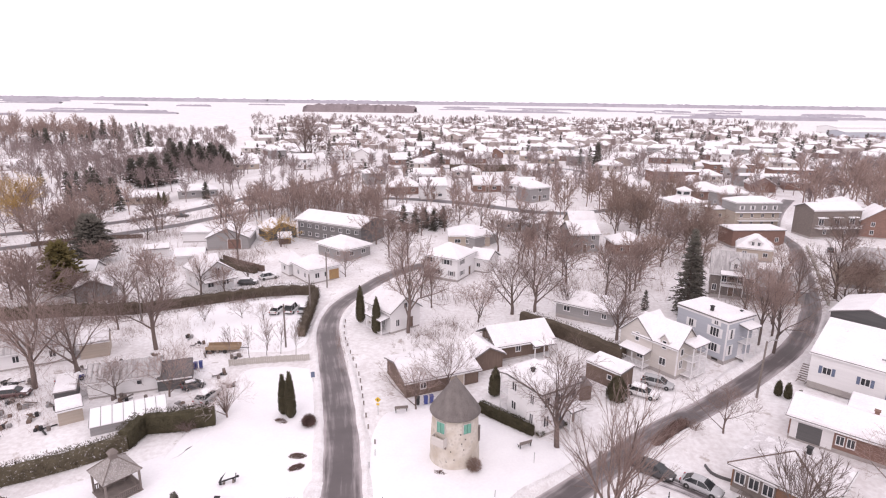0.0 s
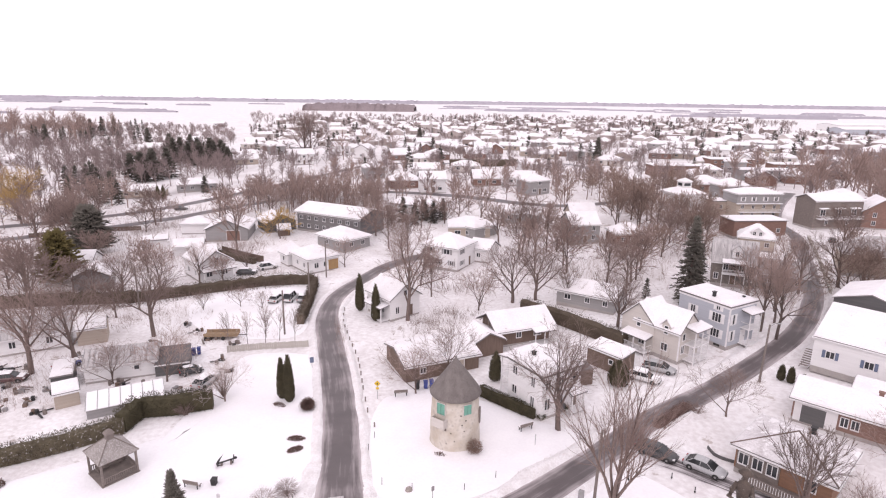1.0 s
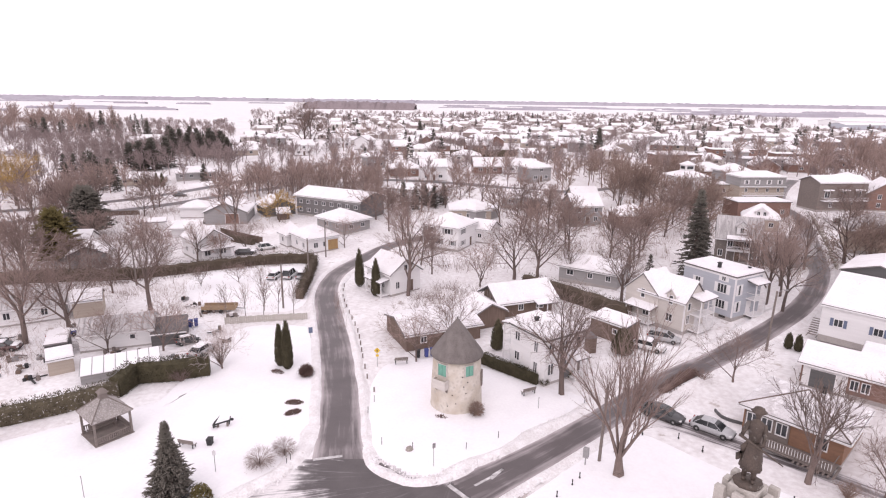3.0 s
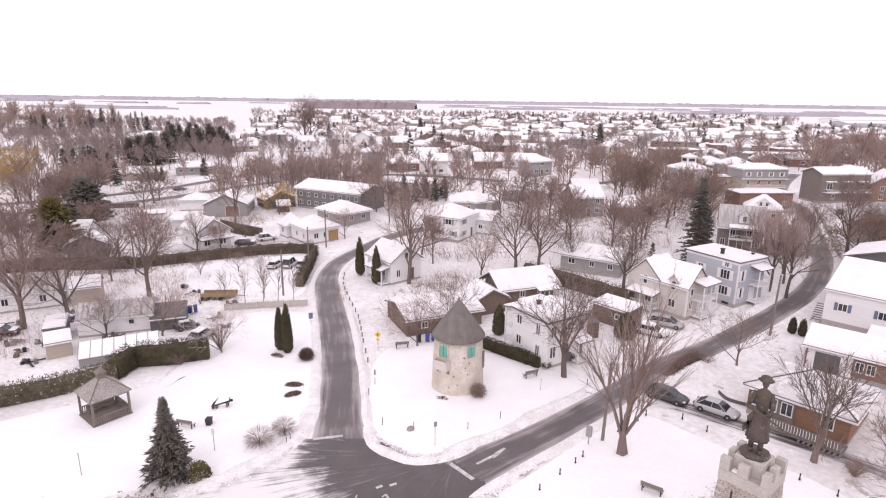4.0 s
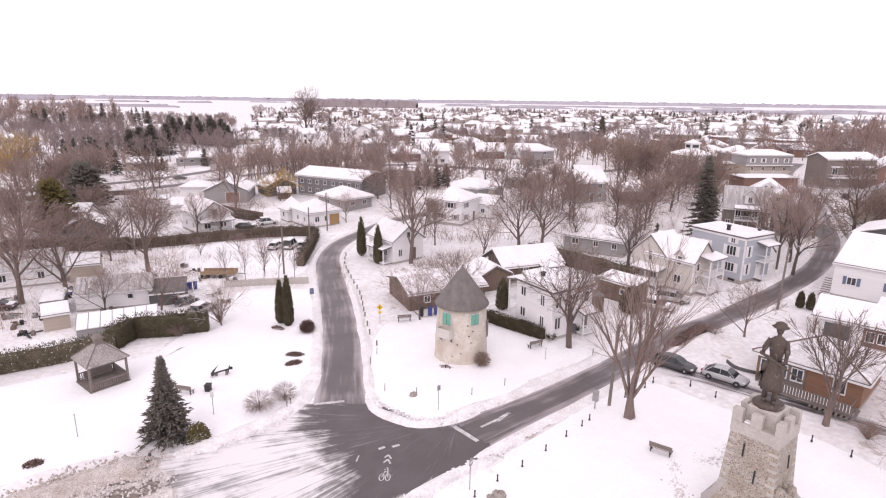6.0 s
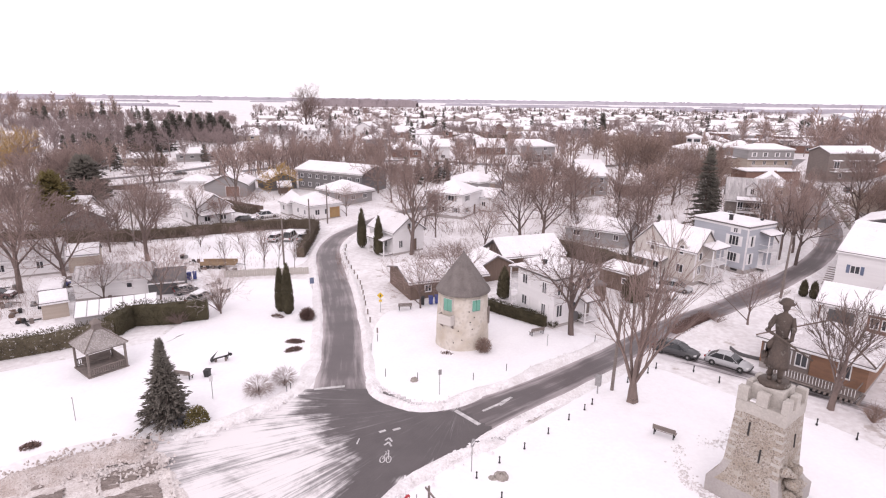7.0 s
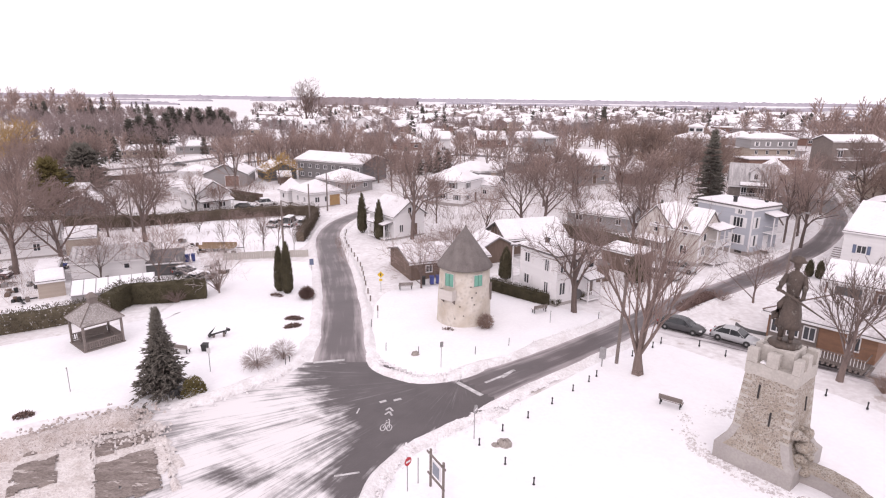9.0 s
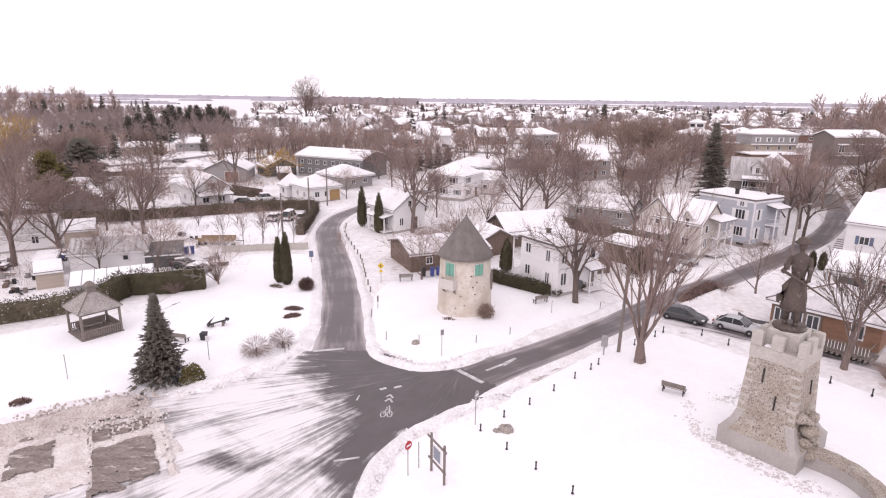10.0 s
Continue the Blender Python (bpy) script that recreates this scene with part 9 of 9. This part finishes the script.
brush("undergrowth", [(-62, 106, 20, 2.2, 24), (-40, 117, 12, 1.6, 20), (-76, 112, 14, 4, 15)], 1500, 69, TWIG, "leafless brush along the long hedge", 0.8, 3.0)
brush("undergrowth", [(-72, 140, 26, 14, 30), (-58, 152, 16, 8, 30), (-90, 170, 24, 10, 40), (-40, 128, 6, 3, 30)], 2600, 67, TWIG, "leafless scrub between sheds and gardens", 0.6, 2.6)
brush("undergrowth", [(68, 118, 14, 5, 25), (74, 148, 12, 20, 25), (92, 190, 20, 16, 20), (104, 165, 8, 16, 25)], 2600, 68, TWIG_RED, "leafless scrub round the old houses", 0.8, 3.0)
brush("undergrowth", [(88, 128, 6, 10, 30), (104, 122, 14, 8, 20)], 1000, 65, TWIG_RED, "leafless brush along the curving street", 0.8, 2.6)
brush("undergrowth", [(-17, 92, 1.2, 9, 15), (-2, 96, 6, 5, 0), (2, 101, 6, 5, 0), (-2, 86.5, 6, 1.5, 24)], 1100, 66, TWIG, "garden brush behind the mill", 0.6, 2.2, 0.018)


# ---- the suburb beyond ----
RNG = np.random.default_rng(77)
FAR_LINES = [spline([(*seat(*p[:2])[:2], 0) for p in r], 8)[:, :2] for r in FAR_ROADS] + [a_line[:, :2], b_line[:, :2]]
ROAD_PTS = np.concatenate(FAR_LINES)
TAKEN = [(o.location.x, o.location.y, 9.0) for o in scene.objects if o.parent is None and o.get("category") in ("house", "garage", "building")]


def clear_of_roads(x, y, d):
    x, y, _ = seat(x, y)
    return np.min((ROAD_PTS[:, 0] - x) ** 2 + (ROAD_PTS[:, 1] - y) ** 2) > d * d


def clear_of_houses(x, y, d):
    x, y, _ = seat(x, y)
    return all((x - a) ** 2 + (y - b) ** 2 > (d + r) ** 2 for a, b, r in TAKEN)


def in_town(x, y):
    """Where the built-up land lies: it narrows away from the camera into fields."""
    if y < 150:
        return False
    if y < 420:
        return -0.62 * y < x < 0.95 * y
    if y < 800:
        return -0.33 * y < x < 0.75 * y
    return -0.28 * y < x < 0.52 * y and y < 1150 + 60 * math.sin(x * 0.01)


PROTOS = []
for k, (w, d, hh, kind, rh, wall, lab) in enumerate((
        (12, 9, 3.1, "gable", 2.0, WHITE, "white bungalow with a snowy gable roof"), (13, 9, 3.0, "hip", 1.8, CREAM, "cream bungalow with a snowy hip roof"),
        (10, 9, 5.4, "gable", 2.2, WHITE, "white two-storey house with a snowy roof"), (11, 9, 3.2, "gable", 2.6, BRICK, "brick house with a snowy gable roof"),
        (9, 8, 5.2, "hip", 1.8, GREY, "grey two-storey house with a snowy hip roof"), (14, 9, 3.0, "gable", 1.7, TAN, "tan bungalow with a snowy roof"),
        (12, 10, 3.4, "hip", 2.2, BRICK, "brick bungalow with a snowy hip roof"))):
    p = house(-300 - 30 * k, -250, 0, w, d, hh, kind, rh, wall, lab, base=0.3, snow=0.28, over=0.5, group="suburban houses",
              wins=(("f", -w * 0.28, 1.2, 1.6, 1.2, 2), ("f", w * 0.25, 1.2, 1.6, 1.2, 2), ("l", 0, 1.2, 1.3, 1.2, 2), ("r", 0, 1.2, 1.3, 1.2, 2)) + ((("f", 0, 3.7, 1.4, 1.2, 2),) if hh > 5 else ()),
              doors=(("f", 0, 1.0, 2.1, WOOD_BROWN),))
    PROTOS.append(p)
# houses of the nearer gardens: x, y, turn, form
spots = [(-9.6, 323.9, 5, 0), (-15.4, 387.9, -10, 1), (-57.6, 423.0, 75, 2), (20.7, 283.1, 5, 3), (-37.6, 308.2, 20, 4), (72.5, 420.1, 3, 5), (-18.7, 274.0, 10, 6), (-5.1, 259.0, 8, 2), (37.5, 286.5, -5, 0), (39.9, 255.9, 30, 4),
         (28.7, 433.6, 0, 2), (-90.8, 374.9, 20, 2), (-134.7, 403.1, 15, 1), (-126.8, 368.5, 20, 5), (-161.6, 491.3, 10, 1), (-202.5, 406.5, 10, 2), (-226.4, 526.8, 15, 0), (-391.5, 544.8, 0, 2), (-497.9, 766.2, 0, 0), (-321.9, 843.4, 10, 0), (-90.5, 547.0, 10, 0),
         (12.9, 340.7, 0, 1), (52.0, 348.6, 12, 0), (108.3, 381.1, -20, 1), (127.8, 416.7, 70, 5), (-75.0, 469.7, 5, 1), (-32.1, 478.7, -5, 0), (1.7, 506.5, 0, 5), (-256.2, 338.1, 10, 0), (-217.5, 273.1, 20, 1)]
far_spots = []
row = 0
y = 222.0
while y < 1200:
    step = 24 if y < 600 else 30
    for x in np.arange(-0.62 * y, 0.95 * y, step):
        px, py = x + RNG.uniform(-6, 6) + (row % 2) * step / 2, y + RNG.uniform(-7, 7)
        if not in_town(px, py) or RNG.uniform() < 0.22 or (py < 400 and px < 0.42 * py):
            continue
        if px < -0.2 * py and py < 320 and RNG.uniform() < 0.6:
            continue
        if px > 0.62 * py and RNG.uniform() < 0.5:
            continue
        if not clear_of_roads(px, py, 9) or not clear_of_houses(px, py, 6) or any((px - q[0]) ** 2 + (py - q[1]) ** 2 < 300 for q in spots):
            continue
        if 45 < px < 115 and 205 < py < 262:
            continue
        if -85 < px < -15 and py < 262:
            continue
        a = 8 * math.sin(px * 0.011 + py * 0.006) * 4 + (0 if row % 3 else 90) + RNG.normal() * 4
        (spots if py < 520 else far_spots).append((px, py, a, int(RNG.integers(0, len(PROTOS)))))
    y += 27 if y < 600 else 36
    row += 1
for i, (x, y, a, k) in enumerate(spots):
    x, y, _ = seat(x, y)
    if i < len(PROTOS):
        PROTOS[i].matrix_basis = pose(x, y, gz(x, y), 0, 0, a)
    else:
        copy_thing(PROTOS[k], pose(x, y, gz(x, y), 0, 0, a))
    TAKEN.append((x, y, 7.0))


def far_houses(rows, seed):
    rng = np.random.default_rng(seed)
    walls, roofs = MB(), MB()
    dark = MB()
    for x, y, a, k in rows:
        w, d, hh, rh = rng.uniform(9, 14), rng.uniform(7.5, 9.5), rng.choice((2.9, 3.1, 5.2)), rng.uniform(1.5, 2.6)
        x, y, _ = seat(x, y)
        m = pose(x, y, gz(x, y), 0, 0, a)
        b = MB().prism([(-d / 2, -0.3), (d / 2, -0.3), (d / 2, hh), (0, hh + rh), (-d / 2, hh)], -w / 2, w / 2, "x")
        walls.add([m @ Vector(p) for p in b.v], b.f)
        v, f = roof_poly("gable" if rng.uniform() < 0.6 else "hip", w, d, hh, rh, 0.5)
        s = slab(v, f, 0.4, 0.05)
        roofs.add([m @ Vector(p) for p in s.v], s.f)
        g = MB()
        for u in (-w * 0.28, w * 0.25):
            g.box(u, -d / 2 - 0.03, 1.1, 1.7, 0.06, 1.2)
        g.box(0, -d / 2 - 0.03, 0.2, 1.0, 0.06, 2.0)
        dark.add([m @ Vector(p) for p in g.v], g.f)
    return walls, roofs, dark


SIDING_MIX = mat("far_siding", (0.62, 0.58, 0.56), (0.3, 0.24, 0.22), 0.02, 0.8, 0, 0.04)
fw, fr, fd = far_houses(far_spots, 5)
for nm, mb, m, lab in (("far_house_walls", fw, SIDING_MIX, "walls of many small houses far off in the suburb"), ("far_house_roofs", fr, SNOW_ROOF, "snow-covered roofs of many houses far off in the suburb"),
                       ("far_house_openings", fd, DARK, "dark windows and doors of far suburban houses")):
    tagged(part(nm, mb, m), lab, "houses", kind="stuff")

# large buildings at the edge of the town
for x, y, r, w, d, hh, wl_m, lab in ((560, 800, 10, 70, 30, 8, BLUEGREY, "long pale blue shed building with a snowy roof"), (640, 930, 10, 90, 40, 9, WHITE, "long white industrial building with a snowy roof"),
                                     (470, 660, 8, 26, 16, 6, WHITE, "white hall with a gabled snowy roof"), (130, 330, 4, 26, 12, 6, BRICK, "brick apartment block with a flat snowy roof"),
                                     (176, 318, -4, 30, 12, 5.5, GREY, "grey apartment block with a flat snowy roof"), (182, 372, 0, 28, 12, 6, BRICK, "brick apartment block with a flat snowy roof"),
                                     (206, 345, -4, 24, 11, 6, BRICK, "brick apartment block with a flat snowy roof")):
    house(x, y, r, w, d, hh, "flat" if hh < 7 else "gable", 2.5, wl_m, lab, base=0.3, snow=0.3, name="apartment_block" if hh < 7 else "hall", category="building",
          wins=tuple(("f", -w / 2 + 3 + 4.4 * k, z, 1.6, 1.3, 2) for k in range(int(w / 4.4)) for z in ((1.2, 3.8) if hh < 8 else (3,))) if w < 40 else ())
    TAKEN.append((*seat(x, y)[:2], max(w, d) / 2))

# ---- trees of the town ----
k = 0
MID_KINDS = ("mid", "mid_b", "mid_c")


def scatter(n, x0, x1, y0, y1, seed, gap=4.0, test=None):
    rng = np.random.default_rng(seed)
    out, tries = [], 0
    while len(out) < n and tries < n * 30:
        tries += 1
        x, y = rng.uniform(x0, x1), rng.uniform(y0, y1)
        if -0.72 * y < x < -0.52 * y and 84 < y < 144:
            continue
        if -0.58 * y < x < -0.36 * y and 165 < y < 262 and rng.uniform() < 0.75:
            continue
        if 0.36 * y < x < 0.64 * y and 126 < y < 236 and rng.uniform() < 0.7:
            continue
        if (test is None or test(x, y)) and clear_of_roads(x, y, 4.5) and clear_of_houses(x, y, 1.5) and all((x - a) ** 2 + (y - b) ** 2 > gap * gap for a, b in out):
            out.append((x, y))
    return out


def stick_forest(forms, rows, name, label, material, big=1.0):
    """Many far trees joined: each a turned and scaled copy of one grown form."""
    parts_ = []
    for (x, y), s, a, k in rows:
        v, f = forms[k]
        c, sn = math.cos(a), math.sin(a)
        x, y, z = seat(x, y)
        q = z * np.c_[v[:, 0] * c - v[:, 1] * sn, v[:, 0] * sn + v[:, 1] * c, v[:, 2]] * s * big
        parts_.append((q + [x, y, gz(x, y) - 0.2], f))
    v, f = join(parts_)
    return tagged(part(name, arrays_mesh(name, v, f), material), label, "trees", kind="stuff")


def form(seed, height, kids, thin, spread):
    w, c, t = grow(seed, height, 0.22, kids=kids, fork=0.2, spread=spread, thin=thin, fine=False)
    return join([stick_arrays(w + c, 3), spike_arrays(t)])


LOW_FORMS = [form(101 + k, 12, (7, 7, 5), 0.065, 0.5 + 0.1 * k) for k in range(3)]
FAR_FORMS = [form(111 + k, 10, (8, 7, 2), 0.085, 0.62 + 0.1 * k) for k in range(3)]


JOINED = {"plain": [], "red": []}


def town_tree(kind, x, y, size, rz, label, group, twig=None, far=205):
    """A tree of the town: one of its own near by, joined with the others farther off."""
    if y > far:
        JOINED["red" if twig else "plain"].append(((x, y), size, radians(rz), int(abs(x) * 7) % 3))
    else:
        bare_tree(kind, x, y, size, rz, label, group, twig)


mids = [(p, TWIG_RED) for p in scatter(13, 44, 108, 135, 250, 1, 5.5)] + [(p, None) for p in scatter(7, -85, -20, 188, 262, 2, 5)]
mids += [(p, None) for p in scatter(17, -135, -62, 100, 215, 3, 6)] + [(p, None) for p in scatter(10, 20, 120, 118, 200, 4, 6)]
mids += [(p, None) for p in scatter(20, -20, 45, 150, 240, 5, 6)] + [(p, None) for p in scatter(18, 120, 230, 205, 300, 6, 6)]
mids += [(p, None) for p in scatter(34, -60, 130, 250, 330, 47, 7)] + [(p, None) for p in scatter(11, -150, -60, 110, 250, 48, 6)] + [(p, TWIG_RED) for p in scatter(3, 20, 90, 130, 215, 49, 6)]
mids += [(p, TWIG_RED) for p in scatter(10, 56, 118, 128, 205, 61, 5)] + [(p, None) for p in scatter(8, -110, -45, 122, 205, 62, 5)] + [(p, None) for p in scatter(3, 12, 60, 118, 180, 63, 5)]
mids += [(p, None) for p in scatter(10, -135, -80, 85, 150, 7, 6)] + [(p, TWIG_RED) for p in scatter(8, 80, 120, 95, 135, 8, 6)]
rr = np.random.default_rng(9)
for (x, y), tw in mids:
    s = rr.uniform(0.8, 1.2)
    town_tree(MID_KINDS[int(rr.integers(0, 3))], x, y, s, rr.uniform(0, 360), "bare winter tree among snowy gardens", "garden trees", tw)
tallish = [(p, 2.0) for p in scatter(28, 148, 215, 205, 262, 41, 6)] + [(p, 1.35) for p in scatter(9, 96, 128, 100, 135, 42, 6)] + [(p, 2.35) for p in scatter(34, -460, -310, 490, 570, 43, 7)] + [((-70, 405), 2.0), ((-38, 430), 1.9), ((-62, 470), 1.8), ((150, 300), 1.9), ((168, 310), 1.7)]
for (x, y) in scatter(11, 56, 98, 218, 262, 51, 6):
    town_tree("broad" if rr.uniform() < 0.6 else "mid_b", x, y, rr.uniform(1.1, 1.4), rr.uniform(0, 360), "spreading reddish bare tree in a dense stand", "tall trees", TWIG_RED)
tallish += [(p, 1.0) for p in scatter(14, 60, 135, 232, 292, 44, 6)] + [(p, 1.05) for p in scatter(5, -75, -20, 255, 300, 45, 6)] + [(p, 1.0) for p in scatter(8, -175, -120, 150, 235, 46, 7)]
for (x, y), s in tallish:
    town_tree(MID_KINDS[int(rr.integers(0, 3))], x, y, s * rr.uniform(0.85, 1.1), rr.uniform(0, 360), "bare winter tree standing above its neighbours", "tall trees")
# slim trunks of the grove behind the long building
for x, y in scatter(60, -78, -22, 190, 240, 10, 3):
    town_tree("slim", x, y, 0.75 + 0.4 * rr.uniform(), rr.uniform(0, 360), "slim bare trunk in a young grove", "grove")


def rows_of(pts, seed, lo, hi):
    rng = np.random.default_rng(seed)
    return [(p, rng.uniform(lo, hi), rng.uniform(0, 6.28), int(rng.integers(0, 3))) for p in pts]


stick_forest(LOW_FORMS, JOINED["plain"], "garden_trees", "bare trees standing close together beyond the near streets", TWIG)
stick_forest(LOW_FORMS, JOINED["red"], "garden_trees", "reddish bare trees standing close together beyond the gardens", TWIG_RED)
stick_forest(LOW_FORMS, rows_of(scatter(320, -230, 330, 230, 440, 21, 4, in_town), 1, 0.7, 1.2), "garden_trees", "bare trees among the suburb's gardens", TWIG_HAZY)
stick_forest(LOW_FORMS, rows_of(scatter(140, -330, -100, 165, 430, 22, 5, lambda x, y: -0.8 * y < x < -0.38 * y), 2, 0.75, 1.3), "bare_woods", "bare woods on the rising land", TWIG_HAZY)
stick_forest(LOW_FORMS, rows_of(scatter(70, 200, 330, 230, 420, 23, 5, lambda x, y: x > 0.62 * y), 3, 0.8, 1.25), "bare_woods", "bare woods beside the apartment blocks", TWIG_HAZY)
stick_forest(FAR_FORMS, rows_of(scatter(1250, -350, 620, 420, 1180, 24, 5, in_town), 4, 0.55, 1.05), "far_trees", "bare trees far off among roofs", TWIG_HAZY)
stick_forest(FAR_FORMS, rows_of(scatter(330, -420, 640, 800, 1280, 26, 6, lambda x, y: -0.33 * y < x < 0.6 * y), 6, 0.9, 1.45), "far_trees", "taller bare trees along the far edge of the suburb", TWIG_HAZY)
stick_forest(FAR_FORMS, rows_of(scatter(420, -640, -170, 420, 760, 25, 6, lambda x, y: -0.85 * y < x < -0.36 * y), 5, 0.7, 1.1), "far_woods", "bare woods far off beside fields", TWIG_HAZY)

# conifers of the middle distance
CON = (13, 7, 5, 1.0, 0.2)
for i, (x, y, hh, r) in enumerate(((-165.1, 251.2, 10, 2.6), (-155.8, 243.9, 11, 2.8), (-149.8, 241.9, 12, 3.0), (-144.7, 236.7, 11, 2.8), (-139.1, 231.5, 12, 3.2), (-131.4, 226.4, 11, 3.0), (-152.1, 250.5, 11, 2.8), (-135.6, 234.9, 10, 2.6), (-160.4, 257.9, 10, 2.6),
                                   (-157.6, 291.2, 12, 4.2), (-145.3, 277.2, 14, 5.0), (-142.0, 281.8, 15, 5.5), (-139.9, 293.2, 15, 5.2), (-166.0, 357.1, 16, 5.0), (-155.7, 309.4, 13, 4.4),
                                   (-151.8, 359.0, 16, 5.2), (-138.9, 345.8, 17, 5.8), (-138.5, 362.1, 15, 5.0), (-178.7, 411.4, 15, 4.2), (-103.1, 248.0, 7, 2.2), (-3.0, 187.3, 7, 1.8), (-6.1, 191.5, 6.5, 1.8), (0.0, 192.9, 7, 1.8), (-13.2, 189.1, 8, 2.2), (-9.1, 185.0, 7, 2.0),
                                   (-148.1, 226, 9, 2.6), (-142, 230, 10, 2.8), (-129, 217, 10, 2.8), (-123, 216, 9, 2.6), (-160, 364, 13, 4.6), (-148, 352, 14, 5.0), (-146, 368, 14, 4.8), (-133, 352, 13, 4.6), (-128, 344, 12, 4.2), (-240, 474, 16, 4.4), (-195, 415, 15, 4.4), (-177, 391, 14, 4.4), (-327.4, 480.6, 17, 4.0), (-340.3, 489.3, 15, 3.6), (-349.0, 497.1, 16, 3.8), (-323.7, 498.8, 15, 3.6), (-351.9, 584.7, 18, 4.0), (-349.8, 600.9, 20, 4.2), (-351.9, 626.6, 20, 4.0), (-341.2, 617.0, 17, 3.8), (-325.1, 633.1, 16, 3.4), (-344.4, 647.0, 15, 3.2),
                                   (-313.0, 478.0, 14, 3.6), (-364.6, 584.4, 16, 3.8), (-377.5, 592.0, 15, 3.6), (-30.0, 450.9, 13, 3.4), (95.4, 381.1, 15, 3.6), (101.9, 387.6, 17, 4.0), (91.0, 389.8, 13, 3.2), (-23.6, 558.6, 15, 4))):
    conifer_thing("conifer", x, y, hh, r, NEEDLE, "dark conifer among bare trees", 400 + i % 4, CON if r < 4 else (15, 9, 7, 1.6, 0.32), i * 40, 0.08, "garden conifers", power=0.85 if r < 4 else 0.68, droop=0.25 if r < 4 else 0.05)


def conifer_stuff(pts, seed, lo, hi, name, label):
    rng = np.random.default_rng(seed)
    base = [conifer_arrays(500 + k, 10, 2.4, 9, 6, 3, tuft=1.3, width=0.34)[:2] for k in range(3)]
    rows = [(p, rng.uniform(lo, hi), rng.uniform(0, 6.28), int(rng.integers(0, 3))) for p in pts]
    return stick_forest(base, rows, name, label, NEEDLE)


conifer_stuff(scatter(240, -300, 560, 330, 1150, 31, 8, in_town), 31, 0.65, 1.35, "town_conifers", "dark conifers scattered among the suburb's roofs")
conifer_stuff(scatter(16, -420, -230, 430, 680, 32, 6, lambda x, y: -0.72 * y < x < -0.5 * y), 32, 0.9, 1.5, "wood_conifers", "line of dark conifers above bare woods")
conifer_stuff(scatter(8, -200, -120, 230, 330, 33, 5, lambda x, y: x < -0.48 * y), 33, 0.7, 1.1, "wood_conifers", "dark conifers among bare woods")
